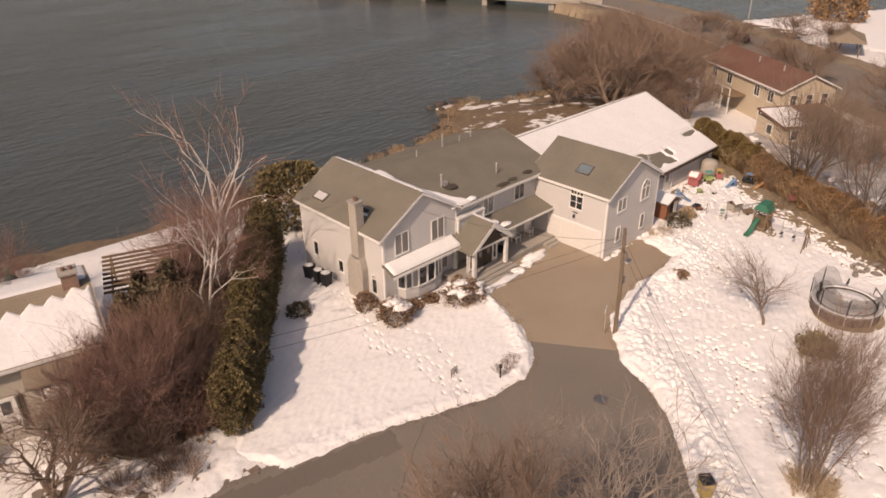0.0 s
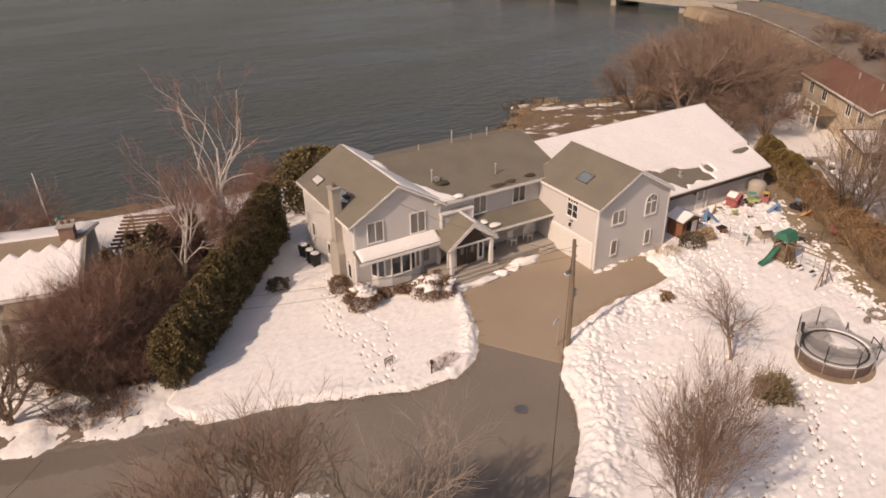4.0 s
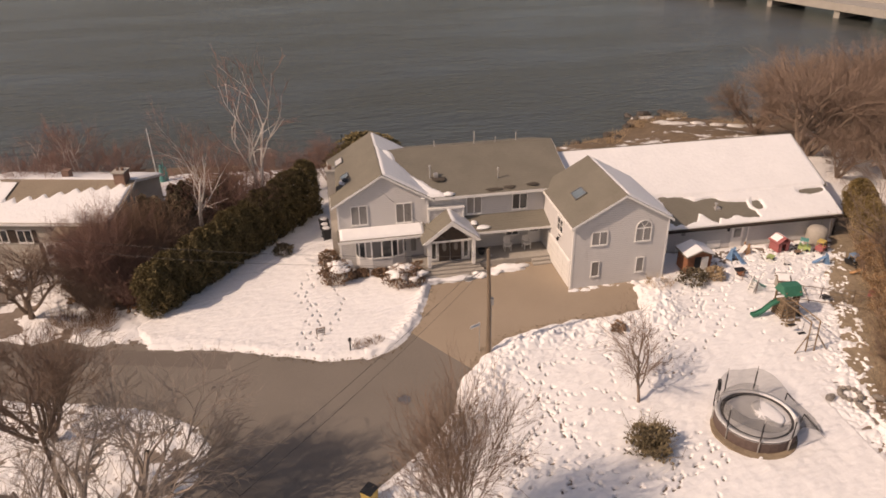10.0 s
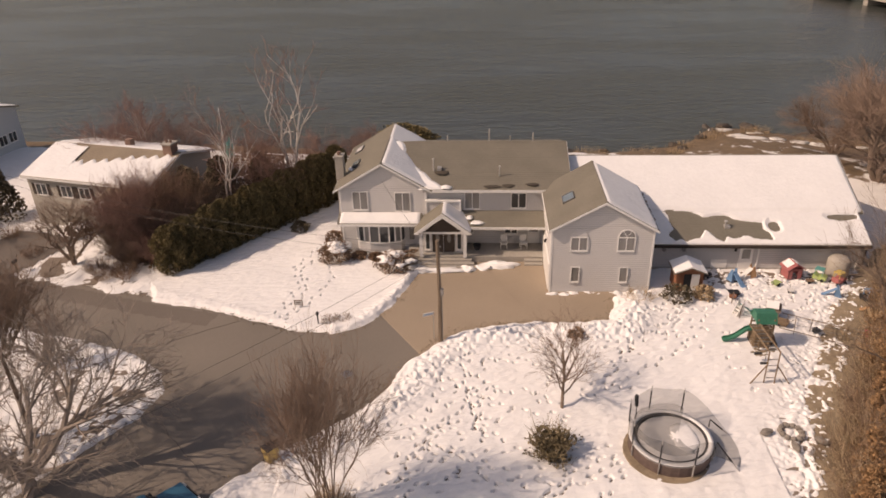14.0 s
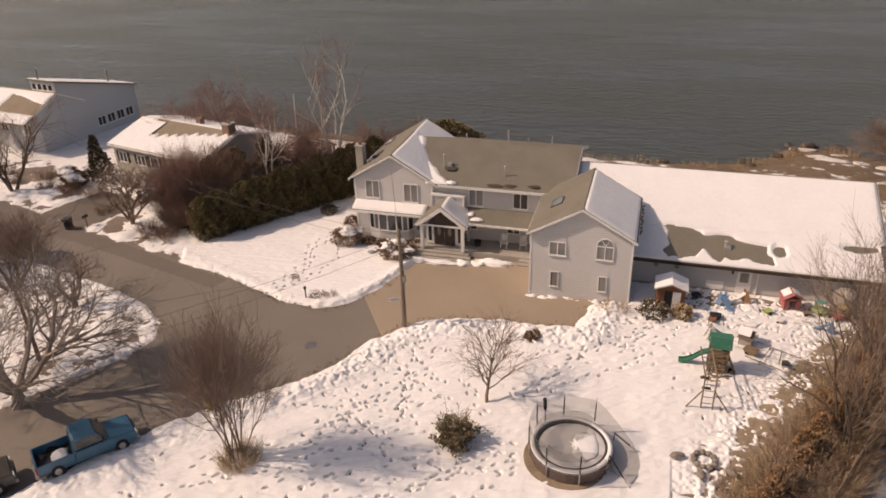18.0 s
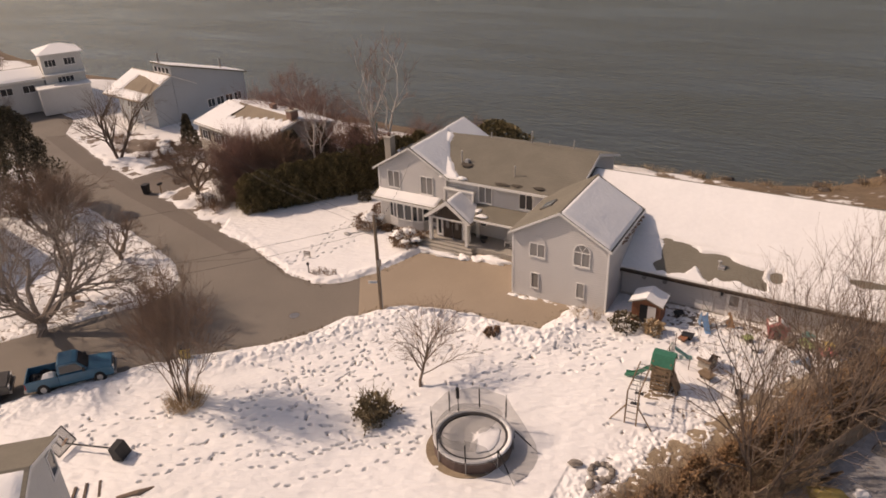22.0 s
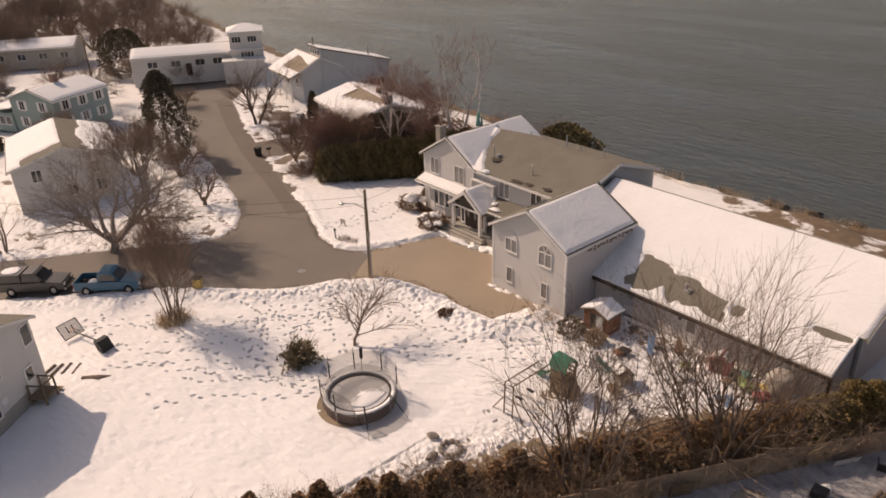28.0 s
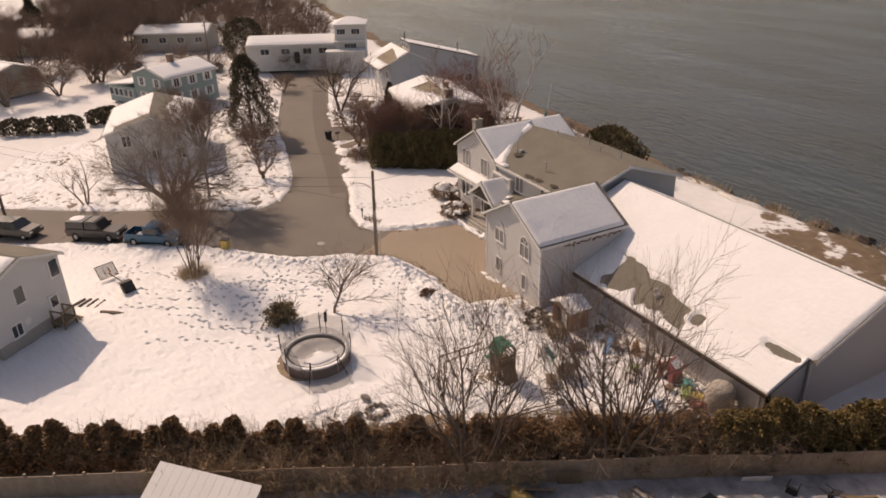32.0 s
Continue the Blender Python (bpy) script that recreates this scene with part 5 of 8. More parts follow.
part("door", Build().box(-8.0, -7.0, 0.42, 0.5, 0.6, 2.7), DOORWOOD, tw)
part("porch_wall", Build().box(-1.5, 5.6, -3.0, 0.0, -0.8, 3.0), SIDING_W, tw)
part("porch_top", Build().box(-1.7, 5.8, -3.2, 0.0, 3.0, 3.15), TRIM, tw)
snow_on(tw, "roof_snow", -17.0, 0.0, 0.15, 4.12, 4.0, 5.4, lambda u, v: 3 + 0 * u, 0.16, 0.5)

# white house on the corner across the street
h3 = neighbour("house", "white corner house with a snow-streaked grey gable roof", (-11.2, 6.2), -11, 13.0, 10.4, -0.9, 3.9, 5.7, SIDING_W, SHINGLE)
for y, z in ((2.2, 2.4), (7.8, 2.4), (5.2, 0.4), (8.0, 0.4)):
    local_window(h3, 13.0, y, z, "e", 0.9, 1.2, 2)
for x in (2.5, 6.5, 10.5):
    local_window(h3, x, 0, 1.4, "s", 1.2, 1.2, 2)
snow_on(h3, "roof_snow", -0.2, 13.2, -0.35, 3.93, 5.2, 5.7, lambda u, v: np.maximum(np.minimum(3.2 - np.abs(v - 2.6), 11.2 - u), 0.9 - np.abs(v - 0.5)) * 0.8, 0.13, 0.25)
snow_on(h3, "roof_snow", -0.2, 13.2, 10.75, 3.93, 5.2, 5.7, lambda u, v: 3.6 - v + 1.2 * (vnoise(u, v, 1.2) - 0.5), 0.13, 0.25)
w3 = part("side_wing", Build().box(-5.5, 0.0, 1.0, 7.0, -0.9, 2.5), SIDING_W, h3)
part("roof", slab(Build(), [(-5.9, 0.6, 2.5), (0.0, 0.6, 2.5), (0.0, 7.4, 3.3), (-5.9, 7.4, 3.3)], 0.18), SNOW, w3)

# sage green two-storey house
gh = neighbour("house", "two-storey sage green house with a snow-covered roof", (-26.6, 14.8), 118, 9.8, 8.2, -0.9, 4.1, 5.5, SIDING_G, SHINGLE)
for y in (2.2, 6.0):
    for z in (0.2, 2.5):
        local_window(gh, 0, y, z, "w", 0.9, 1.2, 2, shutters=TRIM)
for x in (2.0, 5.0, 8.0):
    for z in (0.2, 2.5):
        local_window(gh, x, 0, z, "s", 0.9, 1.2, 2, shutters=TRIM)
snow_on(gh, "roof_snow", -0.2, 10.0, -0.35, 4.13, 4.1, 5.5, lambda u, v: 3 + 0 * u, 0.16, 0.4)
snow_on(gh, "roof_snow", -0.2, 10.0, 8.55, 4.13, 4.1, 5.5, lambda u, v: 3 + 0 * u, 0.16, 0.4)
gc = part("chimney", Build().box(4.2, 5.0, 3.7, 4.5, 4.8, 6.6), BRICK, gh)
part("chimney_cap", Build().box(4.1, 5.1, 3.6, 4.6, 6.6, 6.72), CONCRETE, gc)
pw = part("porch_wing", Build().box(-0.2, 6.0, 8.2, 15.0, -0.9, 1.8), SIDING_G, gh)
part("roof", slab(Build(), [(-0.6, 8.0, 2.8), (6.3, 8.0, 2.8), (6.3, 15.4, 1.9), (-0.6, 15.4, 1.9)], 0.2), SNOW, pw)
for k in range(5):
    local_window(gh, -0.2, 9.2 + k * 1.3, 0.2, "w", 0.9, 1.1, 1)

# ranch houses further off
for k, (x, y, tr, L) in enumerate(((-86.0, 17.5, 62, 16.0), (-100.0, -12.0, 60, 15.0), (-62.0, -16.0, 30, 13.0))):
    r = neighbour("house", "far grey ranch house under a snowy roof", (x, y), tr, L, 8.5, -1, 3.0, 4.5, SIDING_N, SHINGLE, "far houses")
    for j in range(4):
        local_window(r, 2 + j * (L - 4) / 3, 0, 0.9, "s", 1.5, 1.1, 2)
    snow_on(r, "roof_snow", -0.2, L + 0.2, -0.35, 3.03, 4.25, 4.5, lambda u, v: 3 + 0 * u, 0.16, 0.6)
    snow_on(r, "roof_snow", -0.2, L + 0.2, 8.85, 3.03, 4.25, 4.5, lambda u, v: 3 + 0 * u, 0.16, 0.6)

# white house beside the side lawn
hs = thing("house", "white clapboard house on a tall grey foundation beside the lawn", "house", (36.6, -2.3, 0), 44, "neighbouring houses")
gable_walls(hs, -12.0, 0.0, -6.3, 0.0, 0.9, 5.0, 6.1, "x", SIDING_W)
part("foundation", Build().box(-11.95, 0.03, -6.25, 0.03, -0.7, 0.9), CONCRETE, hs)
gable(hs, -12.0, 0.0, -6.3, 0.0, 5.06, 6.3, 0.35, "x", SHINGLE, rake=0.25)
snow_on(hs, "roof_snow", -12.1, 0.1, -6.6, 5.08, -3.2, 6.28, lambda u, v: 3 + 0.2 * np.sin(u), 0.12, 0.3)
gable_walls(hs, -12.0, -2.5, -13.0, -6.3, -0.6, 3.2, 4.6, "x", SIDING_W, skip="n")
gable(hs, -12.0, -2.5, -13.0, -6.3, 3.3, 4.8, 0.3, "x", SHINGLE, rake=0.25)
local_window(hs, 0, -0.6, 3.6, "e", 0.75, 1.25, 1)
local_window(hs, 0, -3.8, 3.1, "e", 0.75, 1.2, 1)
local_window(hs, 0, -4.7, 1.0, "e", 0.8, 0.85, 2)
local_window(hs, -3.0, 0, 3.2, "n", 0.9, 1.2, 1)
part("wall_vent", Build().lathe((0, 0, 0), [(0.26, 0), (0.26, 0.05), (0.18, 0.06)], 14), TRIM, hs, "round vent").matrix_basis = pose(0, -3.75, 1.65, 0, 90, 0)
sd = part("side_door", Build().box(0.0, 0.06, -1.75, -0.9, 0.55, 2.4), TRIM, hs, "white side door with a small stoop")
part("pane", Build().box(0.06, 0.08, -1.6, -1.05, 1.5, 2.25), GLASS, sd)
st = thing("stoop", "dark timber stoop with railings at the side door", "stoop", (36.6, -2.3, 0), 44)
part("landing", Build().box(0.05, 1.2, -2.1, -0.8, 0.42, 0.54), WOOD, st)
for x in (0.12, 1.1):
    for y in (-2.05, -0.95):
        part("post", Build().box(x, x + 0.09, y, y + 0.09, -0.7, 1.45), WOOD, st)
for y in (-2.02, -0.93):
    part("rail", Build().box(0.1, 1.2, y, y + 0.06, 1.35, 1.45), WOOD, st)
part("rail", Build().box(1.12, 1.18, -2.05, -0.9, 1.35, 1.45), WOOD, st)
for k in range(3):
    part("tread", Build().box(0.2, 1.15, -0.8 + 0.28 * k, -0.54 + 0.28 * k, 0.3 - 0.22 * k, 0.36 - 0.22 * k), WOOD, st)
for k, (x, y) in enumerate(((34.7, -1.9), (34.95, -1.45), (35.25, -0.95), (35.75, -0.45), (36.2, 0.05))):
    solid("timber_step", Build().box(-0.62, 0.62, -0.07, 0.07, -0.1, 0.26 - 0.02 * k, pose(x, y, gz(x, y), 0, 0, 128 + 4 * k)), DARKBARK, "dark railway-sleeper step in the snow", "step", "garden steps")

# cream house by the main road
ne = neighbour("house", "tall cream house with a red-brown shingle roof", (92.7, 27.5), 57, 17.0, 6.8, -0.4, 4.8, 6.5, SIDING_T, SHINGLE_R)
for x in (2.2, 5.0, 11.0, 14.5):
    local_window(ne, x, 6.8, 3.0, "n", 1.0, 1.2, 2)
    local_window(ne, x, 0.0, 3.0, "s", 1.0, 1.2, 2)
for x in (3.4, 12.5):
    local_window(ne, x, 6.8, 0.5, "n", 1.0, 1.2, 2)
for y in (1.4, 3.4, 5.4):
    for z in (0.6, 3.0):
        local_window(ne, 0, y, z, "w", 0.8, 1.2, 1, rows=2)
bl = part("balcony", Build().box(7.0, 10.5, 6.8, 9.2, 2.3, 2.5), WOOD, ne, "timber balcony with a dark space below")
for x in (7.0, 8.7, 10.4):
    part("post", Build().box(x, x + 0.12, 9.0, 9.12, -0.4, 3.4), TRIM, bl)
part("rail", Build().box(7.0, 10.5, 9.04, 9.1, 3.3, 3.4), TRIM, bl)
for x in (4.0, 9.0):
    part("vent_pipe", Build().tube([(x, 4.4, 5.6), (x, 4.4, 6.7)], 0.09, 8), GALV, ne)
lw = part("low_wing", Build().box(-5.0, 0.0, 2.0, 9.6, -0.4, 2.3), SIDING_T, ne)
part("roof", slab(Build(), [(-5.4, 1.7, 2.4), (0.0, 1.7, 3.1), (0.0, 9.9, 3.1), (-5.4, 9.9, 2.4)], 0.18), SHINGLE_R, lw)
local_window(lw, -5.0, 8.2, 0.8, "w", 0.9, 1.0, 1)
local_window(lw, -2.5, 9.6, 0.8, "n", 0.9, 1.0, 1)
solid("roof_snow", Build().prism([(-5.3, 6.0, 2.42), (-0.6, 6.0, 3.03), (-0.6, 9.8, 3.03), (-5.3, 9.8, 2.42)], (0, 0, 0.14)), SNOW, "slab of snow on a low brown roof", "snow", "roof snow").matrix_basis = ne.matrix_basis

# ==== main road, bridge and park ====
MAIN = [(96, 2), (112, 27), (127, 50), (141, 70), (151, 88), (156.5, 106)]
mp = [Vector((x, y, 0)) for x, y in MAIN]


def ribbon(line, half):
    left, right = [], []
    for i, p in enumerate(line):
        t = (line[min(i + 1, len(line) - 1)] - line[max(i - 1, 0)]).normalized()
        n = Vector((-t.y, t.x, 0))
        left.append(tuple((p + n * half).xy))
        right.append(tuple((p - n * half).xy))
    return left + right[::-1]


mr = new("main_road", sheet("main_road", ribbon(mp, 6.0), 0.8, lambda x, y, d: np.maximum(ground_z(x, y), 0.0) + 0.1 + 0.4 * np.clip(d, -0.8, 0), ROAD, 0.8))
tagged(mr, "grey two-lane main road leading to a bridge", "road", kind="structure")
vg = new("verge", sheet("verge", ribbon(mp, 11.0), 0.8, lambda x, y, d: np.maximum(ground_z(x, y), -0.1) + np.where(d > 0, 0.04, -2.5), EARTH, 0.8))
tagged(vg, "brown grass verge along the main road", "verge", kind="structure")
bridge = thing("bridge", "low concrete road bridge over the river", "bridge", (156.0, 105.0, 0), 17)
part("deck", Build().box(-6.5, 6.5, 0, 90, -0.6, 0.1), CONCRETE, bridge)
for s in (-6.5, 6.2):
    part("parapet", Build().box(s, s + 0.3, -4, 90, 0.1, 1.0), CONCRETE, bridge)
for k in range(5):
    part("pier", Build().box(-6, 6, 8 + 18 * k, 9.4 + 18 * k, -4, -0.6), CONCRETE, bridge)
part("abutment", Build().box(-7.5, 7.5, -5, 2, -3, -0.1), STONE, bridge)
gr = thing("guard_rail", "galvanised guard rail beside the main road", "guard rail")
for a, b in zip(ribbon(mp, 6.6)[2:6], ribbon(mp, 6.6)[3:6]):
    part("rail", Build().bar((*a, 0.65), (*b, 0.65), 0.06, 0.3), GALV, gr)
    for k in range(6):
        p = Vector(a).lerp(Vector(b), k / 6)
        part("post", Build().box(p.x - 0.07, p.x + 0.07, p.y - 0.07, p.y + 0.07, -0.2, 0.8), WOOD, gr)
PARK = [(126, 18), (139, 36), (148, 54), (150.5, 66), (164, 59.5), (176, 54), (200, 42), (200, 10), (150, -10)]
pk = new("park_snow", sheet("park_snow", PARK, 1.0, lambda x, y, d: np.maximum(ground_z(x, y), 0) + np.where(d > 0, 0.22, -0.5), SNOW, 1.0))
tagged(pk, "snow-covered open park across the main road", "snow", kind="stuff")

# rocks along the shore and on the point
ROCK = mat("wet_rock", (0.085, 0.07, 0.058), 0.6, 0.4, 4.0, 0.9, 0.03, 10.0, isl=0.3)
rk = random.Random(11)
for k in range(46):
    if k < 24:
        x = rk.uniform(70, 76) if k < 9 else rk.uniform(84, 92)
        y = float(np.interp(x, SX, SY)) + rk.uniform(-1.5, 1.5)
    else:
        x = rk.uniform(30, 92)
        y = float(np.interp(x, SX, SY)) + rk.uniform(-2.2, 0.8)
    s = rk.uniform(0.25, 0.8)
    z = max(gz(x, y), WATER_Z - 0.1)
    solid("shore_rock", Build().blob((x, y, z + s * 0.15), (s * rk.uniform(0.8, 1.6), s, s * 0.6), k, 0.5, 6, 9), ROCK, "dark wet rock on the muddy shore", "rock", "shore rocks")
for k in range(20):
    x = rk.choice((rk.uniform(34, 50), rk.uniform(66, 90), rk.uniform(66, 90)))
    y = float(np.interp(x, SX, SY)) - rk.uniform(1.0, 6.0)
    solid("shore_snow", Build().blob((x, y, gz(x, y)), (rk.uniform(0.8, 2.6), rk.uniform(0.3, 0.7), 0.18), k + 60, 0.5, 6, 14), SNOW_DIRTY, "strip of old snow along the bank", "snow", "shore snow", smooth=True)

# in the park across the main road
pav = thing("park_pavilion", "open park pavilion under a low brown roof", "pavilion", (135.4, 40.6, 0.2), 20)
for sx in (-1, 1):
    for sy in (-1, 1):
        part("post", Build().box(sx * 3.4 - 0.1, sx * 3.4 + 0.1, sy * 2.0 - 0.1, sy * 2.0 + 0.1, -0.2, 2.5), WOOD, pav)
part("roof", Build().add([(-4.4, -2.8, 2.4), (4.4, -2.8, 2.4), (4.4, 2.8, 2.4), (-4.4, 2.8, 2.4), (-2.2, 0, 3.6), (2.2, 0, 3.6), (-4.4, -2.8, 2.25), (4.4, -2.8, 2.25), (4.4, 2.8, 2.25), (-4.4, 2.8, 2.25)],
                         [(0, 1, 5, 4), (1, 2, 5), (2, 3, 4, 5), (3, 0, 4), (6, 9, 8, 7), (0, 6, 7, 1), (1, 7, 8, 2), (2, 8, 9, 3), (3, 9, 6, 0)]), SHINGLE_T, pav)
lamp2 = thing("street_lamp", "tall pale lamp post beside the main road", "street lamp", (147.0, 62.6, 0.1))
part("pole", Build().tube([(0, 0, -0.2), (0, 0, 8.5), (-0.4, 0.2, 9.2), (-1.6, 0.6, 9.4)], [0.13, 0.09, 0.07, 0.05], 8), GALV, lamp2)
part("lamp_head", Build().box(-2.2, -1.5, 0.45, 0.75, 9.3, 9.45), METAL, lamp2)

# ==== trees, hedges and shrubs ====
def branching(b_wood, b_twig, rnd, p, d, length, r, level, top, fork, lift, twig_r, bend=0.16):
    """A limb that tapers, bends and divides; the last two levels go into the twigs' mesh."""
    n = 4 if level < 2 else 3 if level < 3 else 2
    pts, q, v = [p], p.copy(), d.copy()
    for k in range(n):
        v = (v + Vector((rnd.gauss(0, bend), rnd.gauss(0, bend), rnd.gauss(0, bend * 0.6) + lift))).normalized()
        q = q + v * (length / n)
        pts.append(q.copy())
    last = level >= top
    radii = [max(twig_r, r * (1 - 0.55 * k / n)) if not last else max(0.004, r * (1 - 0.8 * k / n)) for k in range(n + 1)]
    (b_twig if level >= top - 1 else b_wood).tube(pts, radii, 6 if level == 0 else 4 if level < top - 1 else 3, cap=False)
    if last:
        return
    kids = fork[min(level, len(fork) - 1)]
    for k in range(kids):
        t = 0.35 + 0.65 * (k + rnd.uniform(0.2, 1.0)) / kids
        t = min(t, 1.0)
        i = min(int(t * n), n - 1)
        at = pts[i].lerp(pts[i + 1], t * n - i)
        way = (pts[i + 1] - pts[i]).normalized()
        side = way.orthogonal().normalized()
        side.rotate(Matrix.Rotation(rnd.uniform(0, 2 * math.pi), 3, way))
        a = rnd.uniform(0.35, 0.85)
        nd = (way * math.cos(a) + side * math.sin(a)).normalized()
        branching(b_wood, b_twig, rnd, at, nd, length * rnd.uniform(0.48, 0.72), max(twig_r, radii[i] * rnd.uniform(0.45, 0.65)), level + 1, top, fork, lift, twig_r, bend)


def bare_tree(name, label, at, h, r=0.16, stems=1, spread=0.3, fork=(6, 5, 5, 4), top=4, seed=0, bark=None, twig=None, lift=0.03, first=0.45, twig_r=0.007, turn=0.0, group="bare trees", bend=0.16, bole=0.0):
    """A leafless tree: trunk and limbs, and a crown of fine twigs."""
    rnd = random.Random(seed)
    wood, tw = Build(), Build()
    for s in range(stems):
        a = 2 * math.pi * (s + rnd.random() * 0.5) / stems
        lean = spread if stems > 1 else spread * 0.2
        d = Vector((math.cos(a) * lean, math.sin(a) * lean, 1)).normalized()
        o = Vector((math.cos(a), math.sin(a), 0)) * (0.12 * stems ** 0.5 if stems > 1 else 0)
        branching(wood, tw, rnd, o - Vector((0, 0, 0.15 - bole)), d, h * first * rnd.uniform(0.85, 1.1), r, 0, top, fork, lift, twig_r, bend)
    if bole:
        wood.tube([(0, 0, -0.2), (0.03, 0.02, bole * 0.5), (0, 0, bole + 0.1)], [r * 2.1, r * 1.65, r * 1.5], 8)
    t = thing(name, label, "tree", (at[0], at[1], gz(*at)), turn, group)
    part("trunk", wood, bark or BARK, t)
    part("crown", tw, twig or TWIG, t, "fine bare twigs")
    return t


def leafy(n, profile, h, size, rnd, shell=0.55, up=0.5, lean=(0, 0), wild=1.0):
    """Small leaf blades filling a turned outline: profile(t) is the radius at the height t * h."""
    t = rnd.rand(n) ** 0.85
    a = rnd.rand(n) * 2 * np.pi
    ph = rnd.rand(6) * 6.28
    lobes = 1 + wild * (0.16 * np.sin(3 * a + 5 * t + ph[0]) + 0.12 * np.sin(5 * a - 9 * t + ph[1]) + 0.10 * np.sin(9 * a + 17 * t + ph[2]))
    rr = profile(t) * lobes * (shell + (1 - shell) * rnd.rand(n) ** 0.5) * (0.93 + 0.14 * rnd.rand(n))
    C = np.stack([rr * np.cos(a) + lean[0] * t, rr * np.sin(a) + lean[1] * t, t * h], -1)
    out = np.stack([np.cos(a), np.sin(a), np.full(n, up)], -1)
    out = out / np.linalg.norm(out, axis=1, keepdims=True)
    D = out + 0.7 * rnd.randn(n, 3)
    D /= np.linalg.norm(D, axis=1, keepdims=True)
    S = np.cross(D, rnd.randn(n, 3))
    S /= np.linalg.norm(S, axis=1, keepdims=True)
    L = size * (0.6 + 0.8 * rnd.rand(n))[:, None]
    W = L * 0.42
    V = np.stack([C - S * W * 0.6, C + D * L * 0.5 - S * W, C + D * L, C + D * L * 0.45 + S * W], 1).reshape(-1, 3)
    return V, np.arange(4 * n).reshape(n, 4)


def evergreen(name, label, at, h, rad, kind="column", n=2600, size=0.2, seed=0, foliage=None, category="tree", group="", trunk=0.09, turn=0.0, wild=1.0):
    """An evergreen: a trunk and a crown of many small sprays."""
    rnd = np.random.RandomState(seed + 100)
    prof = {
        "plume": lambda t: rad * (0.75 + 0.5 * t) * np.sqrt(np.clip(1.02 - t ** 2.2, 0, 1)) * (0.8 + 0.25 * np.abs(np.sin(t * 9 + seed))) + 0.05,
        "column": lambda t: rad * np.clip(np.minimum(0.72 + 1.2 * t, 1.0), 0, 1) * np.sqrt(np.clip(1 - (np.clip(t - 0.45, 0, 1) / 0.56) ** 2, 0, 1)) + 0.03,
        "cone": lambda t: rad * (1 - t) * (0.75 + 0.35 * np.abs(np.sin(t * 19))) + 0.04,
        "round": lambda t: rad * np.sqrt(np.clip(1 - (2 * t - 0.9) ** 2 / 1.25, 0, 1)) + 0.02,
        "cone2": lambda t: rad * np.clip(1.04 - t, 0, 1) ** 0.62 * np.clip(0.55 + 2.5 * t, 0, 1) * (0.82 + 0.24 * np.abs(np.sin(t * 13 + seed))) + 0.05,
        "feather": lambda t: rad * np.clip(1.03 - t, 0, 1) ** 0.8 * (0.45 + 0.65 * np.abs(np.sin(t * 17 + seed)) ** 0.7) * np.clip(0.4 + 3 * t, 0, 1) + 0.06,
        "ragged": lambda t: rad * (1.05 - t) * (0.55 + 0.7 * np.abs(np.sin(t * 11 + seed))) + 0.08,
    }[kind]
    V, F = leafy(n, prof, h, size, rnd, wild=wild)
    t = thing(name, label, category, (at[0], at[1], gz(*at)), turn, group)
    part("trunk", Build().tube([(0, 0, -0.2), (0, 0, h * 0.45), (0, 0, h * 0.9)], [trunk, trunk * 0.7, trunk * 0.2], 6), BARK, t)
    part("crown", np_mesh("crown", V, F, foliage or ARBOR), None, t)
    return t


def brush(name, label, at, h, rad, n=90, seed=0, m=None, group="brush", category="shrub", r=0.012, flare=0.6):
    """A leafless bush of many thin stems with side twigs."""
    rnd = random.Random(seed)
    b = Build()
    for k in range(n):
        a, q = rnd.uniform(0, 6.28), rad * 0.45 * math.sqrt(rnd.random())
        p = Vector((q * math.cos(a), q * math.sin(a), -0.1))
        d = Vector((math.cos(a) * flare * rnd.random() + rnd.gauss(0, 0.15), math.sin(a) * flare * rnd.random() + rnd.gauss(0, 0.15), 1)).normalized()
        l = h * rnd.uniform(0.6, 1.05)
        e = p + d * l + Vector((rnd.gauss(0, 0.08), rnd.gauss(0, 0.08), 0)) * l
        mid = p.lerp(e, 0.5) + Vector((rnd.gauss(0, 0.05), rnd.gauss(0, 0.05), 0)) * l
        b.tube([p, mid, e], [r, r * 0.8, r * 0.4], 3, False)
        for j in range(5):
            s = p.lerp(mid, rnd.uniform(0.4, 1)) if j < 2 else mid.lerp(e, rnd.uniform(0, 0.9))
            w = Vector((rnd.gauss(0, 1), rnd.gauss(0, 1), rnd.uniform(0.1, 1.2))).normalized()
            b.tube([s, s + w * l * rnd.uniform(0.12, 0.3)], [r * 0.6, r * 0.35], 3, False)
    return solid(name, b, m or TWIG, label, category, group, m=pose(at[0], at[1], gz(*at)))


# row of arborvitae west of the lawn
hv = [evergreen("arborvitae", "tall dark green arborvitae in the hedge row", (0, 0), 4.6, 1.25, "column", 13000, 0.12, k, ARBOR, "tree", "west hedge") for k in range(3)]
spots = [(16.4 + 11.0 * k / 14, 31.6 + 14.2 * k / 14) for k in range(15)]
for k, (x, y) in enumerate(spots):
    m = pose(x, y, gz(x, y) - 0.05, 0, 0, 47 * k)
    s = 0.88 + 0.02 * k + 0.04 * math.sin(k * 2.3)
    if k < 3:
        hv[k].matrix_basis = m @ Matrix.Diagonal((1, 1, s, 1))
    else:
        c = copy_thing(hv[k % 3], m)
        c.scale = (1.0, 1.0, s)
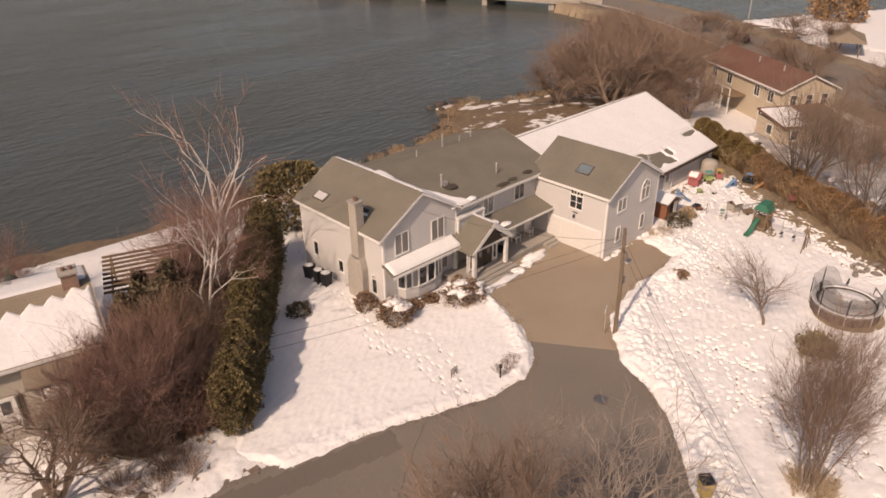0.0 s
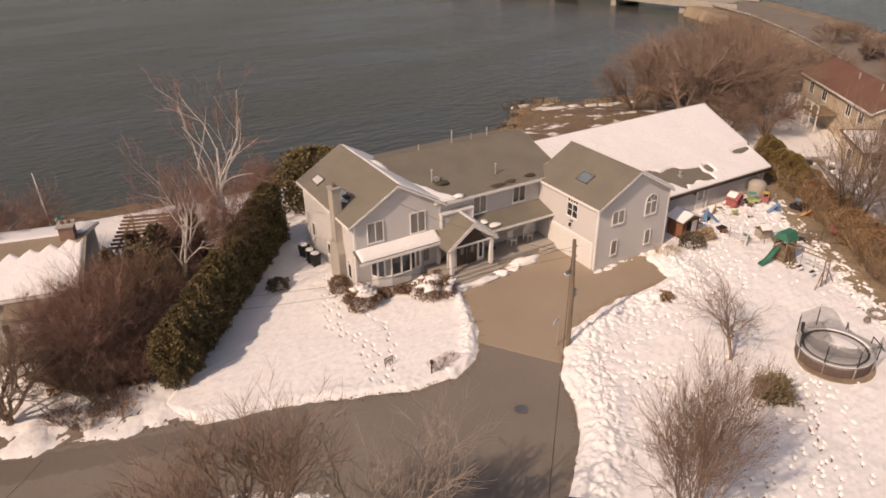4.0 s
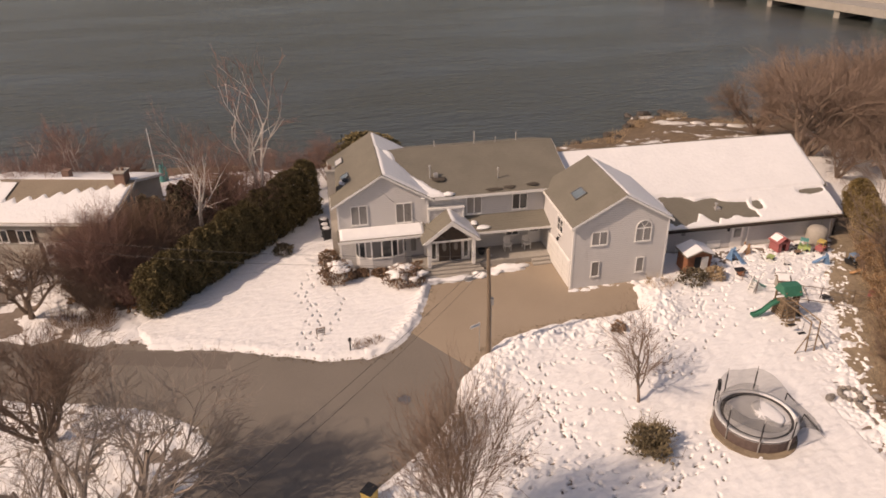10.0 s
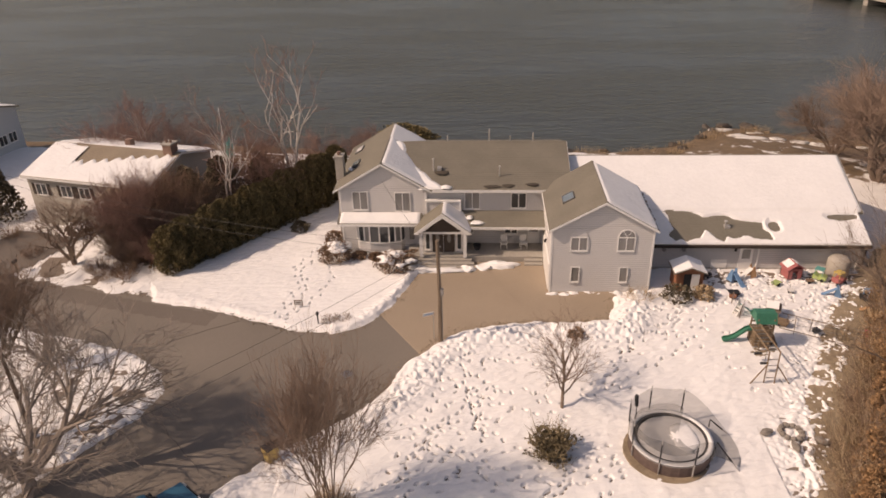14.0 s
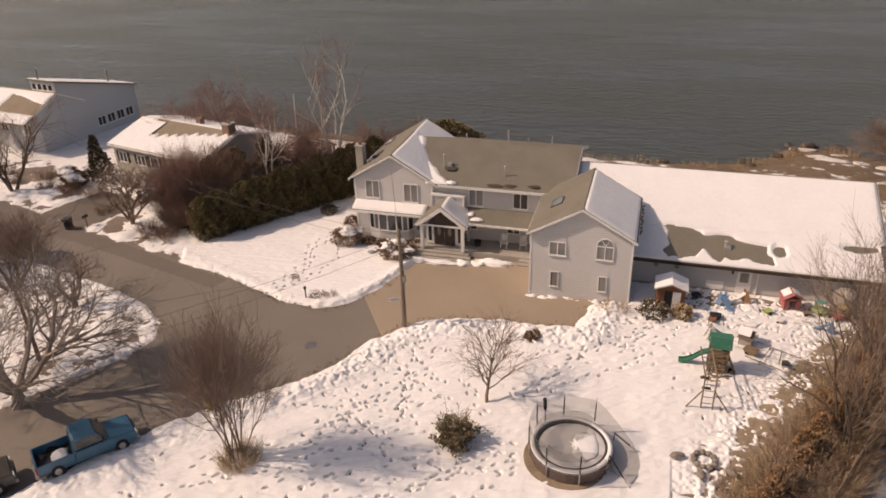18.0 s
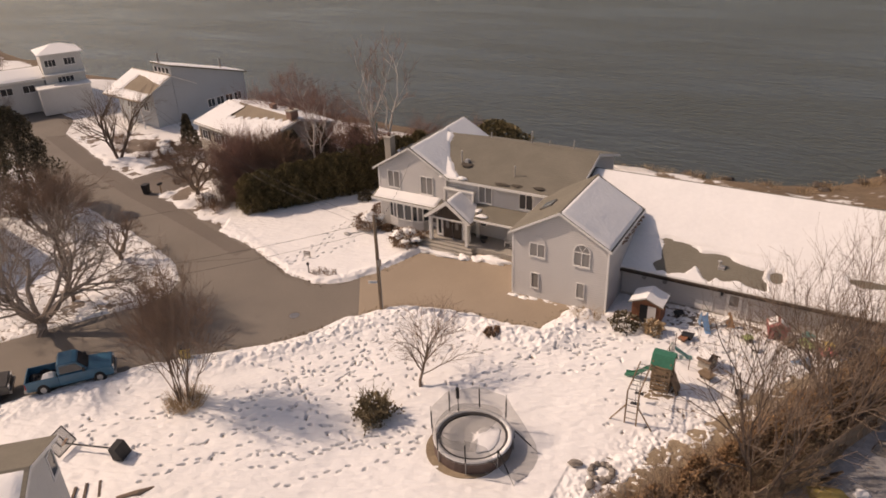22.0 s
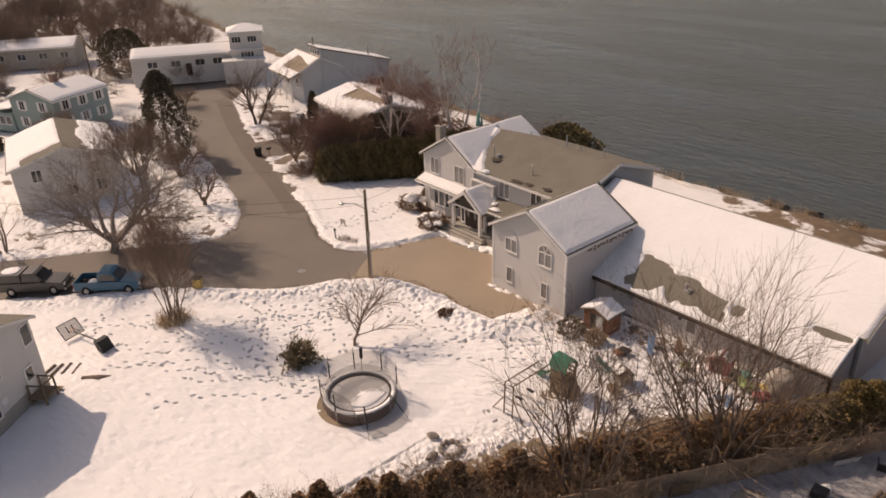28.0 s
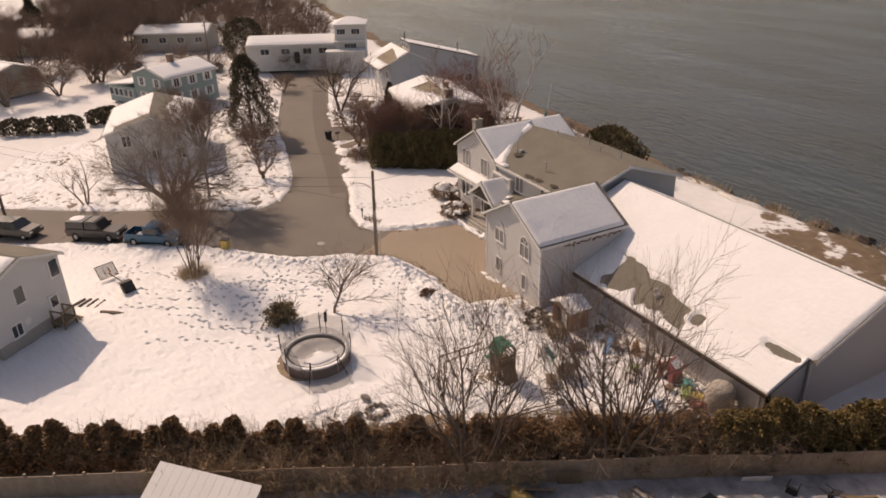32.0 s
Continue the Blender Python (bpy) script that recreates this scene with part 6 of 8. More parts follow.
# row along the eastern boundary: bronzed green by the annex, brown-green further along
eh = [evergreen("arborvitae", "bronze-green arborvitae in the boundary hedge", (0, 0), 3.3, 1.1, "column", 9000, 0.12, 10 + k, ARBOR_GOLD, "tree", "east hedge") for k in range(2)]
eo = [evergreen("arborvitae", "brown-green arborvitae smothered by dead vines", (0, 0), 2.6, 1.2, "column", 7500, 0.12, 14 + k, HEDGE_BROWN, "tree", "vine hedge", wild=1.7) for k in range(2)]
for k in range(15):
    x, y = 65.9 + 9.7 * k / 14, 17.0 + 17.6 * k / 14
    m = pose(x + 0.2 * math.sin(k * 1.7), y, gz(x, y) - 0.05, 0, 0, 61 * k)
    pair, j = (eo, k) if k < 8 else (eh, k - 8)
    z = 0.95 + 0.1 * math.sin(k * 1.9 + 1)
    if j < 2:
        pair[j].matrix_basis = m @ Matrix.Diagonal((1, 1, z, 1))
    else:
        copy_thing(pair[j % 2], m).scale = (1, 1, z)
dh = [evergreen("arborvitae", "narrow brown-green arborvitae in the boundary hedge", (0, 0), 2.7, 0.74, "cone2", 4800, 0.13, 20 + k, HEDGE_BROWN, "tree", "south hedge", wild=1.5) for k in range(3)]
line = [(50.2, -10.4), (65.6, 16.8)]
for k in range(30):
    x, y = line[0][0] + (line[1][0] - line[0][0]) * k / 29, line[0][1] + (line[1][1] - line[0][1]) * k / 29
    m = pose(x + 0.15 * math.sin(k * 2.7), y, gz(x, y) - 0.05, 0, 0, 73 * k)
    s = 0.9 + 0.2 * math.sin(k * 2.1)
    if k < 3:
        dh[k].matrix_basis = m
    else:
        copy_thing(dh[k % 3], m).scale = (1.18, 1.18, s)

for k in range(22):
    t = k / 21
    brush("brush", "brown dead stems woven through the hedge", (54.4 + 12.0 * t + 0.3 * math.sin(k * 2.9), -3.2 + 20.6 * t), 2.3 + 0.25 * math.sin(k * 1.3), 1.5, 90, 400 + k, SHRUB if k % 2 else TWIG, "hedge brush", flare=0.8, r=0.012)

# bare trees
ct = bare_tree("tree", "wide-spreading bare tree on the corner lawn", (18.0, 7.7), 10.6, 0.23, 7, 0.95, (6, 6, 5, 5), 4, 2, lift=0.04, first=0.5, twig_r=0.011, bole=1.3, bark=GREYBARK, twig=GREYBARK)
ct.matrix_basis = pose(18.0, 7.7, gz(18.0, 7.7), -12, 0, 0)
# the corner tree's upper crown, built apart on an added trunk
bare_tree("tree", "dense domed upper crown of the corner tree, on an added trunk", (15.6, 12.0), 6.4, 0.08, 11, 0.75, (8, 7, 8), 3, 25, lift=0.07, first=0.5, twig_r=0.0075, bend=0.18, bole=6.0, bark=BARK)
bare_tree("tree", "bushy multi-stemmed bare tree beside the street", (34.0, 6.95), 8.2, 0.06, 13, 0.17, (7, 7, 7), 3, 3, lift=0.10, first=0.56, twig_r=0.009).scale = (0.72, 0.72, 1.16)
bare_tree("tree", "small bare tree standing in the snowy lawn", (46.4, 14.65), 6.6, 0.085, 1, 0.3, (15, 7, 6), 3, 4, lift=0.02, first=0.52, twig_r=0.007, bend=0.17).scale = (1.35, 1.35, 1.0)
bare_tree("tree", "small bare tree on a white lawn", (10.4, 0.2), 5.8, 0.11, 3, 0.5, (5, 5, 4), 3, 5, first=0.55)
bare_tree("tree", "crooked low bare tree near the street corner", (12.8, 18.6), 4.6, 0.13, 4, 1.0, (6, 6, 5), 3, 6, lift=0.0, first=0.5, bend=0.25, bark=BARK, bole=0.8)
bare_tree("tree", "gnarled bare fruit tree in a neighbour's yard", (7.2, 32.7), 7.2, 0.14, 5, 0.9, (8, 7, 7), 3, 7, lift=0.0, first=0.5, bend=0.28, bole=0.8)
bare_tree("tree", "tall bare street tree with a dark trunk", (-11.9, 37.4), 12.0, 0.2, 3, 0.3, (8, 7, 7), 3, 8, bark=DARKBARK, twig=BARK, twig_r=0.010)
ea = bare_tree("tree", "tall many-stemmed bare tree rising from the hedge", (65.9, 15.0), 8.6, 0.09, 7, 0.46, (7, 6, 6), 3, 9, bark=DARKBARK, twig=BARK, lift=0.05, first=0.58, bend=0.10, twig_r=0.008, group="hedge trees")
ea.scale = (0.9, 0.9, 1.3)
copy_thing(ea, pose(69.0, 21.3, gz(69, 21), 0, 0, 130)).scale = (1.0, 1.0, 1.38)
eb = bare_tree("tree", "bare grey tree leaning over the hedge", (69.7, 22.3), 8.4, 0.10, 3, 0.44, (6, 6, 5), 3, 12, bark=DARKBARK, twig=BARK, lift=0.05, first=0.60, bend=0.07, twig_r=0.008, group="hedge trees")
copy_thing(eb, pose(61.9, 9.2, 0, 0, 0, 200)).scale = (0.5, 0.5, 0.55)
eb.scale = (0.95, 0.95, 1.1)
for k in range(26):
    t = k / 25
    x, y = 57.6 + 7.6 * t + 0.7 * math.sin(k * 2.3), 1.6 + 15.4 * t
    y += 1.2 * math.sin(t * 3.1)
    brush("brush", "tangle of tan dead stems along the hedge", (x + 0.6, y), 1.5 + 0.35 * math.sin(k), 2.0, 150, 40 + k, (TWIG, DRYGRASS, SHRUB)[k % 3], "hedge brush", flare=1.2, r=0.012)
for k in range(22):
    t = k / 21
    q = 0.5 * math.sin(k * 2.1)
    brush("brush", "arching dead vines spilling over the hedge", (65.6 + 7.4 * t + q, 16.4 + 13.2 * t - 0.5 * q), 2.7 + 0.35 * math.sin(k * 1.7), 1.7, 120, 500 + k, (VINE, SHRUB, DRYGRASS, TWIG)[k % 4], "hedge brush", flare=0.75, r=0.013)
for k, (x, y) in enumerate(((60.4, 9.8), (61.6, 13.4), (63.4, 16.2), (64.6, 18.6), (66.0, 21.2), (59.4, 7.0))):
    brush("brush", "thin dry stalks at the edge of the snow", (x, y), 1.0, 2.2, 60, 240 + k, DRYGRASS, "dry stalks", flare=1.0, r=0.008)
for k in range(34):
    t = k / 33
    x, y = 55.6 + 14.0 * t, 0.4 + 26.6 * t + 1.1 * math.sin(t * 3.1)
    q = 1.2 * math.sin(k * 2.7)
    brush("brush", "matted tan stalks and dead grass on the bank", (x + 1.0 + 0.88 * q, y - 0.45 * q), (0.75 if y < 15 else 0.3) + 0.2 * math.sin(k * 1.9), 2.3, 85 if y < 15 else 40, 600 + k, (DRYGRASS, SHRUB, TWIG)[k % 3], "dry stalks", flare=1.6, r=0.011)
for k in range(34):
    t = k / 33
    q = 0.9 * math.sin(k * 2.4)
    x, y = 58.4 + 8.4 * t + q, 1.6 + 16.0 * t - 0.5 * q
    brush("brush", "thick tangle of tan dead vines smothering the hedge", (x, y), 2.3 + 0.5 * math.sin(k * 1.7), 2.2, 110, 700 + k, (VINE, VINE, DRYGRASS, SHRUB)[k % 4], "hedge brush", flare=1.0, r=0.013)
# birches and russet trees by the water
bare_tree("birch", "tall forked white-barked birch by the water", (23.4, 45.0), 12.8, 0.19, 2, 0.12, (4, 3, 3, 3), 4, 14, BIRCH, TWIG_RED, lift=0.12, first=0.60, twig_r=0.017, group="birches", bend=0.2, bole=1.5)
bare_tree("birch", "white-barked birch with many rising limbs and a russet crown", (19.1, 39.2), 10.6, 0.13, 2, 0.1, (5, 4, 4, 6), 4, 15, BIRCH, TWIG_RED, lift=0.10, first=0.56, twig_r=0.009, group="birches", bend=0.12, bole=1.8)
bare_tree("birch", "birch behind the low house with a hazy red-brown crown", (5.7, 49.4), 10.4, 0.13, 5, 0.34, (5, 5, 6, 5), 4, 17, BIRCH, TWIG_RED, lift=0.06, first=0.5, twig_r=0.009, group="birches", bend=0.12)
rt = [bare_tree("tree", "hazy russet bare tree beside the river", at, 8.6, 0.07, 7, 0.42, (8, 8, 9), 3, 16 + k, TWIG, TWIG_RED, first=0.55, twig_r=0.008, group="river trees") for k, at in enumerate(((8.2, 51.4), (20.6, 42.6)))]
for k, (x, y, s) in enumerate(((26.0, 50.5, 0.7), (29.5, 54.0, 0.55), (22.0, 47.0, 0.6), (1.5, 53.5, 0.55))):
    copy_thing(rt[k % 2], pose(x, y, gz(x, y), 0, 0, 70 * k)).scale = (s, s, s)
# brown trees behind the annex and by the main road
nt = [bare_tree("tree", "tall brown bare tree by the shore", at, 12.0, 0.2, 6, 0.55, (8, 9, 10), 3, 20 + k, BARK, TWIG, first=0.52, twig_r=0.010, group="shore trees") for k, at in enumerate(((80.5, 49.0), (86.5, 54.0)))]
nt[0].scale, nt[1].scale = (1.4, 1.4, 1.14), (1.25, 1.25, 1.05)
for k, (x, y, s) in enumerate(((85.5, 46.5, 1.0), (90.0, 54.5, 1.05), (95.0, 51.5, 0.95), (84.0, 41.0, 0.75), (88.5, 60.0, 0.9), (80.0, 57.5, 0.8), (100.0, 60.0, 0.9), (104.0, 49.0, 0.7), (110.0, 66.0, 0.8), (120.0, 72.0, 0.7),
                               (84.5, 24.5, 0.6), (82.0, 20.3, 0.6), (90.0, 17.0, 0.7), (79.5, 42.5, 0.55), (100.0, 22.0, 0.8), (106.0, 36.0, 0.8), (130.0, 84.0, 0.55), (88.0, 11.0, 0.9))):
    copy_thing(nt[k % 2], pose(x, y, gz(x, y), 0, 0, 53 * k)).scale = (s, s, s)
for k, (x, y, s) in enumerate(((139.8, 51.2, 0.5), (135.8, 41.8, 0.55), (139.0, 64.6, 0.4), (128.0, 56.0, 0.45), (134.0, 66.0, 0.45), (121.0, 46.0, 0.4))):
    copy_thing(nt[k % 2], pose(x, y, gz(x, y), 0, 0, 97 * k)).scale = (s, s, s)
evergreen("conifer", "broad brown-green evergreen by the park shore", (163.7, 51.8), 9.0, 5.0, "round", 4000, 0.5, 77, HEDGE_BROWN, group="conifers")
# trees further west
for k, (x, y, s) in enumerate(((-42, 22, 1.0), (-24, 13.5, 0.6), (2.0, 20.5, 0.55), (-58, 6, 0.95), (-70, 44, 1.0), (-66, 52, 0.9), (-104, -6, 1.2), (-112, 12, 1.2), (-120, 26, 1.2), (-96, 40, 1.1), (-132, 40, 1.3), (-80, -22, 1.1),
                               (-100, 60, 1.1), (-90, 16, 1.2), (-98, 26, 1.2), (-92, -8, 1.2), (-108, 20, 1.3), (-78, 56, 1.0), (-86, 48, 1.1), (-110, 50, 1.2), (-64, -14, 1.0), (-72, -4, 1.1), (-58, -22, 1.0), (-120, 4, 1.3), (-84, 2, 0.9), (-46, -8, 0.8), (-140, 8, 1.4), (-150, 55, 1.3), (-126, -14, 1.3), (-94, 4, 1.2), (-100, 12, 1.3), (-88, 26, 1.1), (-116, 34, 1.3), (-104, 44, 1.2), (-76, 8, 1.0), (-82, -12, 1.2), (-96, -20, 1.3), (-112, -16, 1.3), (-128, 16, 1.4), (-138, 28, 1.4), (-122, 58, 1.3), (-70, -30, 1.1), (-110, -32, 1.3))):
    copy_thing(nt[k % 2], pose(x, y, gz(x, y), 0, 0, 41 * k)).scale = (s * 0.85, s * 0.85, s * 0.85)
evergreen("conifer", "tall dark ragged conifer by the street", (-6.0, 22.4), 11.0, 3.6, "cone2", 20000, 0.18, 3, SPRUCE, wild=1.3, trunk=0.22, group="conifers")
evergreen("conifer", "dark conifer in a neighbour's garden", (-4.5, 42.6), 5.0, 1.5, "cone", 2000, 0.3, 4, SPRUCE, group="conifers")
evergreen("conifer", "dark upright juniper behind the hedge", (14.6, 40.4), 5.6, 1.5, "ragged", 2600, 0.3, 5, SPRUCE, group="conifers")
evergreen("conifer", "dark juniper beside the low house", (16.6, 42.6), 5.4, 1.6, "ragged", 2600, 0.3, 6, SPRUCE, group="conifers")
evergreen("conifer", "large round-topped evergreen by the shore", (33.6, 51.2), 5.4, 3.3, "round", 7500, 0.26, 7, ARBOR, group="conifers")
evergreen("conifer", "broad dark evergreen beside the far street", (-62, 36), 8.5, 4.4, "round", 12000, 0.26, 8, SPRUCE, group="conifers")
evergreen("conifer", "dark far conifer at the edge of the wood", (-116, -2), 10, 4.5, "ragged", 2600, 0.6, 9, SPRUCE, group="conifers")
for k, (x, y) in enumerate(((-26.7, -7.0), (-25.8, -4.4), (-24.8, -1.8), (-24.0, 0.6), (-26.0, 4.6), (-27.0, 6.0))):
    evergreen("hedge_shrub", "clipped dark hedge shrub", (x, y), 2.0, 1.7, "round", 900, 0.35, 30 + k, SPRUCE, "shrub", "far hedge")
# rust and brown shrubs between the low house and the hedge
for k, (x, y, h, q) in enumerate(((13.2, 35.8, 6.4, 3.8), (12.0, 33.6, 3.8, 2.4), (15.4, 37.0, 5.8, 3.4), (14.6, 33.6, 4.4, 2.6), (17.6, 38.6, 5.0, 3.0), (10.4, 36.0, 4.0, 2.6), (19.6, 42.2, 4.4, 3.0), (16.6, 35.4, 4.6, 2.6))):
    brush("bush", "large grey-brown leafless bush", (x, y), h, q, 420, 60 + k, TWIG if k % 3 else TWIG_RED, "russet bushes", flare=0.8, r=0.013)
for k, (x, y, h) in enumerate(((12.4, 34.4, 2.6), (14.8, 33.6, 2.2), (15.6, 34.6, 2.8), (11.0, 34.6, 1.8), (16.4, 39.6, 3.6))):
    evergreen("juniper", "bronzed juniper under the bare bushes", (x, y), h, 1.2, "ragged", 1300, 0.28, 50 + k, HEDGE_BROWN, "shrub", "junipers", wild=1.8)
for k, (x, y, h) in enumerate(((12.4, 34.6, 7.6), (14.8, 36.4, 6.8), (11.0, 36.4, 5.8))):
    bare_tree("tree", "tall leafless shrub with a mass of fine red-brown twigs", (x, y), h, 0.05, 16, 0.42, (7, 6, 7), 3, 141 + k, TWIG, TWIG_RED if k != 1 else SHRUB, lift=0.10, first=0.56, twig_r=0.0085, group="russet shrubs", bend=0.1)
for k, (x, y, h, q) in enumerate(((16.0, 38.4, 6.2, 2.2), (17.9, 40.8, 6.4, 2.3), (20.6, 43.8, 5.6, 1.9))):
    evergreen("juniper", "tall dark feathery juniper behind the hedge", (x, y), h, q, "feather", 7500, 0.19, 151 + k, SPRUCE, "tree", "tall junipers", wild=2.6)
brush("bush", "low brown bush at the lawn's corner", (12.6, 30.6), 1.6, 1.8, 130, 80, SHRUB, flare=0.9)
brush("bush", "brown stems round the foot of a tree", (34.2, 6.8), 1.15, 2.2, 300, 81, DRYGRASS, flare=0.8, r=0.014)


def snowy_bush(at, h, rad, seed, label):
    e = evergreen("bush", label, at, h, rad, "round", 2600, 0.13, seed, SHRUB, "shrub", "house shrubs")
    rnd = random.Random(seed)
    for k in range(15):
        a, q = rnd.uniform(0, 6.28), rad * rnd.uniform(0.05, 0.85)
        z = h * (0.66 + 0.32 * (1 - q / rad))
        solid("snow_clump", Build().blob((at[0] + q * math.cos(a), at[1] + q * math.sin(a), gz(*at) + z), (rnd.uniform(0.3, 0.62), rnd.uniform(0.25, 0.5), 0.16), seed + k, 0.8, 7, 12), SNOW, "clump of snow caught on a bush", "snow", "snow on bushes", smooth=True)


snowy_bush((29.6, 33.0), 1.5, 1.25, 70, "rounded brown bush capped with snow by the house corner")
snowy_bush((34.7, 31.5), 1.35, 1.45, 71, "rounded brown bush capped with snow by the front steps")
for x, y, h, r, m, lb in ((29.0, 35.6, 1.3, 0.7, SHRUB, "dark brown shrub by the chimney"), (25.3, 38.4, 0.9, 0.75, SPRUCE, "small round dark shrub in the shaded snow"), (48.0, 21.7, 0.65, 0.5, SHRUB, "low dark rounded shrub in the snow"),
                          (55.7, 26.3, 1.15, 0.95, SPRUCE, "dark green yew by the little shed"), (57.6, 26.5, 1.0, 0.6, DRYGRASS, "tuft of tan ornamental grass"), (31.5, 33.2, 0.6, 0.5, SHRUB, "little brown shrub under the bow window"),
                          (32.9, 33.0, 0.55, 0.5, SHRUB, "little brown shrub under the bow window"), (36.0, 33.2, 0.7, 0.4, SHRUB, "brown potted shrub by the entry")):
    evergreen("shrub", lb, (x, y), h, r, "round", 800, 0.16, int(x * 7), m, "shrub", "garden shrubs", 0.03)
for x, y in ((30.7, 24.0), (31.7, 24.4)):
    brush("shrub", "low leafless shrub in the front lawn", (x, y), 0.75, 0.8, 70, int(x * 9), SHRUB, "lawn shrubs", flare=1.0)
for x, y in ((44.8, 22.9), (41.6, 22.2)):
    brush("shrub", "dark low shrub at the driveway's edge", (x, y), 0.4, 0.7, 60, int(x * 5), BARK, "drive shrubs", flare=1.4)
brush("shrub", "pale dry hydrangea stems with snow between", (53.0, 26.4), 1.1, 1.6, 140, 90, DRYGRASS, "garden shrubs", flare=0.9)
evergreen("shrub", "spiky olive-green evergreen shrub in the snowy lawn", (45.5, 11.0), 1.5, 1.0, "plume", 1300, 0.17, 72, OLIVE, "shrub", "", 0.05, wild=2.2)
brush("shrub", "upright leafy stems of an olive-green shrub", (45.5, 11.0), 2.1, 1.1, 95, 73, OLIVE, "", flare=0.7, r=0.022)
for k, (x, y) in enumerate(((-6.2, 40.4), (-8.0, 41.6), (-9.6, 42.8), (-7.0, 43.5), (4.6, 38.6), (9.4, 36.6))):
    snowy_bush((x, y), 1.1, 1.0, 90 + k, "dark foundation shrub dusted with snow")
for k, (x, y, h) in enumerate(((-14.2, 39.6, 1.3), (-17.0, 41.6, 1.5), (-9.0, 39.0, 1.2), (-5.6, 38.6, 1.5), (-11.0, 41.4, 1.6), (-19.4, 43.0, 1.2), (2.4, 34.6, 1.1), (9.8, 31.6, 1.4), (11.0, 30.4, 1.1), (-1.8, 38.2, 1.6), (12.2, 31.8, 1.3))):
    brush("bush", "scrubby brown bush poking through the snow", (x, y), h, 1.5, 110, 300 + k, SHRUB if k % 2 else TWIG, "yard scrub", flare=1.0)
for k, (x, y, s) in enumerate(((-46, 41, 0.55), (-58, 7.5, 0.95), (-62, 12, 0.8), (-54, 36, 0.6), (-117, 61, 1.2), (-50, 0, 0.8), (-94, 7, 1.3), (-106, 13, 1.4), (-30, 34, 0.4), (-140, 12, 1.6), (-142, 23, 1.6), (-133, 33, 1.6), (-124, 42, 1.5), (-90, 20, 1.2), (-82, 12, 1.1))):
    copy_thing(nt[k % 2], pose(x, y, gz(x, y), 0, 0, 67 * k)).scale = (s * 0.9, s * 0.9, s * 0.85)
# reeds along the bank
for k in range(22):
    x = 34 + k * 2.7 + 0.8 * math.sin(k * 3.1)
    y = float(np.interp(x, SX, SY)) - 2.6 + 1.0 * math.sin(k * 1.7)
    brush("reeds", "tan dry reeds along the river bank", (x, y), 1.0, 2.2, 70, 200 + k, DRYGRASS, "reeds", flare=0.7)

# ==== poles, wires and street furniture ====
def utility_pole(x, y, h, lamp=None, cross=False):
    p = thing("utility_pole", "weathered wooden utility pole" + (" with a street lamp on a curved arm" if lamp else ""), "pole", (x, y, gz(x, y)), 0, "utility poles")
    part("pole", Build().tube([(0, 0, -0.3), (0.02, 0.05, h * 0.5), (-0.05, 0.16, h)], [0.16, 0.14, 0.11], 10), POLEWOOD, p)
    if lamp:
        part("lamp_arm", Build().tube([(-0.08, 0.1, h - 1.6), (lamp[0] * 0.45, lamp[1] * 0.45, h - 1.15), (lamp[0], lamp[1], h - 1.2)], 0.035, 6), METAL, p)
        hd = part("lamp_head", Build().blob((lamp[0] * 1.12, lamp[1] * 1.12, h - 1.22), (0.34, 0.16, 0.1), 3, 0.05, 6, 10), METAL, p, "grey cobra-head street lamp")
        part("lens", Build().blob((lamp[0] * 1.15, lamp[1] * 1.15, h - 1.3), (0.2, 0.11, 0.07), 3, 0.0, 6, 10), WHITEP, hd)
        part("service_box", Build().box(0.1, 0.28, -0.12, 0.1, h * 0.5, h * 0.5 + 0.5), METAL, p)
        part("conduit", Build().tube([(0.17, 0, -0.1), (0.16, 0.02, h * 0.5)], 0.03, 6), METAL, p)
    if cross:
        part("crossarm", Build().box(-1.1, 1.1, -0.06, 0.06, h - 0.7, h - 0.55), POLEWOOD, p)
    for k in range(2):
        part("insulator", Build().lathe((0.14, 0.12, h - 0.5 - 0.7 * k), [(0.04, 0), (0.06, 0.06), (0.03, 0.12)], 8), METAL, p)
    return p


utility_pole(38.87, 21.35, 7.85, (-1.35, -1.0))
utility_pole(12.6, -7.1, 8.5)
utility_pole(-46.0, 25.4, 10.5, cross=True)


def wire(a, b, sag, label="thin dark overhead wire between poles"):
    a, b = Vector(a), Vector(b)
    pts = []
    for k in range(15):
        t = k / 14
        q = a.lerp(b, t)
        q.z -= sag * 4 * t * (1 - t)
        pts.append(q)
    solid("overhead_wire", Build().tube(pts, 0.011, 4, False), BLACK, label, "wire", "overhead wires")


wire((38.8, 21.6, 6.9), (12.6, -7.0, 7.8), 1.1)
wire((38.8, 21.6, 6.2), (12.6, -7.0, 7.1), 1.3)
wire((38.8, 21.6, 6.9), (-8.0, 39.5, 6.8), 1.3)
wire((38.8, 21.6, 6.3), (-8.0, 39.5, 6.2), 1.5)
wire((38.8, 21.6, 6.6), (33.6, 34.25, 6.2), 0.5, "thin service wire running to the house")


def sign_post(x, y):
    s = thing("street_sign", "pale street name sign on a thin post beside the pole", "sign", (x, y, gz(x, y)), 25)
    part("post", Build().tube([(0, 0, -0.2), (0, 0, 2.3)], 0.03, 6), GALV, s)
    b = part("blade", Build().box(-0.75, 0.05, -0.012, 0.012, 2.05, 2.28), WHITEP, s)
    for sgn in (-1, 1):
        part("lettering", Build().box(-0.65, -0.05, 0.012 * sgn - 0.003, 0.012 * sgn + 0.003, 2.13, 2.2), BLUEP, b)


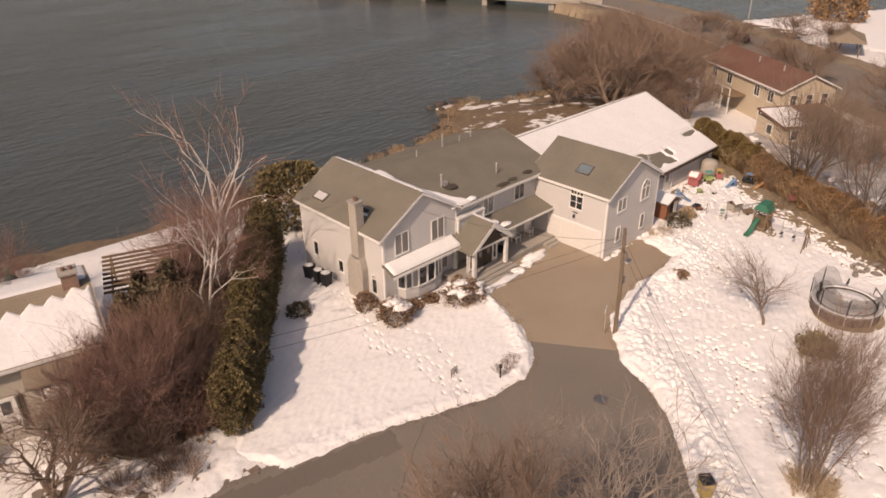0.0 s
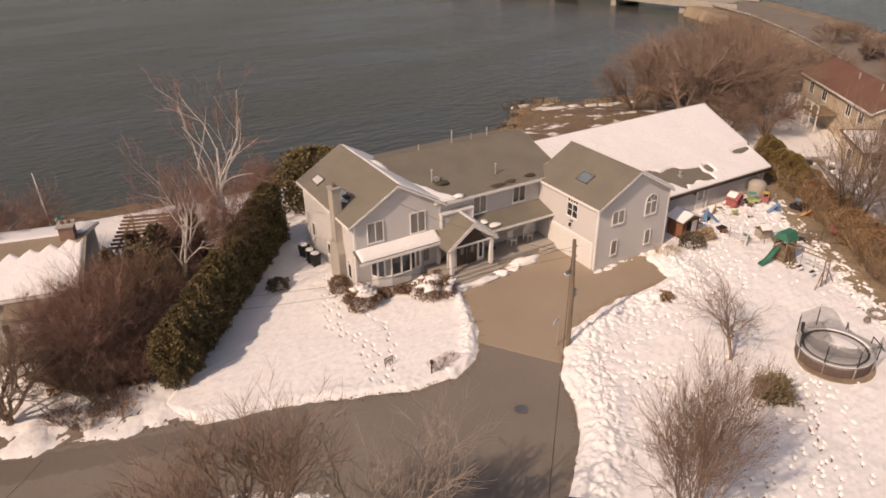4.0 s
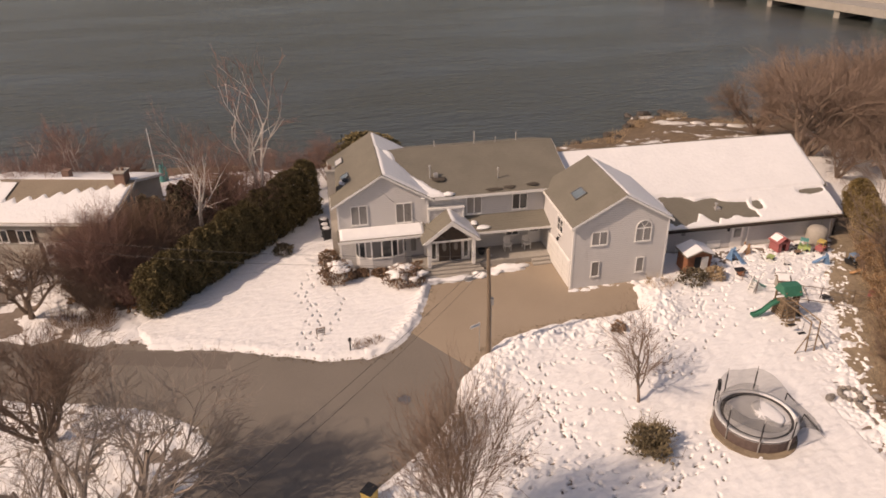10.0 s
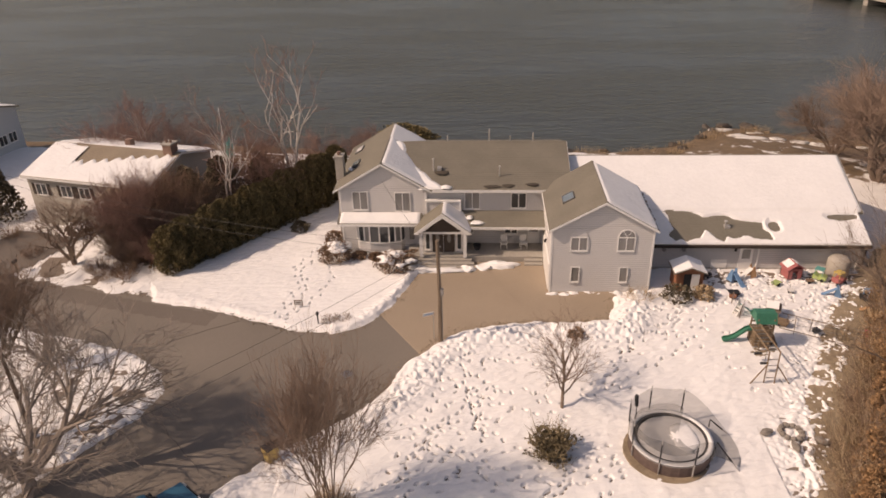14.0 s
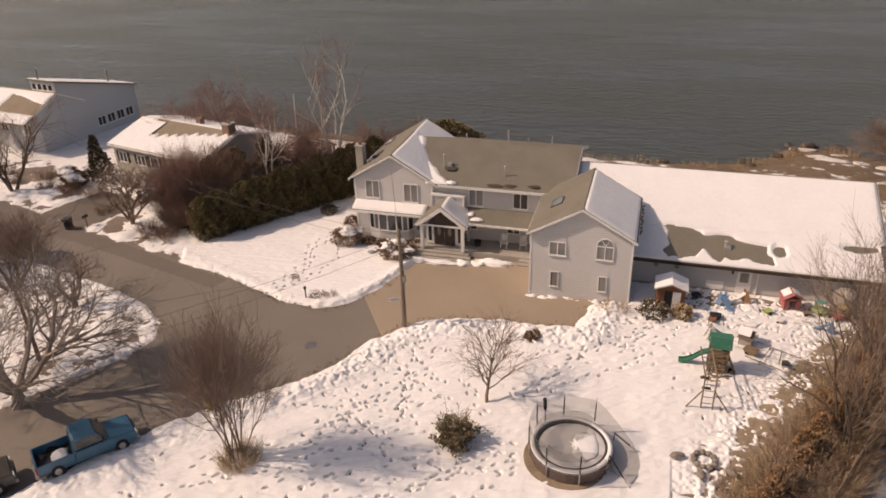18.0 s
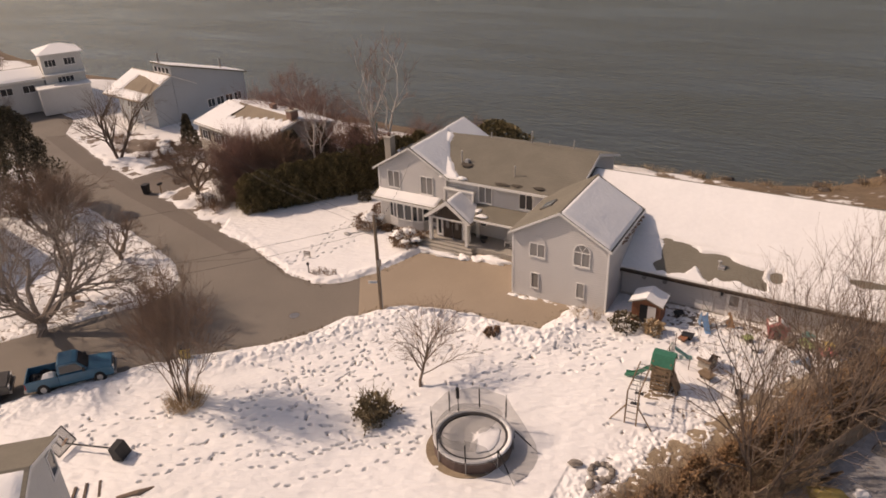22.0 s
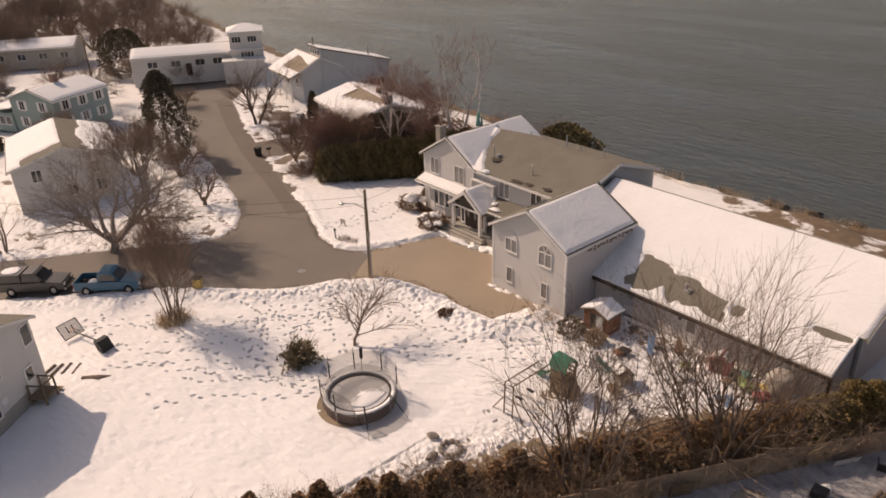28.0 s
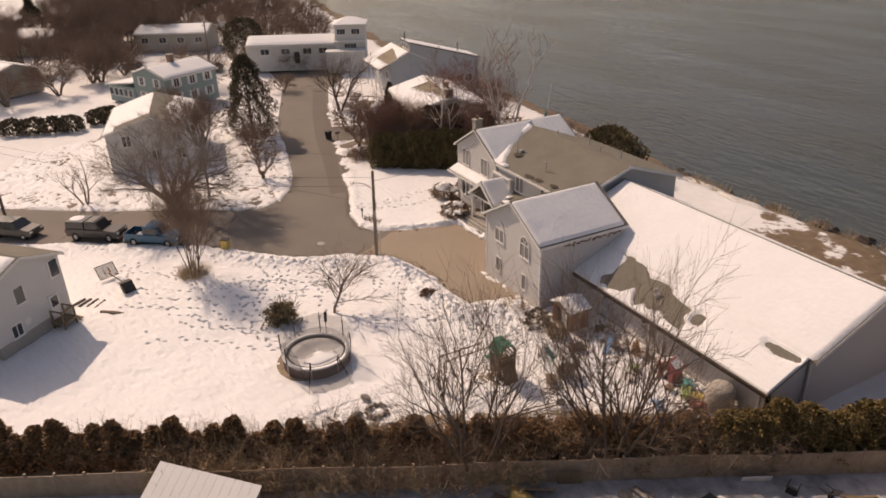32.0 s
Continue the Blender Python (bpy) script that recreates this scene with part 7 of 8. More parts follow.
sign_post(38.4, 21.9)
ys = thing("yard_sign", "small dark sign board in the snowy front lawn", "sign", (28.1, 25.8, gz(28.1, 25.8) + 0.15), 8)
part("board", Build().box(-0.32, 0.32, -0.02, 0.02, 0.2, 0.62), WOOD, ys)
part("plate", Build().box(-0.26, 0.26, -0.03, -0.02, 0.26, 0.56), WHITEP, ys)
part("lettering", Build().box(-0.2, 0.2, -0.036, -0.03, 0.36, 0.46), BARK, ys)
for s in (-0.26, 0.26):
    part("stake", Build().box(s - 0.02, s + 0.02, -0.02, 0.02, -0.2, 0.3), WOOD, ys)
lp = thing("lawn_lamp", "short dark lamp post in the lawn's corner", "lamp", (30.0, 23.7, gz(30, 23.7) + 0.15))
part("post", Build().tube([(0, 0, -0.2), (0, 0, 0.75)], 0.05, 8), BLACK, lp)
part("lantern", Build().lathe((0, 0, 0.75), [(0.06, 0), (0.11, 0.05), (0.11, 0.22), (0.03, 0.32)], 8), BLACK, lp)
mh = thing("manhole_cover", "round cast-iron manhole cover in the street", "manhole", (32.95, 18.35, gz(32.95, 18.35) + 0.02))
part("frame", Build().lathe((0, 0, 0), [(0.47, -0.02), (0.47, 0.012), (0.40, 0.014), (0.40, -0.02)], 24), ROAD_DARK, mh)
part("cover", Build().lathe((0, 0, 0), [(0.39, -0.02), (0.39, 0.012), (0.3, 0.016), (0.1, 0.012)], 24), METAL, mh)
mb = thing("mailbox", "dark mailbox on a wooden post by the kerb", "mailbox", (3.0, 31.4, gz(3, 31.4)))
part("post", Build().box(-0.05, 0.05, -0.05, 0.05, -0.2, 1.0), WOOD, mb)
part("box", Build().prism([(-0.11, -0.28, 1.0), (0.11, -0.28, 1.0), (0.11, -0.28, 1.16), (0.06, -0.28, 1.24), (-0.06, -0.28, 1.24), (-0.11, -0.28, 1.16)], (0, 0.56, 0)), BLACK, mb)


def wheelie_bin(x, y, m, turn, lid_m, label, open_lid=False):
    t = thing("wheelie_bin", label, "bin", (x, y, gz(x, y) + 0.03), turn, "wheelie bins")
    part("body", Build().add([(-0.25, -0.28, 0.05), (0.25, -0.28, 0.05), (0.25, 0.28, 0.05), (-0.25, 0.28, 0.05), (-0.31, -0.36, 1.05), (0.31, -0.36, 1.05), (0.31, 0.36, 1.05), (-0.31, 0.36, 1.05)],
                             [(3, 2, 1, 0), (0, 1, 5, 4), (1, 2, 6, 5), (2, 3, 7, 6), (3, 0, 4, 7), (4, 5, 6, 7)]), m, t)
    part("lid", Build().box(-0.33, 0.33, -0.4, 0.36, 1.055, 1.12) if not open_lid else Build().box(-0.33, 0.33, 0.38, 0.44, 0.55, 1.15), lid_m, t)
    for s in (-0.27, 0.27):
        part("wheel", Build().lathe((0, 0, -0.03), [(0.1, 0), (0.1, 0.06)], 12), RUBBER, t).matrix_basis = pose(s, 0.3, 0.1, 0, 90, 0)


wheelie_bin(30.2, 10.4, YELLOWP, 140, BLACK, "yellow wheelie bin with a black lid standing in the street")
wheelie_bin(1.6, 30.6, BLACK, 20, BLACK, "black wheelie bin at the kerb")
for k, (x, y) in enumerate(((28.9, 41.0), (29.0, 40.2), (28.8, 42.1))):
    wheelie_bin(x, y, BLACK, 90 + 10 * k, BLACK, "dark bin beside the house wall with snow on its lid")
    solid("snow_cushion", Build().blob((x, y, gz(x, y) + 1.2), (0.33, 0.34, 0.1), k, 0.3), SNOW, "cushion of snow on a bin lid", "snow", "snow on bins", smooth=True)


# ==== vehicles ====
PAINT_BLUE = mat("blue_car_paint", (0.028, 0.125, 0.205), 0.3, 0.1, 3.0, 0.5, 0.0, spec=0.6)
PAINT_DARK = mat("dark_car_paint", (0.06, 0.055, 0.05), 0.3, 0.1, 3.0, 0.5, 0.0, spec=0.6)
PAINT_GREY = mat("grey_car_paint", (0.15, 0.145, 0.14), 0.3, 0.1, 3.0, 0.5, 0.0, spec=0.6)
LIGHT_RED = mat("tail_lens", (0.35, 0.02, 0.02), 0.3, 0.1, 3.0, 0.5, 0.0)
LIGHT_CLEAR = mat("head_lens", (0.6, 0.6, 0.58), 0.2, 0.1, 3.0, 0.5, 0.0)


def wheels(t, xs, half, r):
    for x in xs:
        for s in (-1, 1):
            w = part("wheel", Build().lathe((0, 0, -0.12), [(r * 0.7, 0), (r, 0.03), (r, 0.21), (r * 0.7, 0.24)], 18), RUBBER, t)
            w.matrix_basis = pose(x, s * (half - 0.1), r, 90, 0, 0)
            part("rim", Build().lathe((0, 0, -0.13), [(r * 0.3, 0), (r * 0.62, 0.02), (r * 0.62, 0.24), (r * 0.3, 0.26)], 12), GALV, w)


def body_shell(profile, half, taper=0.0):
    """A shell from a side outline of (x, z), as wide as 2 * half; points above the waist lean in by taper."""
    b = Build()
    zs = [p[1] for p in profile]
    waist = 1.05
    L = [(x, -(half - (taper if z > waist else 0)), z) for x, z in profile]
    R = [(x, (half - (taper if z > waist else 0)), z) for x, z in profile]
    n = len(profile)
    b.add(L + R, [tuple(range(n))[::-1], tuple(range(n, 2 * n))] + [(i, (i + 1) % n, (i + 1) % n + n, i + n) for i in range(n)])
    return b


def pickup(x, y, turn, paint, label, cap=False, load=False, snow=False):
    t = thing("pickup_truck", label, "truck", (x, y, gz(x, y) + 0.03), turn, "parked vehicles")
    h = 0.95
    part("body", body_shell([(-2.7, 0.45), (2.65, 0.42), (2.7, 0.75), (2.6, 0.98), (1.2, 1.08), (-0.7, 1.08), (-0.75, 0.62), (-2.62, 0.62), (-2.7, 0.62)], h), paint, t, bevel=0.04)
    for s in (-1, 1):
        part("bed_side", Build().box(-2.72, -0.72, s * h - (0.08 if s > 0 else 0), s * h + (0.08 if s < 0 else 0), 0.5, 1.1), paint, t, bevel=0.02)
    part("tailgate", Build().box(-2.76, -2.68, -h + 0.05, h - 0.05, 0.52, 1.08), paint, t)
    part("bed_liner", Build().box(-2.66, -0.8, -h + 0.08, h - 0.08, 0.62, 0.66), BLACK, t)
    part("cab", body_shell([(-0.75, 1.06), (1.2, 1.06), (0.55, 1.68), (0.3, 1.75), (-0.55, 1.75), (-0.68, 1.68)], h, 0.14), paint, t, bevel=0.04)
    part("windscreen", Build().prism([(1.14, -0.72, 1.12), (1.14, 0.72, 1.12), (0.62, 0.68, 1.62), (0.62, -0.68, 1.62)], (0.025, 0, 0.02)), GLASS, t)
    part("rear_window", Build().box(-0.735, -0.705, -0.66, 0.66, 1.18, 1.58), GLASS, t)
    for s in (-1, 1):
        part("side_window", Build().prism([(-0.55, s * 0.80, 1.12), (0.95, s * 0.80, 1.12), (0.5, s * 0.80, 1.6), (-0.52, s * 0.80, 1.6)], (0, s * 0.03, 0)), GLASS, t)
        part("headlight", Build().box(2.6, 2.72, s * 0.72 - 0.16, s * 0.72 + 0.16, 0.72, 0.9), LIGHT_CLEAR, t)
        part("tail_light", Build().box(-2.78, -2.7, s * 0.88 - 0.07, s * 0.88 + 0.05, 0.7, 1.0), LIGHT_RED, t)
        part("mirror", Build().box(0.85, 1.0, s * 1.0 - 0.08, s * 1.0 + 0.08, 1.12, 1.3), BLACK, t)
    part("front_bumper", Build().box(2.62, 2.82, -0.92, 0.92, 0.4, 0.6), METAL, t)
    part("rear_bumper", Build().box(-2.9, -2.7, -0.9, 0.9, 0.42, 0.58), METAL, t)
    part("grille", Build().box(2.66, 2.73, -0.52, 0.52, 0.66, 0.9), BLACK, t)
    part("number_plate", Build().box(-2.915, -2.9, -0.16, 0.16, 0.44, 0.56), WHITEP, t)
    wheels(t, (-1.75, 1.75), h, 0.42)
    t.scale = (0.95, 0.98, 1.14)
    if cap:
        part("bed_cap", body_shell([(-2.7, 1.08), (-0.78, 1.08), (-0.78, 1.72), (-2.6, 1.72)], h, 0.1), paint, t, "hard cap over the truck bed")
    m = pose(x, y, gz(x, y) + 0.03, 0, 0, turn)
    if load:
        solid("snow_load", Build().blob((-1.35, -0.1, 0.78), (0.5, 0.62, 0.3), 5, 0.4), SNOW, "heap of snow in the open truck bed", "snow", m=m, smooth=True)
        solid("tarpaulin", Build().blob((-2.25, 0.35, 0.75), (0.3, 0.35, 0.18), 6, 0.5), BLACK, "crumpled dark tarpaulin in the truck bed", "tarpaulin", m=m)
    if snow:
        solid("truck_snow", Build().blob((-1.7, 0, 1.97), (0.8, 0.7, 0.07), 5, 0.2), SNOW, "snow lying on the roof of a truck", "snow", m=m, smooth=True)


pickup(25.55, 5.15, 52, PAINT_BLUE, "blue pickup truck parked at the snowy kerb", load=True)
pickup(21.3, 0.6, 53, PAINT_DARK, "dark pickup truck with a hard bed cap", cap=True, snow=True)


def suv(x, y, turn, paint, label):
    t = thing("car", label, "car", (x, y, gz(x, y) + 0.03), turn, "parked vehicles")
    part("body", body_shell([(-2.3, 0.4), (2.3, 0.38), (2.36, 0.7), (2.2, 0.95), (1.1, 1.05), (-2.3, 1.05), (-2.38, 0.7)], 0.92), paint, t, bevel=0.05)
    part("cabin", body_shell([(-2.25, 1.04), (1.15, 1.04), (0.5, 1.62), (-2.0, 1.68)], 0.92, 0.16), GLASS, t)
    part("roof", Build().box(-2.0, 0.5, -0.74, 0.74, 1.62, 1.72), paint, t, bevel=0.04)
    for s in (-1, 1):
        for px in (-2.1, -0.6, 0.6):
            part("pillar", Build().bar((px + 0.1, s * 0.9, 1.04), (px + 0.05, s * 0.76, 1.65), 0.08), paint, t)
        part("headlight", Build().box(2.2, 2.34, s * 0.7 - 0.16, s * 0.7 + 0.16, 0.72, 0.86), LIGHT_CLEAR, t)
        part("tail_light", Build().box(-2.4, -2.3, s * 0.8 - 0.1, s * 0.8 + 0.06, 0.75, 1.0), LIGHT_RED, t)
    wheels(t, (-1.4, 1.45), 0.92, 0.34)


suv(16.2, -6.2, 50, PAINT_DARK, "dark estate car parked along the street")
suv(-64.0, 14.5, 60, PAINT_GREY, "grey car in a snowy far driveway")
suv(-55.0, 28.0, 150, PAINT_DARK, "dark car on the far street")
suv(131.0, 57.0, 57, PAINT_DARK, "dark car on the main road")
suv(149.0, 86.0, 62, PAINT_GREY, "grey car on the main road")

# ==== trampoline ====
TX, TY = 51.8, 11.45
TZ = gz(TX, TY)
tr = thing("trampoline", "large round trampoline with a sagging safety net", "trampoline", (TX, TY, TZ))
TR, TH = 2.15, 0.9
NETM = mat("net_mesh", (0.10, 0.095, 0.09), 0.9, 0.2, 5, 0.8, 0.0)
nb_ = NETM.node_tree
tp, mx = nb_.nodes.new("ShaderNodeBsdfTransparent"), nb_.nodes.new("ShaderNodeMixShader")
mx.inputs[0].default_value = 0.33
nb_.links.new(tp.outputs[0], mx.inputs[1])
nb_.links.new(nb_.nodes["Principled BSDF"].outputs[0], mx.inputs[2])
nb_.links.new(mx.outputs[0], nb_.nodes["Material Output"].inputs["Surface"])
TSKIRT = mat("dark_skirt", (0.14, 0.10, 0.088), 0.8, 0.3, 5, 0.8, 0.0)
TPAD = mat("pad_vinyl", (0.075, 0.07, 0.07), 0.5, 0.3, 5, 0.8, 0.0)


def ring(r0, r1, z0, z1, n=32):
    b = Build()
    vs = []
    for k in range(n):
        a = 2 * math.pi * k / n
        vs += [(r * math.cos(a), r * math.sin(a), z) for r, z in ((r0, z0), (r1, z0), (r1, z1), (r0, z1))]
    fs = []
    for k in range(n):
        i, j = 4 * k, 4 * ((k + 1) % n)
        fs += [(i + q, i + (q + 1) % 4, j + (q + 1) % 4, j + q) for q in range(4)]
    return b.add(vs, fs)


part("frame", ring(TR - 0.03, TR + 0.03, TH - 0.05, TH + 0.01), GALV, tr)
part("safety_pad", ring(TR - 0.36, TR + 0.06, TH + 0.012, TH + 0.06), TPAD, tr, "dark vinyl safety pad")
part("mat", Build().lathe((0, 0, TH - 0.06), [(TR - 0.34, 0), (TR - 0.34, 0.03), (0.1, 0.0)], 32), BLACK, tr, "black jumping mat")
part("skirt", ring(TR + 0.0, TR + 0.02, 0.05, TH - 0.06), TSKIRT, tr, "dark maroon skirt round the frame")
for k in range(8):
    a = 2 * math.pi * (k + 0.4) / 8
    c, s = math.cos(a), math.sin(a)
    part("leg", Build().tube([((TR + 0.06) * c, (TR + 0.06) * s, 0.0), ((TR + 0.06) * c, (TR + 0.06) * s, TH)], 0.025, 6), GALV, tr)
    low = k in (0, 7)
    tip = (TR + 0.15) * (1.0 if not low else 1.6)
    hz = TH + 1.75 if not low else 0.15
    pl = part("net_pole", Build().tube([((TR + 0.1) * c, (TR + 0.1) * s, 0.3), ((TR + 0.14) * c, (TR + 0.14) * s, TH + 0.7), (tip * c, tip * s, hz)], 0.022, 6), GALV, tr)
    part("foam_sleeve", Build().tube([((TR + 0.13) * c, (TR + 0.13) * s, TH + 0.2), ((TR + 0.14) * c, (TR + 0.14) * s, TH + 0.7), ((TR + 0.14) * 0.35 * c + tip * 0.65 * c, (TR + 0.14) * 0.35 * s + tip * 0.65 * s, (TH + 0.7) * 0.35 + hz * 0.65)], 0.04, 6), BLACK, pl)
nv, nf = [], []
for k in range(33):
    a = 2 * math.pi * (k / 32)
    f = abs(((k / 32 * 8 - 0.4) % 1.0) - 0.5) * 2
    fall = max(0.0, 1 - abs((((a - math.radians(-4)) + math.pi) % (2 * math.pi)) - math.pi) / 0.75)
    fall = min(1.0, fall * 2.2)
    top = (TH + 1.62 - 0.25 * (1 - f)) * (1 - fall) + 0.2 * fall
    r1 = (TR + 0.12) * (1 - fall) + (TR + 1.5) * fall
    for t in range(5):
        q = t / 4
        r = (TR + 0.02) + (r1 - TR - 0.02) * q
        nv.append((r * math.cos(a), r * math.sin(a), TH + 0.05 + (top - TH) * q))
for k in range(32):
    for t in range(4):
        i = k * 5 + t
        nf.append((i, i + 5, i + 6, i + 1))
part("safety_net", Build().add(nv, nf), NETM, tr, "sagging black mesh net, collapsed on one side", True)
dv, df = [], []
for k in range(25):
    a = math.radians(58) + math.radians(244) * k / 24
    w = 1.0 if 0 < k < 24 else 0.96
    for t in range(5):
        r = (TR - 0.12) * w * (1 - t / 4) + 0.30 * t / 4 * (1 + 0.5 * math.sin(k * 1.3))
        dv.append((r * math.cos(a) + 0.28 * t / 4, r * math.sin(a), TH + 0.10 + 0.55 * (1 - t / 4) ** 2 + 0.05 * math.sin(k * 0.9 + t)))
for k in range(24):
    for t in range(4):
        i = k * 5 + t
        df.append((i, i + 5, i + 6, i + 1))
part("net_drape", Build().add(dv, df), NETM, tr, "slack net lying over the jumping mat", True)
# snow on the mat, its grey colour standing in for the net's shade
solid("shaded_mat_snow", Build().lathe((0, 0, TH - 0.03), [(1.86, 0.0), (1.82, 0.02), (1.0, 0.03), (0.3, 0.03)], 32), NET_SHADE_SNOW, "thin snow over the trampoline mat, greyed for the net's shade", "snow", m=pose(TX + 0.12, TY - 0.08, TZ), smooth=True)
solid("trampoline_snow", Build().blob((0.75, 0.1, TH + 0.0), (0.72, 1.1, 0.09), 12, 0.25, 8, 18), SNOW, "bright patch of snow left on the trampoline mat", "snow", m=pose(TX, TY, TZ), smooth=True)
rg = new("rim_snow", ring(TR - 0.22, TR + 0.05, TH + 0.06, TH + 0.1).mesh("rim_snow", SNOW, True))
rg.matrix_basis = pose(TX, TY, TZ)
tagged(rg, "ring of snow on the trampoline's padded rim", "snow", "", "stuff")
# brown ring on the ground, shifted to the south-west
solid("brown_ring", ring(TR - 0.5, TR + 0.12, 0.0, 0.2), EARTH, "low brown ring on the ground under the trampoline", "ground", kind="stuff", m=pose(TX - 0.22, TY - 0.3, TZ))

# ==== swing set and play tower ====
PX, PY2 = 59.6, 20.9
pt = thing("play_tower", "wooden play tower with a green canopy and slide", "playset", (PX, PY2, gz(PX, PY2)), 0)
pt.scale = (0.68, 0.68, 0.92)
for x in (-0.75, 0.75):
    for y in (-0.75, 0.75):
        part("post", Build().box(x - 0.06, x + 0.06, y - 0.06, y + 0.06, -0.1, 2.5), WOOD, pt)
part("platform", Build().box(-0.85, 0.85, -0.85, 0.85, 1.25, 1.35), WOOD, pt)
for z in (1.65, 1.95):
    for a, b in (((-0.8, -0.8), (0.8, -0.8)), ((0.8, -0.8), (0.8, 0.8)), ((0.8, 0.8), (-0.8, 0.8))):
        part("rail", Build().bar((*a, z), (*b, z), 0.05, 0.12), WOOD, pt)
for k in range(6):
    part("baluster", Build().box(-0.6 + 0.24 * k - 0.03, -0.6 + 0.24 * k + 0.03, -0.83, -0.78, 1.35, 2.0), WOOD, pt)
for k in range(4):
    part("baluster", Build().box(0.78, 0.83, -0.5 + 0.3 * k, -0.42 + 0.3 * k, 1.35, 2.0), WOOD, pt)
can = part("canopy", Build().prism([(-0.95, -0.95, 2.2), (-0.95, -0.45, 2.85), (-0.95, 0.45, 2.85), (-0.95, 0.95, 2.2), (-0.95, 0.85, 2.2), (-0.95, 0.4, 2.78), (-0.95, -0.4, 2.78), (-0.95, -0.85, 2.2)], (1.9, 0, 0)), GREENP, pt, "green fabric canopy")
part("canopy_end", Build().prism([(-0.9, -0.85, 2.2), (-0.9, -0.4, 2.78), (-0.9, 0.4, 2.78), (-0.9, 0.85, 2.2)], (0.03, 0, 0)), GREENP, can)
sp = [(-0.8, 0.15, 1.35), (-1.4, 0.2, 1.15), (-2.2, 0.25, 0.55), (-2.8, 0.3, 0.3), (-3.3, 0.32, 0.25)]
sld = part("slide", Build(), GREENP, pt, "wavy green plastic slide")
for a, b in zip(sp, sp[1:]):
    a, b = Vector(a), Vector(b)
    part("chute", Build().prism([a + Vector((0, -0.27, 0)), a + Vector((0, 0.27, 0)), b + Vector((0, 0.27, 0)), b + Vector((0, -0.27, 0))], (0, 0, 0.05)), GREENP, sld)
    for s in (-0.29, 0.25):
        part("side", Build().prism([a + Vector((0, s, 0)), b + Vector((0, s, 0)), b + Vector((0, s, 0.2)), a + Vector((0, s, 0.2))], (0, 0.04, 0)), GREENP, sld)
for k in range(5):
    part("rung", Build().bar((-0.4, -1.35 + 0.13 * k, 0.22 + 0.24 * k), (0.4, -1.35 + 0.13 * k, 0.22 + 0.24 * k), 0.07), WOOD, pt)
for x in (-0.42, 0.42):
    part("ladder_side", Build().bar((x, -1.45, 0), (x, -0.8, 1.35), 0.08), WOOD, pt)
part("tyre_swing", ring(0.18, 0.34, 0, 0.18, 14), RUBBER, pt).matrix_basis = pose(1.3, -0.3, 0.1, 30, 0, 0)
part("climbing_panel", Build().prism([(0.85, -0.7, 1.3), (0.85, 0.7, 1.3), (1.6, 0.7, 0.0), (1.6, -0.7, 0.0)], (0.05, 0, 0.03)), WOOD, pt)
for k in range(5):
    z = 0.12 + 0.23 * k
    part("board", Build().box(-0.8, 0.8, -0.83, -0.79, z, z + 0.14), WOOD, pt)
    part("board", Build().box(0.79, 0.83, -0.78, 0.78, z, z + 0.14), WOOD, pt)
    part("board", Build().box(-0.83, -0.79, -0.78, 0.78, z, z + 0.14), WOOD, pt)
part("monkey_panel", Build().box(-0.8, 0.8, 0.8, 0.86, 0.0, 1.2), WOOD, pt)
sw = thing("swing_frame", "metal monkey-bar swing frame beside the play tower", "swing set", (PX - 0.95, PY2 - 0.8, gz(PX, PY2)), 3)
for x in (-0.22, 0.42):
    part("beam", Build().tube([(x, 0.0, 2.15), (x, -3.1, 2.25)], 0.045, 6), WOOD, sw)
    part("leg", Build().tube([(x, -3.1, 2.25), (x, -3.2, 0.0)], 0.045, 6), WOOD, sw)
for k in range(7):
    part("rung", Build().bar((-0.22, -0.3 - 0.42 * k, 2.2), (0.42, -0.3 - 0.42 * k, 2.2), 0.035), METAL, sw)
for k in range(4):
    part("rung", Build().bar((-0.22, -3.14, 0.4 + 0.45 * k), (0.42, -3.14, 0.4 + 0.45 * k), 0.035), METAL, sw)
for s in (-1, 1):
    part("brace", Build().tube([(0.1 + s * 0.32, -3.12, 1.3), (0.1 + s * 1.2, -3.25, 0.0)], 0.04, 6), WOOD, sw)
for y in (-1.2, -2.2):
    part("swing_rope", Build().tube([(0.1, y, 2.2), (0.1, y, 0.8)], 0.015, 4), BLACK, sw)
    part("swing_seat", Build().box(-0.15, 0.35, y - 0.1, y + 0.1, 0.75, 0.8), BLACK, sw)
# flat brown blobs on the ground under the play tower
for k in range(5):
    solid("brown_patch", Build().blob((PX - 0.9 + 0.35 * k, PY2 - 0.9 + 0.25 * math.sin(k * 2), gz(PX, PY2) + 0.14), (0.55, 0.45, 0.06), k, 0.5, 5, 10), EARTH, "low brown patch on the ground under the play tower", "ground", "bare patches", "stuff")

# ==== garden shed, toys and clutter ====
shd = thing("garden_shed", "small cedar garden shed with a snowy gable roof", "shed", (56.75, 28.3, gz(56.7, 28)), 0)
for k in range(12):
    part("board", Build().box(-0.98 + 0.163 * k, -0.98 + 0.163 * k + 0.155, -0.78, -0.75, 0.1, 1.6), REDWOOD, shd)
for s in (-0.98, 0.95):
    for k in range(9):
        part("board", Build().box(s, s + 0.03, -0.75 + 0.167 * k, -0.75 + 0.167 * k + 0.16, 0.1, 1.6), REDWOOD, shd)
part("back_panel", Build().box(-0.98, 0.98, 0.75, 0.78, 0.1, 1.6), REDWOOD, shd)
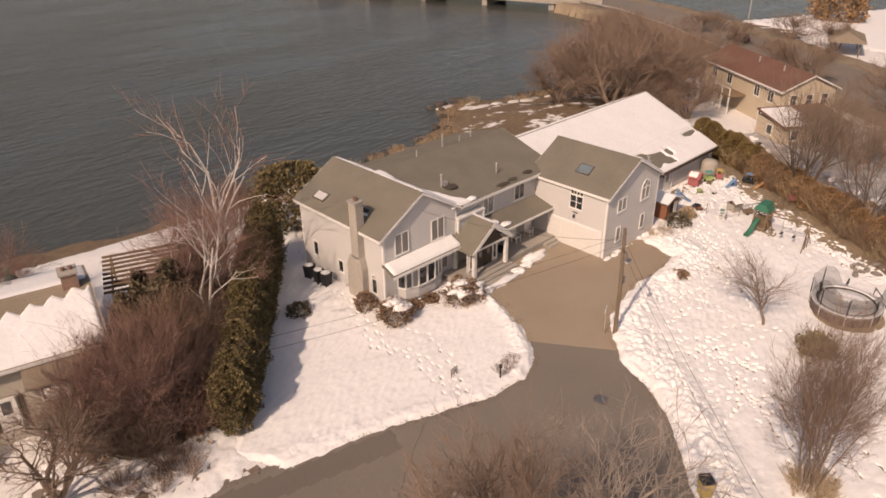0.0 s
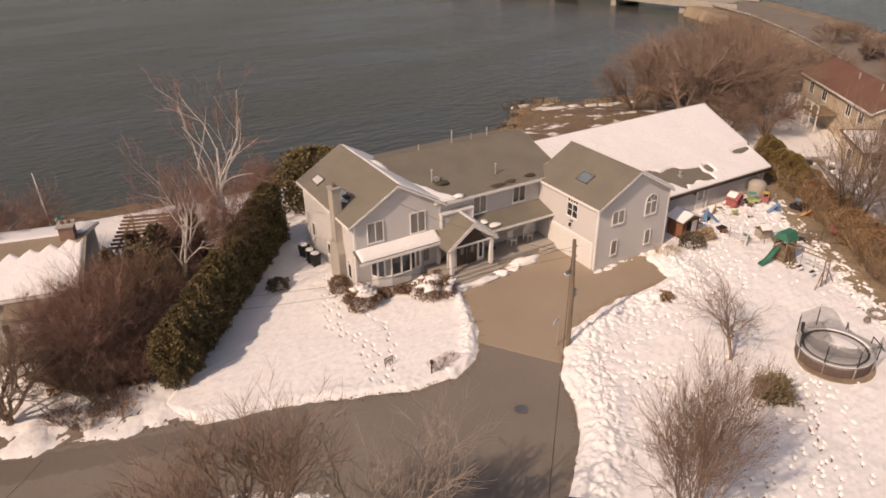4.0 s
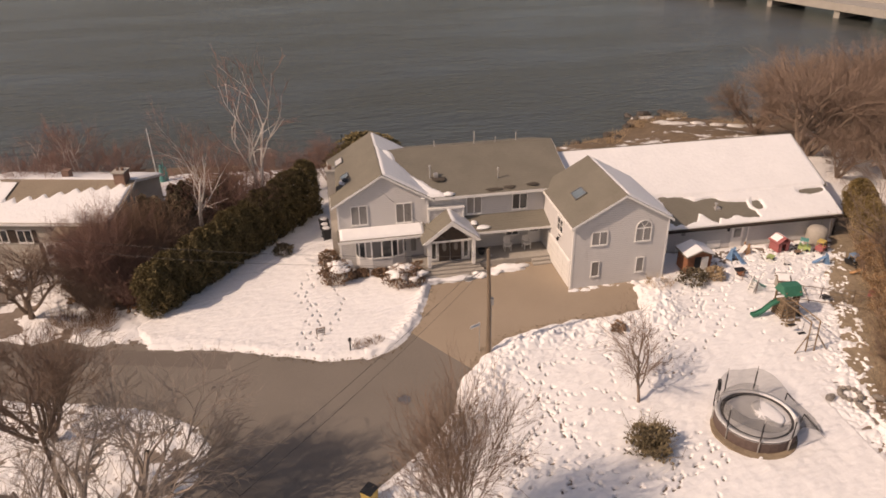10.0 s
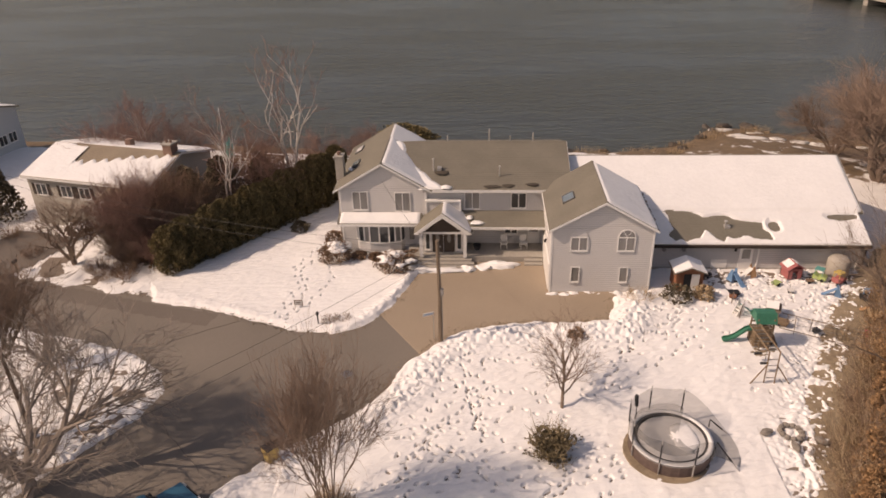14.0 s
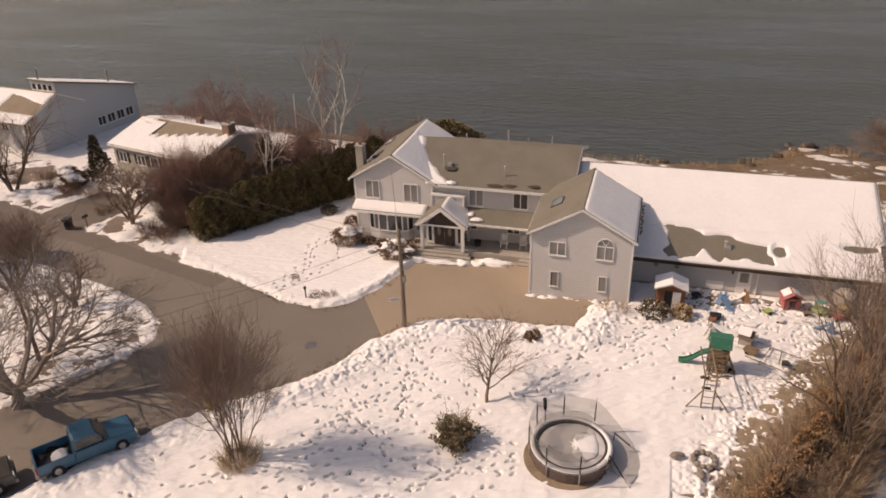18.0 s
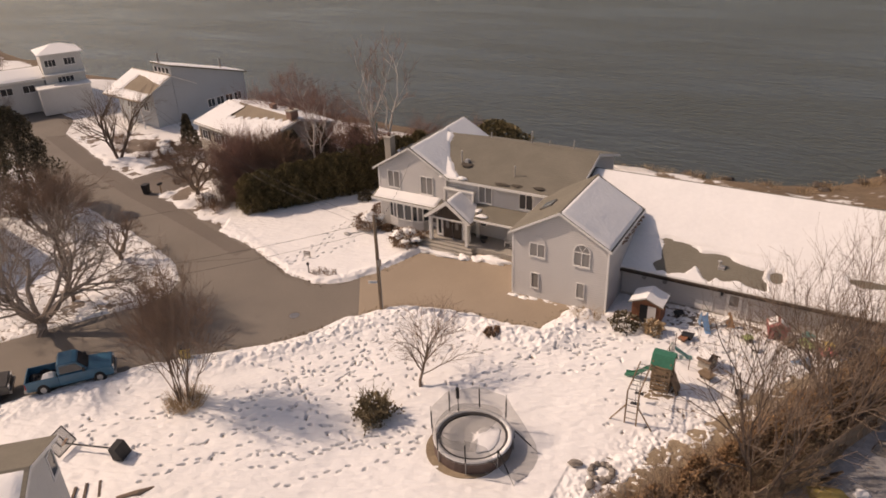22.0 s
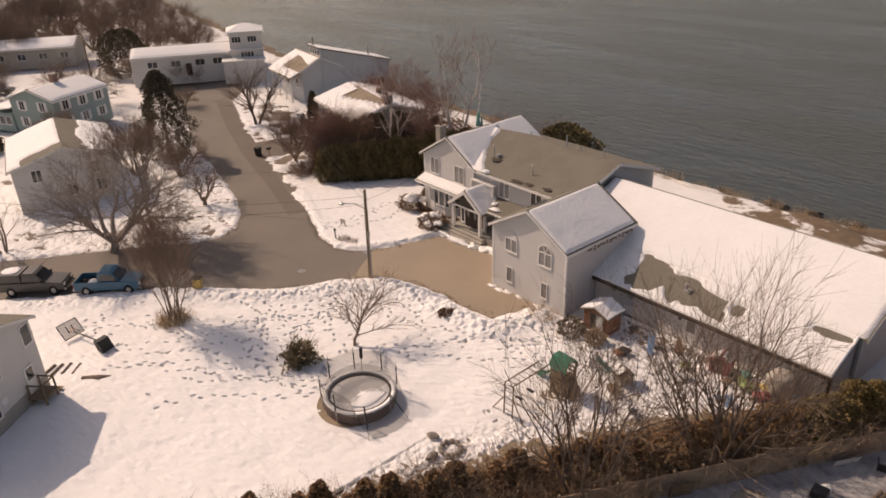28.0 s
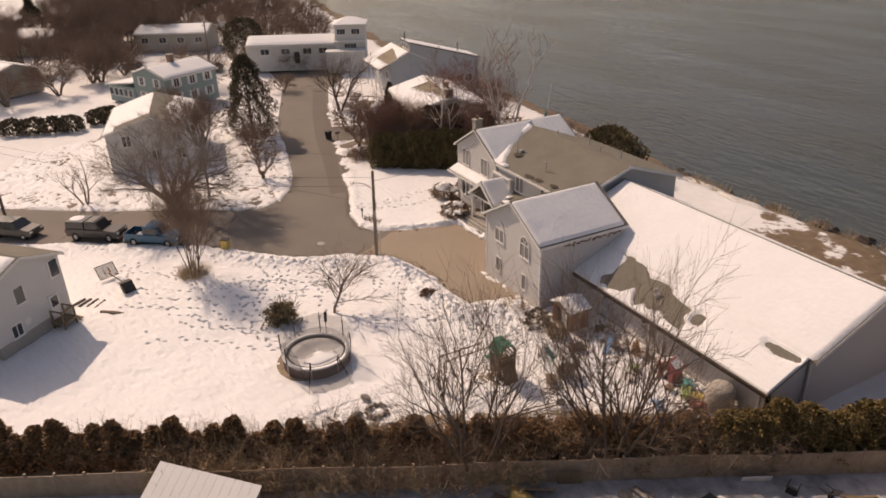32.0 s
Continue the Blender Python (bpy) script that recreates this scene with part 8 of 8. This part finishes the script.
part("gable_board", Build().prism([(-0.98, -0.77, 1.6), (0.98, -0.77, 1.6), (0, -0.77, 2.0)], (0, 0.03, 0)), REDWOOD, shd)
# black panel on the boards in place of the unlit inside
part("doorway", Build().box(-0.42, 0.1, -0.8, -0.78, 0.12, 1.5), BLACK, shd, "open doorway, a black panel for its dark inside")
part("door", Build().box(0.12, 0.68, -0.84, -0.8, 0.12, 1.5), TRIM, shd, "pale shed door standing open")
for s in (-1, 1):
    part("roof", slab(Build(), [(s * 1.2, -1.0, 1.62), (0, -1.0, 2.1), (0, 0.95, 2.1), (s * 1.2, 0.95, 1.62)], 0.06), SHINGLE, shd)
    so = solid("roof_snow", slab(Build(), [(s * 1.15, -0.95, 1.72), (0, -0.95, 2.2), (0, 0.9, 2.2), (s * 1.15, 0.9, 1.72)], 0.09), SNOW, "snow on the garden shed's roof", "snow", "roof snow")
    so.matrix_basis = shd.matrix_basis


def playhouse(x, y, turn, wall, roof, label):
    t = thing("toy_playhouse", label, "playhouse", (x, y, gz(x, y) + 0.15), turn, "toys")
    for s in (-0.55, 0.5):
        part("wall", Build().box(s, s + 0.05, -0.5, 0.5, 0, 0.85), wall, t)
    part("wall", Build().box(-0.55, 0.55, 0.45, 0.5, 0, 0.85), wall, t)
    for x0, x1 in ((-0.55, -0.22), (0.2, 0.55)):
        part("wall", Build().box(x0, x1, -0.5, -0.45, 0, 0.85), wall, t)
    part("lintel", Build().box(-0.55, 0.55, -0.5, -0.45, 0.7, 0.85), wall, t)
    for s in (-1, 1):
        part("roof", slab(Build(), [(s * 0.72, -0.6, 0.82), (0, -0.6, 1.25), (0, 0.6, 1.25), (s * 0.72, 0.6, 0.82)], 0.07), roof, t)
        sn = solid("roof_snow", slab(Build(), [(s * 0.6, -0.3, 0.95), (s * 0.1, -0.3, 1.25), (s * 0.1, 0.5, 1.25), (s * 0.6, 0.5, 0.95)], 0.05), SNOW, "scrap of snow on a toy roof", "snow", "roof snow")
        sn.matrix_basis = t.matrix_basis
    return t


playhouse(64.9, 29.7, 10, REDP, REDP, "red plastic toy playhouse by the annex wall")
playhouse(61.6, 24.2, 70, STUCCO, BARK, "pale toy playhouse with a faded brown roof").scale = (0.8, 0.8, 0.85)
tk = thing("oil_tank", "tan upright tank against the annex wall", "tank", (68.4, 30.1, gz(68, 30)))
part("shell", Build().lathe((0, 0, 0), [(0.75, 0.0), (0.8, 0.1), (0.8, 1.3), (0.6, 1.55), (0.1, 1.65)], 18), STUCCO, tk, smooth=True)
part("pipe", Build().tube([(0.3, 0.2, 1.5), (0.3, 0.2, 2.0), (0.3, 0.9, 2.0)], 0.03, 6), METAL, tk)


def toy_car(x, y, turn, body, roof, label):
    t = thing("toy_car", label, "toy", (x, y, gz(x, y) + 0.14), turn, "toys")
    part("body", Build().prism([(-0.45, -0.3, 0.1), (0.45, -0.3, 0.1), (0.48, -0.3, 0.35), (0.2, -0.3, 0.45), (-0.1, -0.3, 0.3), (-0.42, -0.3, 0.5)], (0, 0.6, 0)), body, t)
    part("roof", Build().box(-0.4, 0.2, -0.28, 0.28, 0.85, 0.92), roof, t)
    for sx in (-0.36, 0.16):
        for s in (-0.26, 0.22):
            part("pillar", Build().box(sx, sx + 0.04, s, s + 0.04, 0.4, 0.86), roof, t)
            part("wheel", Build().lathe((0, 0, -0.03), [(0.12, 0), (0.12, 0.07)], 10), BLACK, t).matrix_basis = pose(sx * 1.6, s * 1.25, 0.12, 90, 0, 0)


toy_car(68.0, 28.8, 30, REDP, YELLOWP, "red and yellow plastic ride-on toy car")
toy_car(66.8, 29.2, -40, LIMEP, TEAL, "lime plastic ride-on toy")
toy_car(68.9, 26.3, 100, BLACK, BLUEP, "dark plastic ride-on toy in the snow")


def toy_slide(x, y, turn, m1, m2, label, s=1.0):
    t = thing("toy_slide", label, "toy", (x, y, gz(x, y) + 0.14), turn, "toys")
    part("chute", Build().prism([(0.2 * s, -0.22 * s, 0.95 * s), (1.3 * s, -0.22 * s, 0.1 * s), (1.5 * s, -0.22 * s, 0.08 * s), (1.5 * s, -0.22 * s, 0.02 * s), (1.25 * s, -0.22 * s, 0.02 * s), (0.2 * s, -0.22 * s, 0.86 * s)], (0, 0.44 * s, 0)), m1, t)
    for q in (-0.27, 0.22):
        part("side_frame", Build().prism([(-0.35 * s, q * s, 0), (0.3 * s, q * s, 0), (0.22 * s, q * s, 1.2 * s), (0.05 * s, q * s, 1.2 * s)], (0, 0.05 * s, 0)), m2, t)
    for k in range(3):
        part("step", Build().box((-0.25 + 0.1 * k) * s, (-0.05 + 0.1 * k) * s, -0.22 * s, 0.22 * s, (0.22 + 0.24 * k) * s, (0.27 + 0.24 * k) * s), m2, t)


toy_slide(60.3, 29.0, -60, BLUEP, BLUEP, "blue plastic toy slide by the annex wall", 0.85)
toy_slide(67.1, 26.8, 160, BLUEP, BLUEP, "low blue plastic toy lying in the snow", 0.7)
toy_slide(62.0, 29.6, 200, WHITEP, ORANGEP, "pale toddler slide beside the door", 0.8)
toy_slide(59.3, 24.2, 20, TEAL, WHITEP, "teal plastic toddler climber", 0.9)
toy_slide(68.7, 24.5, 140, ORANGEP, ORANGEP, "orange and tan plastic rocker on bare earth", 0.7)
ps = [(59.8, 26.8, BLACK, 0.7), (63.3, 28.3, LIMEP, 0.6), (59.6, 26.4, REDWOOD, 0.6), (63.8, 22.2, BLACK, 0.5), (61.8, 23.0, WOOD, 0.8), (65.9, 28.7, SHRUB, 0.5), (58.6, 29.4, BLACK, 0.6), (64.0, 27.3, WHITEP, 0.5)]
for k, (x, y, m, s) in enumerate(ps):
    t = thing("toy_cart", "small plastic garden toy half buried in snow", "toy", (x, y, gz(x, y) + 0.13), 37 * k, "toys")
    part("tray", Build().add([(-0.4 * s, -0.3 * s, 0.15), (0.4 * s, -0.3 * s, 0.15), (0.4 * s, 0.3 * s, 0.15), (-0.4 * s, 0.3 * s, 0.15), (-0.55 * s, -0.42 * s, 0.5 * s), (0.55 * s, -0.42 * s, 0.5 * s), (0.55 * s, 0.42 * s, 0.5 * s), (-0.55 * s, 0.42 * s, 0.5 * s)],
                                 [(3, 2, 1, 0), (0, 1, 5, 4), (1, 2, 6, 5), (2, 3, 7, 6), (3, 0, 4, 7), (4, 5, 6, 7)]), m, t)
    part("handle", Build().tube([(-0.5 * s, 0, 0.4 * s), (-0.9 * s, 0, 0.9 * s)], 0.025, 5), METAL, t)
    for q in (-0.3, 0.3):
        part("wheel", Build().lathe((0, 0, -0.03), [(0.13, 0), (0.13, 0.06)], 10), BLACK, t).matrix_basis = pose(0.2 * s, q * s, 0.1, 90, 0, 0)
# low garden fence between the play area and the boundary
fc = thing("garden_fence", "low sagging wire garden fence on thin posts", "fence")
fl = [(59.3, 25.6), (59.3, 23.8), (63.4, 22.3), (65.3, 21.4), (67.0, 20.6)]
for a, b in zip(fl, fl[1:]):
    n = max(1, round(math.dist(a, b) / 1.6))
    for k in range(n + 1):
        x, y = a[0] + (b[0] - a[0]) * k / n, a[1] + (b[1] - a[1]) * k / n
        part("post", Build().tube([(x, y, gz(x, y) - 0.1), (x, y, gz(x, y) + 1.15)], 0.03, 5), BARK, fc)
    for z in (0.45, 0.8, 1.1):
        part("wire", Build().bar((*a, gz(*a) + z), (*b, gz(*b) + z), 0.015), METAL, fc)
rp = thing("toy_swing", "red plastic toddler swing on a frame", "toy", (66.6, 21.2, gz(66, 21)), 30, "toys")
for s in (-0.6, 0.6):
    part("leg", Build().tube([(s, -0.5, 0), (s * 0.6, 0, 1.4), (s, 0.5, 0)], 0.04, 6), BARK, rp)
part("beam", Build().tube([(-0.4, 0, 1.4), (0.4, 0, 1.4)], 0.04, 6), BARK, rp)
part("seat", Build().prism([(-0.25, -0.25, 0.6), (0.25, -0.25, 0.6), (0.25, 0.25, 0.6), (-0.25, 0.25, 0.6)], (0, 0, 0.4)), REDP, rp)
# fire ring with stone seats
fr = thing("fire_ring", "round stone fire ring in the snow", "fire pit", (58.7, 12.7, gz(58.7, 12.7) + 0.1))
for k in range(11):
    a = 2 * math.pi * k / 11
    part("stone", Build().blob((0.56 * math.cos(a), 0.56 * math.sin(a), 0.1), (0.19, 0.16, 0.15), k, 0.35, 5, 8), STONE, fr)
for k, (x, y, tn) in enumerate(((57.3, 12.6, 20), (58.5, 11.5, 90), (60.0, 12.0, 130))):
    solid("stone_seat", Build().blob((0, 0, 0.2), (0.42, 0.22, 0.16), 50 + k, 0.3, 6, 10), STONE, "rough flat stone seat by the fire ring", "stone", "stone seats", m=pose(x, y, gz(x, y) + 0.08, 0, 0, tn))
# basketball stand lying in the snow
bk = thing("basketball_stand", "fallen basketball stand lying in the snow", "basketball hoop", (34.5, 1.75, gz(34.5, 1.75) + 0.2), 200)
part("base", Build().prism([(-0.5, -0.45, 0), (0.1, -0.45, 0), (0.1, -0.3, 0.9), (-0.3, -0.3, 0.9)], (0, 0.9, 0)), BLACK, bk)
part("pole", Build().tube([(0.0, 0, 0.45), (3.4, -0.1, 0.35)], 0.05, 8), BLACK, bk)
bd = part("backboard", Build(), METAL, bk)
for a, b in (((3.2, -0.75, 0.1), (3.2, 0.75, 0.1)), ((3.9, -0.75, 1.0), (3.9, 0.75, 1.0)), ((3.2, -0.75, 0.1), (3.9, -0.75, 1.0)), ((3.2, 0.75, 0.1), (3.9, 0.75, 1.0)), ((3.4, -0.2, 0.35), (3.7, -0.2, 0.75)), ((3.4, 0.2, 0.35), (3.7, 0.2, 0.75))):
    part("edge", Build().bar(a, b, 0.05), BLACK, bd)
part("clear_panel", Build().prism([(3.22, -0.72, 0.13), (3.22, 0.72, 0.13), (3.88, 0.72, 0.97), (3.88, -0.72, 0.97)], (0.01, 0, -0.01)), NETM, bd)
part("hoop", ring(0.2, 0.23, 0, 0.03, 14), ORANGEP, bk).matrix_basis = pose(3.25, 0, 0.55, 0, 60, 0)
solid("log", Build().tube([(37.2, -0.5, gz(37, 0) + 0.15), (37.9, 0.3, gz(37, 0) + 0.17), (38.3, 1.0, gz(37, 0) + 0.14)], [0.16, 0.2, 0.1], 8), BARK, "dark log lying in the snow", "log")
# standing dark marker beyond the trampoline
solid("foam_post", Build().tube([(50.2, 12.75, -0.25), (50.16, 12.78, 1.75), (50.15, 12.8, 1.8), (50.1, 12.85, 2.45), (50.08, 12.87, 2.5)], [0.025, 0.025, 0.1, 0.11, 0.06], 8), BLACK, "dark foam-wrapped pole rising behind the trampoline", "pole")

# ==== beyond the eastern boundary ====
fe = thing("board_fence", "weathered solid board fence beyond the hedge", "fence")
fa, fb = Vector((52.45, -12.0, 0)), Vector((77.85, 36.0, 0))
nF = 36
for k in range(nF):
    a, b = fa.lerp(fb, k / nF), fa.lerp(fb, (k + 1) / nF)
    z = gz(a.x, a.y)
    part("panel", Build().prism([(a.x, a.y, z - 0.1), (b.x, b.y, z - 0.1), (b.x, b.y, z + 1.5 + 0.05 * math.sin(k)), (a.x, a.y, z + 1.5 + 0.05 * math.sin(k))], (0.04, -0.02, 0)), FENCE, fe)
    part("post", Build().box(a.x - 0.06, a.x + 0.06, a.y - 0.06, a.y + 0.06, z - 0.2, z + 1.62), FENCE, fe)
EYARD = [(52.4, -12.0), (77.8, 36.0), (96.0, 26.0), (70.0, -22.0)]
# the sheet's grey holds both grit and the hedge's shade
ey = new("yard_ground", sheet("yard_ground", EYARD, 0.4, lambda x, y, d: ground_z(x, y) + 0.03 + 0.1 * vnoise(x, y, 0.9) + 0.3 * np.clip(d, -0.6, 0), YARD_DIRT_SHADE, 0.5))
tagged(ey, "gritty yard with thin dirty snow, greyed for the hedge's shade", "ground", kind="structure")
es = thing("metal_shed", "white corrugated lean-to shed roof beyond the fence", "shed", (61.62, 2.79, 0), 43.3)
part("wall", Build().prism([(-2.73, -2.6, -0.3), (-2.73, 0, -0.3), (-2.73, 0, 2.3), (-2.73, -2.6, 1.05)], (5.46, 0, 0)), METAL, es)
for k in range(12):
    x = -2.88 + 0.48 * k
    part("roof_sheet", slab(Build(), [(x, -2.8, 1.08), (x + 0.468, -2.8, 1.08), (x + 0.468, 0.05, 2.4), (x, 0.05, 2.4)], 0.04), TRIM, es)
jk = random.Random(5)
for k in range(34):
    u = jk.random()
    p = fa.lerp(fb, u) + Vector((2.0, -1.1, 0)) * jk.uniform(0.6, 2.2)
    s = jk.uniform(0.3, 0.8)
    kind = k % 4
    if kind == 0:
        t = thing("pallet", "weathered timber pallet in the snow", "pallet", (p.x, p.y, gz(p.x, p.y) + 0.05), jk.uniform(0, 180), "yard clutter")
        for j in range(5):
            part("slat", Build().box(-0.55, 0.55, -0.5 + 0.23 * j, -0.38 + 0.23 * j, 0.1, 0.13), WOOD, t)
        for j in (-0.5, 0.0, 0.42):
            part("bearer", Build().box(j, j + 0.08, -0.5, 0.55, 0, 0.1), WOOD, t)
    elif kind == 1:
        solid("rubble_mound", Build().blob((p.x, p.y, gz(p.x, p.y) + 0.1), (s * 1.2, s, s * 0.4), k, 0.6, 7, 12), STONE, "heap of stony rubble dusted with snow", "rubble", "yard clutter")
    elif kind == 2:
        solid("crate", Build().box(-s / 2, s / 2, -s / 2, s / 2, 0, s * 0.7, pose(p.x, p.y, gz(p.x, p.y), 0, 0, k * 31)).box(-s / 2 + 0.04, s / 2 - 0.04, -s / 2 + 0.04, s / 2 - 0.04, s * 0.7, s * 0.72, pose(p.x, p.y, gz(p.x, p.y), 0, 0, k * 31)), BLACK, "dark storage crate in the yard", "crate", "yard clutter")
    else:
        solid("plank_pile", Build().bar((p.x - s, p.y - s, gz(p.x, p.y) + 0.1), (p.x + s, p.y + s * 1.2, gz(p.x, p.y) + 0.15), 0.14).bar((p.x - s + 0.2, p.y - s, gz(p.x, p.y) + 0.1), (p.x + s * 0.7, p.y + s * 1.4, gz(p.x, p.y) + 0.2), 0.14), WOOD, "loose planks lying in the snow", "planks", "yard clutter")
def leaning_pallet(x, y, turn, lean, w, h, label):
    t = thing("pallet", label, "pallet", (x, y, gz(x, y) + 0.02), turn, "leaning pallets")
    t.matrix_basis = pose(x, y, gz(x, y) + 0.02, 0, 0, turn) @ pose(0, 0, 0, lean, 0, 0)
    for j in range(6):
        z = 0.03 + (h - 0.13) * j / 5
        part("slat", Build().box(-w / 2, w / 2, -0.02, 0.0, z, z + 0.1), WOOD, t)
    for j in (-w / 2, -0.04, w / 2 - 0.08):
        part("bearer", Build().box(j, j + 0.08, 0.0, 0.09, 0, h), WOOD, t)


def folded_chair(x, y, turn):
    """A dark tubular garden chair tipped over in the snow."""
    t = thing("garden_chair", "dark tubular garden chair tipped over in the snow", "chair", (0, 0, 0), 0, "yard chairs")
    t.matrix_basis = pose(x, y, gz(x, y) + 0.3, 0, 0, turn) @ pose(0, 0, 0, 80, 0, 0)
    for s in (-0.25, 0.25):
        part("side_frame", Build().tube([(s, -0.3, -0.4), (s, -0.25, 0.05), (s, 0.2, 0.05), (s, 0.35, 0.55)], 0.03, 6), BLACK, t)
        part("rear_leg", Build().tube([(s, 0.2, 0.05), (s, 0.3, -0.4)], 0.03, 6), BLACK, t)
    part("seat", Build().box(-0.24, 0.24, -0.24, 0.2, 0.05, 0.07), BLACK, t)
    part("backrest", Build().prism([(-0.24, 0.25, 0.2), (0.24, 0.25, 0.2), (0.24, 0.35, 0.53), (-0.24, 0.35, 0.53)], (0, 0.02, 0)), BLACK, t)


leaning_pallet(69.0, 18.9, 62, 14, 1.25, 1.0, "weathered pallet leaning against the boundary fence")
leaning_pallet(68.6, 17.3, 58, 40, 1.5, 0.9, "brown slatted crate side lying in the yard")
solid("board", Build().box(-0.75, 0.75, -0.02, 0.02, 0, 0.5, pose(73.5, 27.1, gz(73.5, 27.1), 20, 0, 62)), TRIM, "pale sheet of board leaning against the fence", "board")
folded_chair(75.0, 27.9, 20)
folded_chair(76.1, 29.2, 95)
solid("tarpaulin", Build().blob((69.1, 16.1, gz(69.1, 16.1) + 0.2), (0.95, 0.7, 0.4), 31, 0.5, 9, 16), YELLOWP, "crumpled yellow tarpaulin over a heap", "tarpaulin", smooth=True)
for k in range(60):
    p = fa.lerp(fb, jk.uniform(0.5, 0.98)) + Vector((2.0, -1.1, 0)) * jk.uniform(0.7, 2.6)
    w = jk.uniform(0.12, 0.45)
    solid("snow_lump", Build().blob((p.x, p.y, gz(p.x, p.y) + 0.1), (w, w * 0.8, w * 0.5), 900 + k, 0.6, 5, 9), SNOW, "lump of crusted snow among the rubble", "snow", "yard snow lumps", smooth=True)
# light metal ladder frame lying in the melting snow
lf = thing("ladder_frame", "rusty pipe ladder frame lying in the snow", "frame", (62.5, 24.0, gz(63, 23)), -25)
for s in (0.0, -2.0):
    part("rail", Build().tube([(-0.3, s, 0.42), (2.2, s, 0.34), (5.0, s, 0.22)], 0.03, 6), POLEWOOD, lf)
for x in (0.6, 2.9, 4.6):
    part("rung", Build().tube([(x, 0.0, 0.36), (x, -2.0, 0.36)], 0.025, 6), POLEWOOD, lf)
    for s in (0.0, -2.0):
        part("foot", Build().tube([(x, s, 0.36), (x, s, -0.05)], 0.025, 6), POLEWOOD, lf)
# boat mast by the water
ms = thing("mast", "thin white boat mast by the water", "mast", (11.75, 58.5, -1.2))
part("mast_pole", Build().tube([(0, 0, -0.5), (-0.35, 1.2, 5.9)], [0.08, 0.05], 6), WHITEP, ms)
solid("statue", Build().lathe((12.3, 58.3, -0.9), [(0.34, 0), (0.36, 0.5), (0.22, 1.1), (0.26, 1.5), (0.12, 1.7), (0.15, 1.9), (0.02, 2.05)], 10).bar((12.5, 58.3, 0.6), (12.6, 58.3, 1.7), 0.1), TEAL, "small plain teal garden statue with one arm raised", "statue")
part("furled_sail", Build().tube([(0.9, 0.1, 0.2), (0.95, 0.1, 1.9)], [0.22, 0.1], 7), TEAL, ms)

# grit along the snow's edges, and sealed cracks across the junction
gr2, grit = random.Random(5), Build()
for edge, n in ((FRONT_EDGE, 900), (WEST_EDGE, 700), (SOUTH_EDGE, 900)):
    seg = list(zip(edge, edge[1:]))
    for k in range(n):
        (ax, ay), (bx, by) = gr2.choice(seg[3:])
        u = gr2.random()
        x, y = ax + (bx - ax) * u + gr2.gauss(0, 0.28), ay + (by - ay) * u + gr2.gauss(0, 0.28)
        w, z = gr2.uniform(0.02, 0.09), gz(x, y) + 0.05
        a = gr2.uniform(0, 3.1)
        c, d = w * math.cos(a), w * math.sin(a)
        grit.add([(x - c, y - d, z), (x + d * 0.6, y - c * 0.6, z), (x + c, y + d, z), (x, y, z + w * 0.8)], [(0, 1, 3), (1, 2, 3), (2, 0, 3)])
tagged(solid("road_grit", grit, EARTH, "dark grit and leaf crumbs along the snow's edge", "grit", kind="stuff"), kind="stuff")
TAR = mat("tar_seal", (0.11, 0.095, 0.083), 0.8, 0.25, 6.0, 0.5, 0.0)
for k, (a, b) in enumerate((((18.6, 20.6), (24.2, 24.2)), ((26.5, 9.4), (21.0, 15.0)), ((14.2, 4.0), (19.4, -2.6)), ((5.0, 24.6), (8.6, 28.6)))):
    p0, p1 = Vector((*a, 0)), Vector((*b, 0))
    side = (p1 - p0).normalized().cross(Vector((0, 0, 1)))
    pts = []
    for j in range(15):
        q = p0.lerp(p1, j / 14) + side * gr2.gauss(0, 0.05)
        pts.append((q.x, q.y, gz(q.x, q.y) + 0.03))
    solid("road_seam", Build().tube(pts, 0.013, 4), TAR, "thin dark tarred crack across the asphalt", "seam", "road seams")
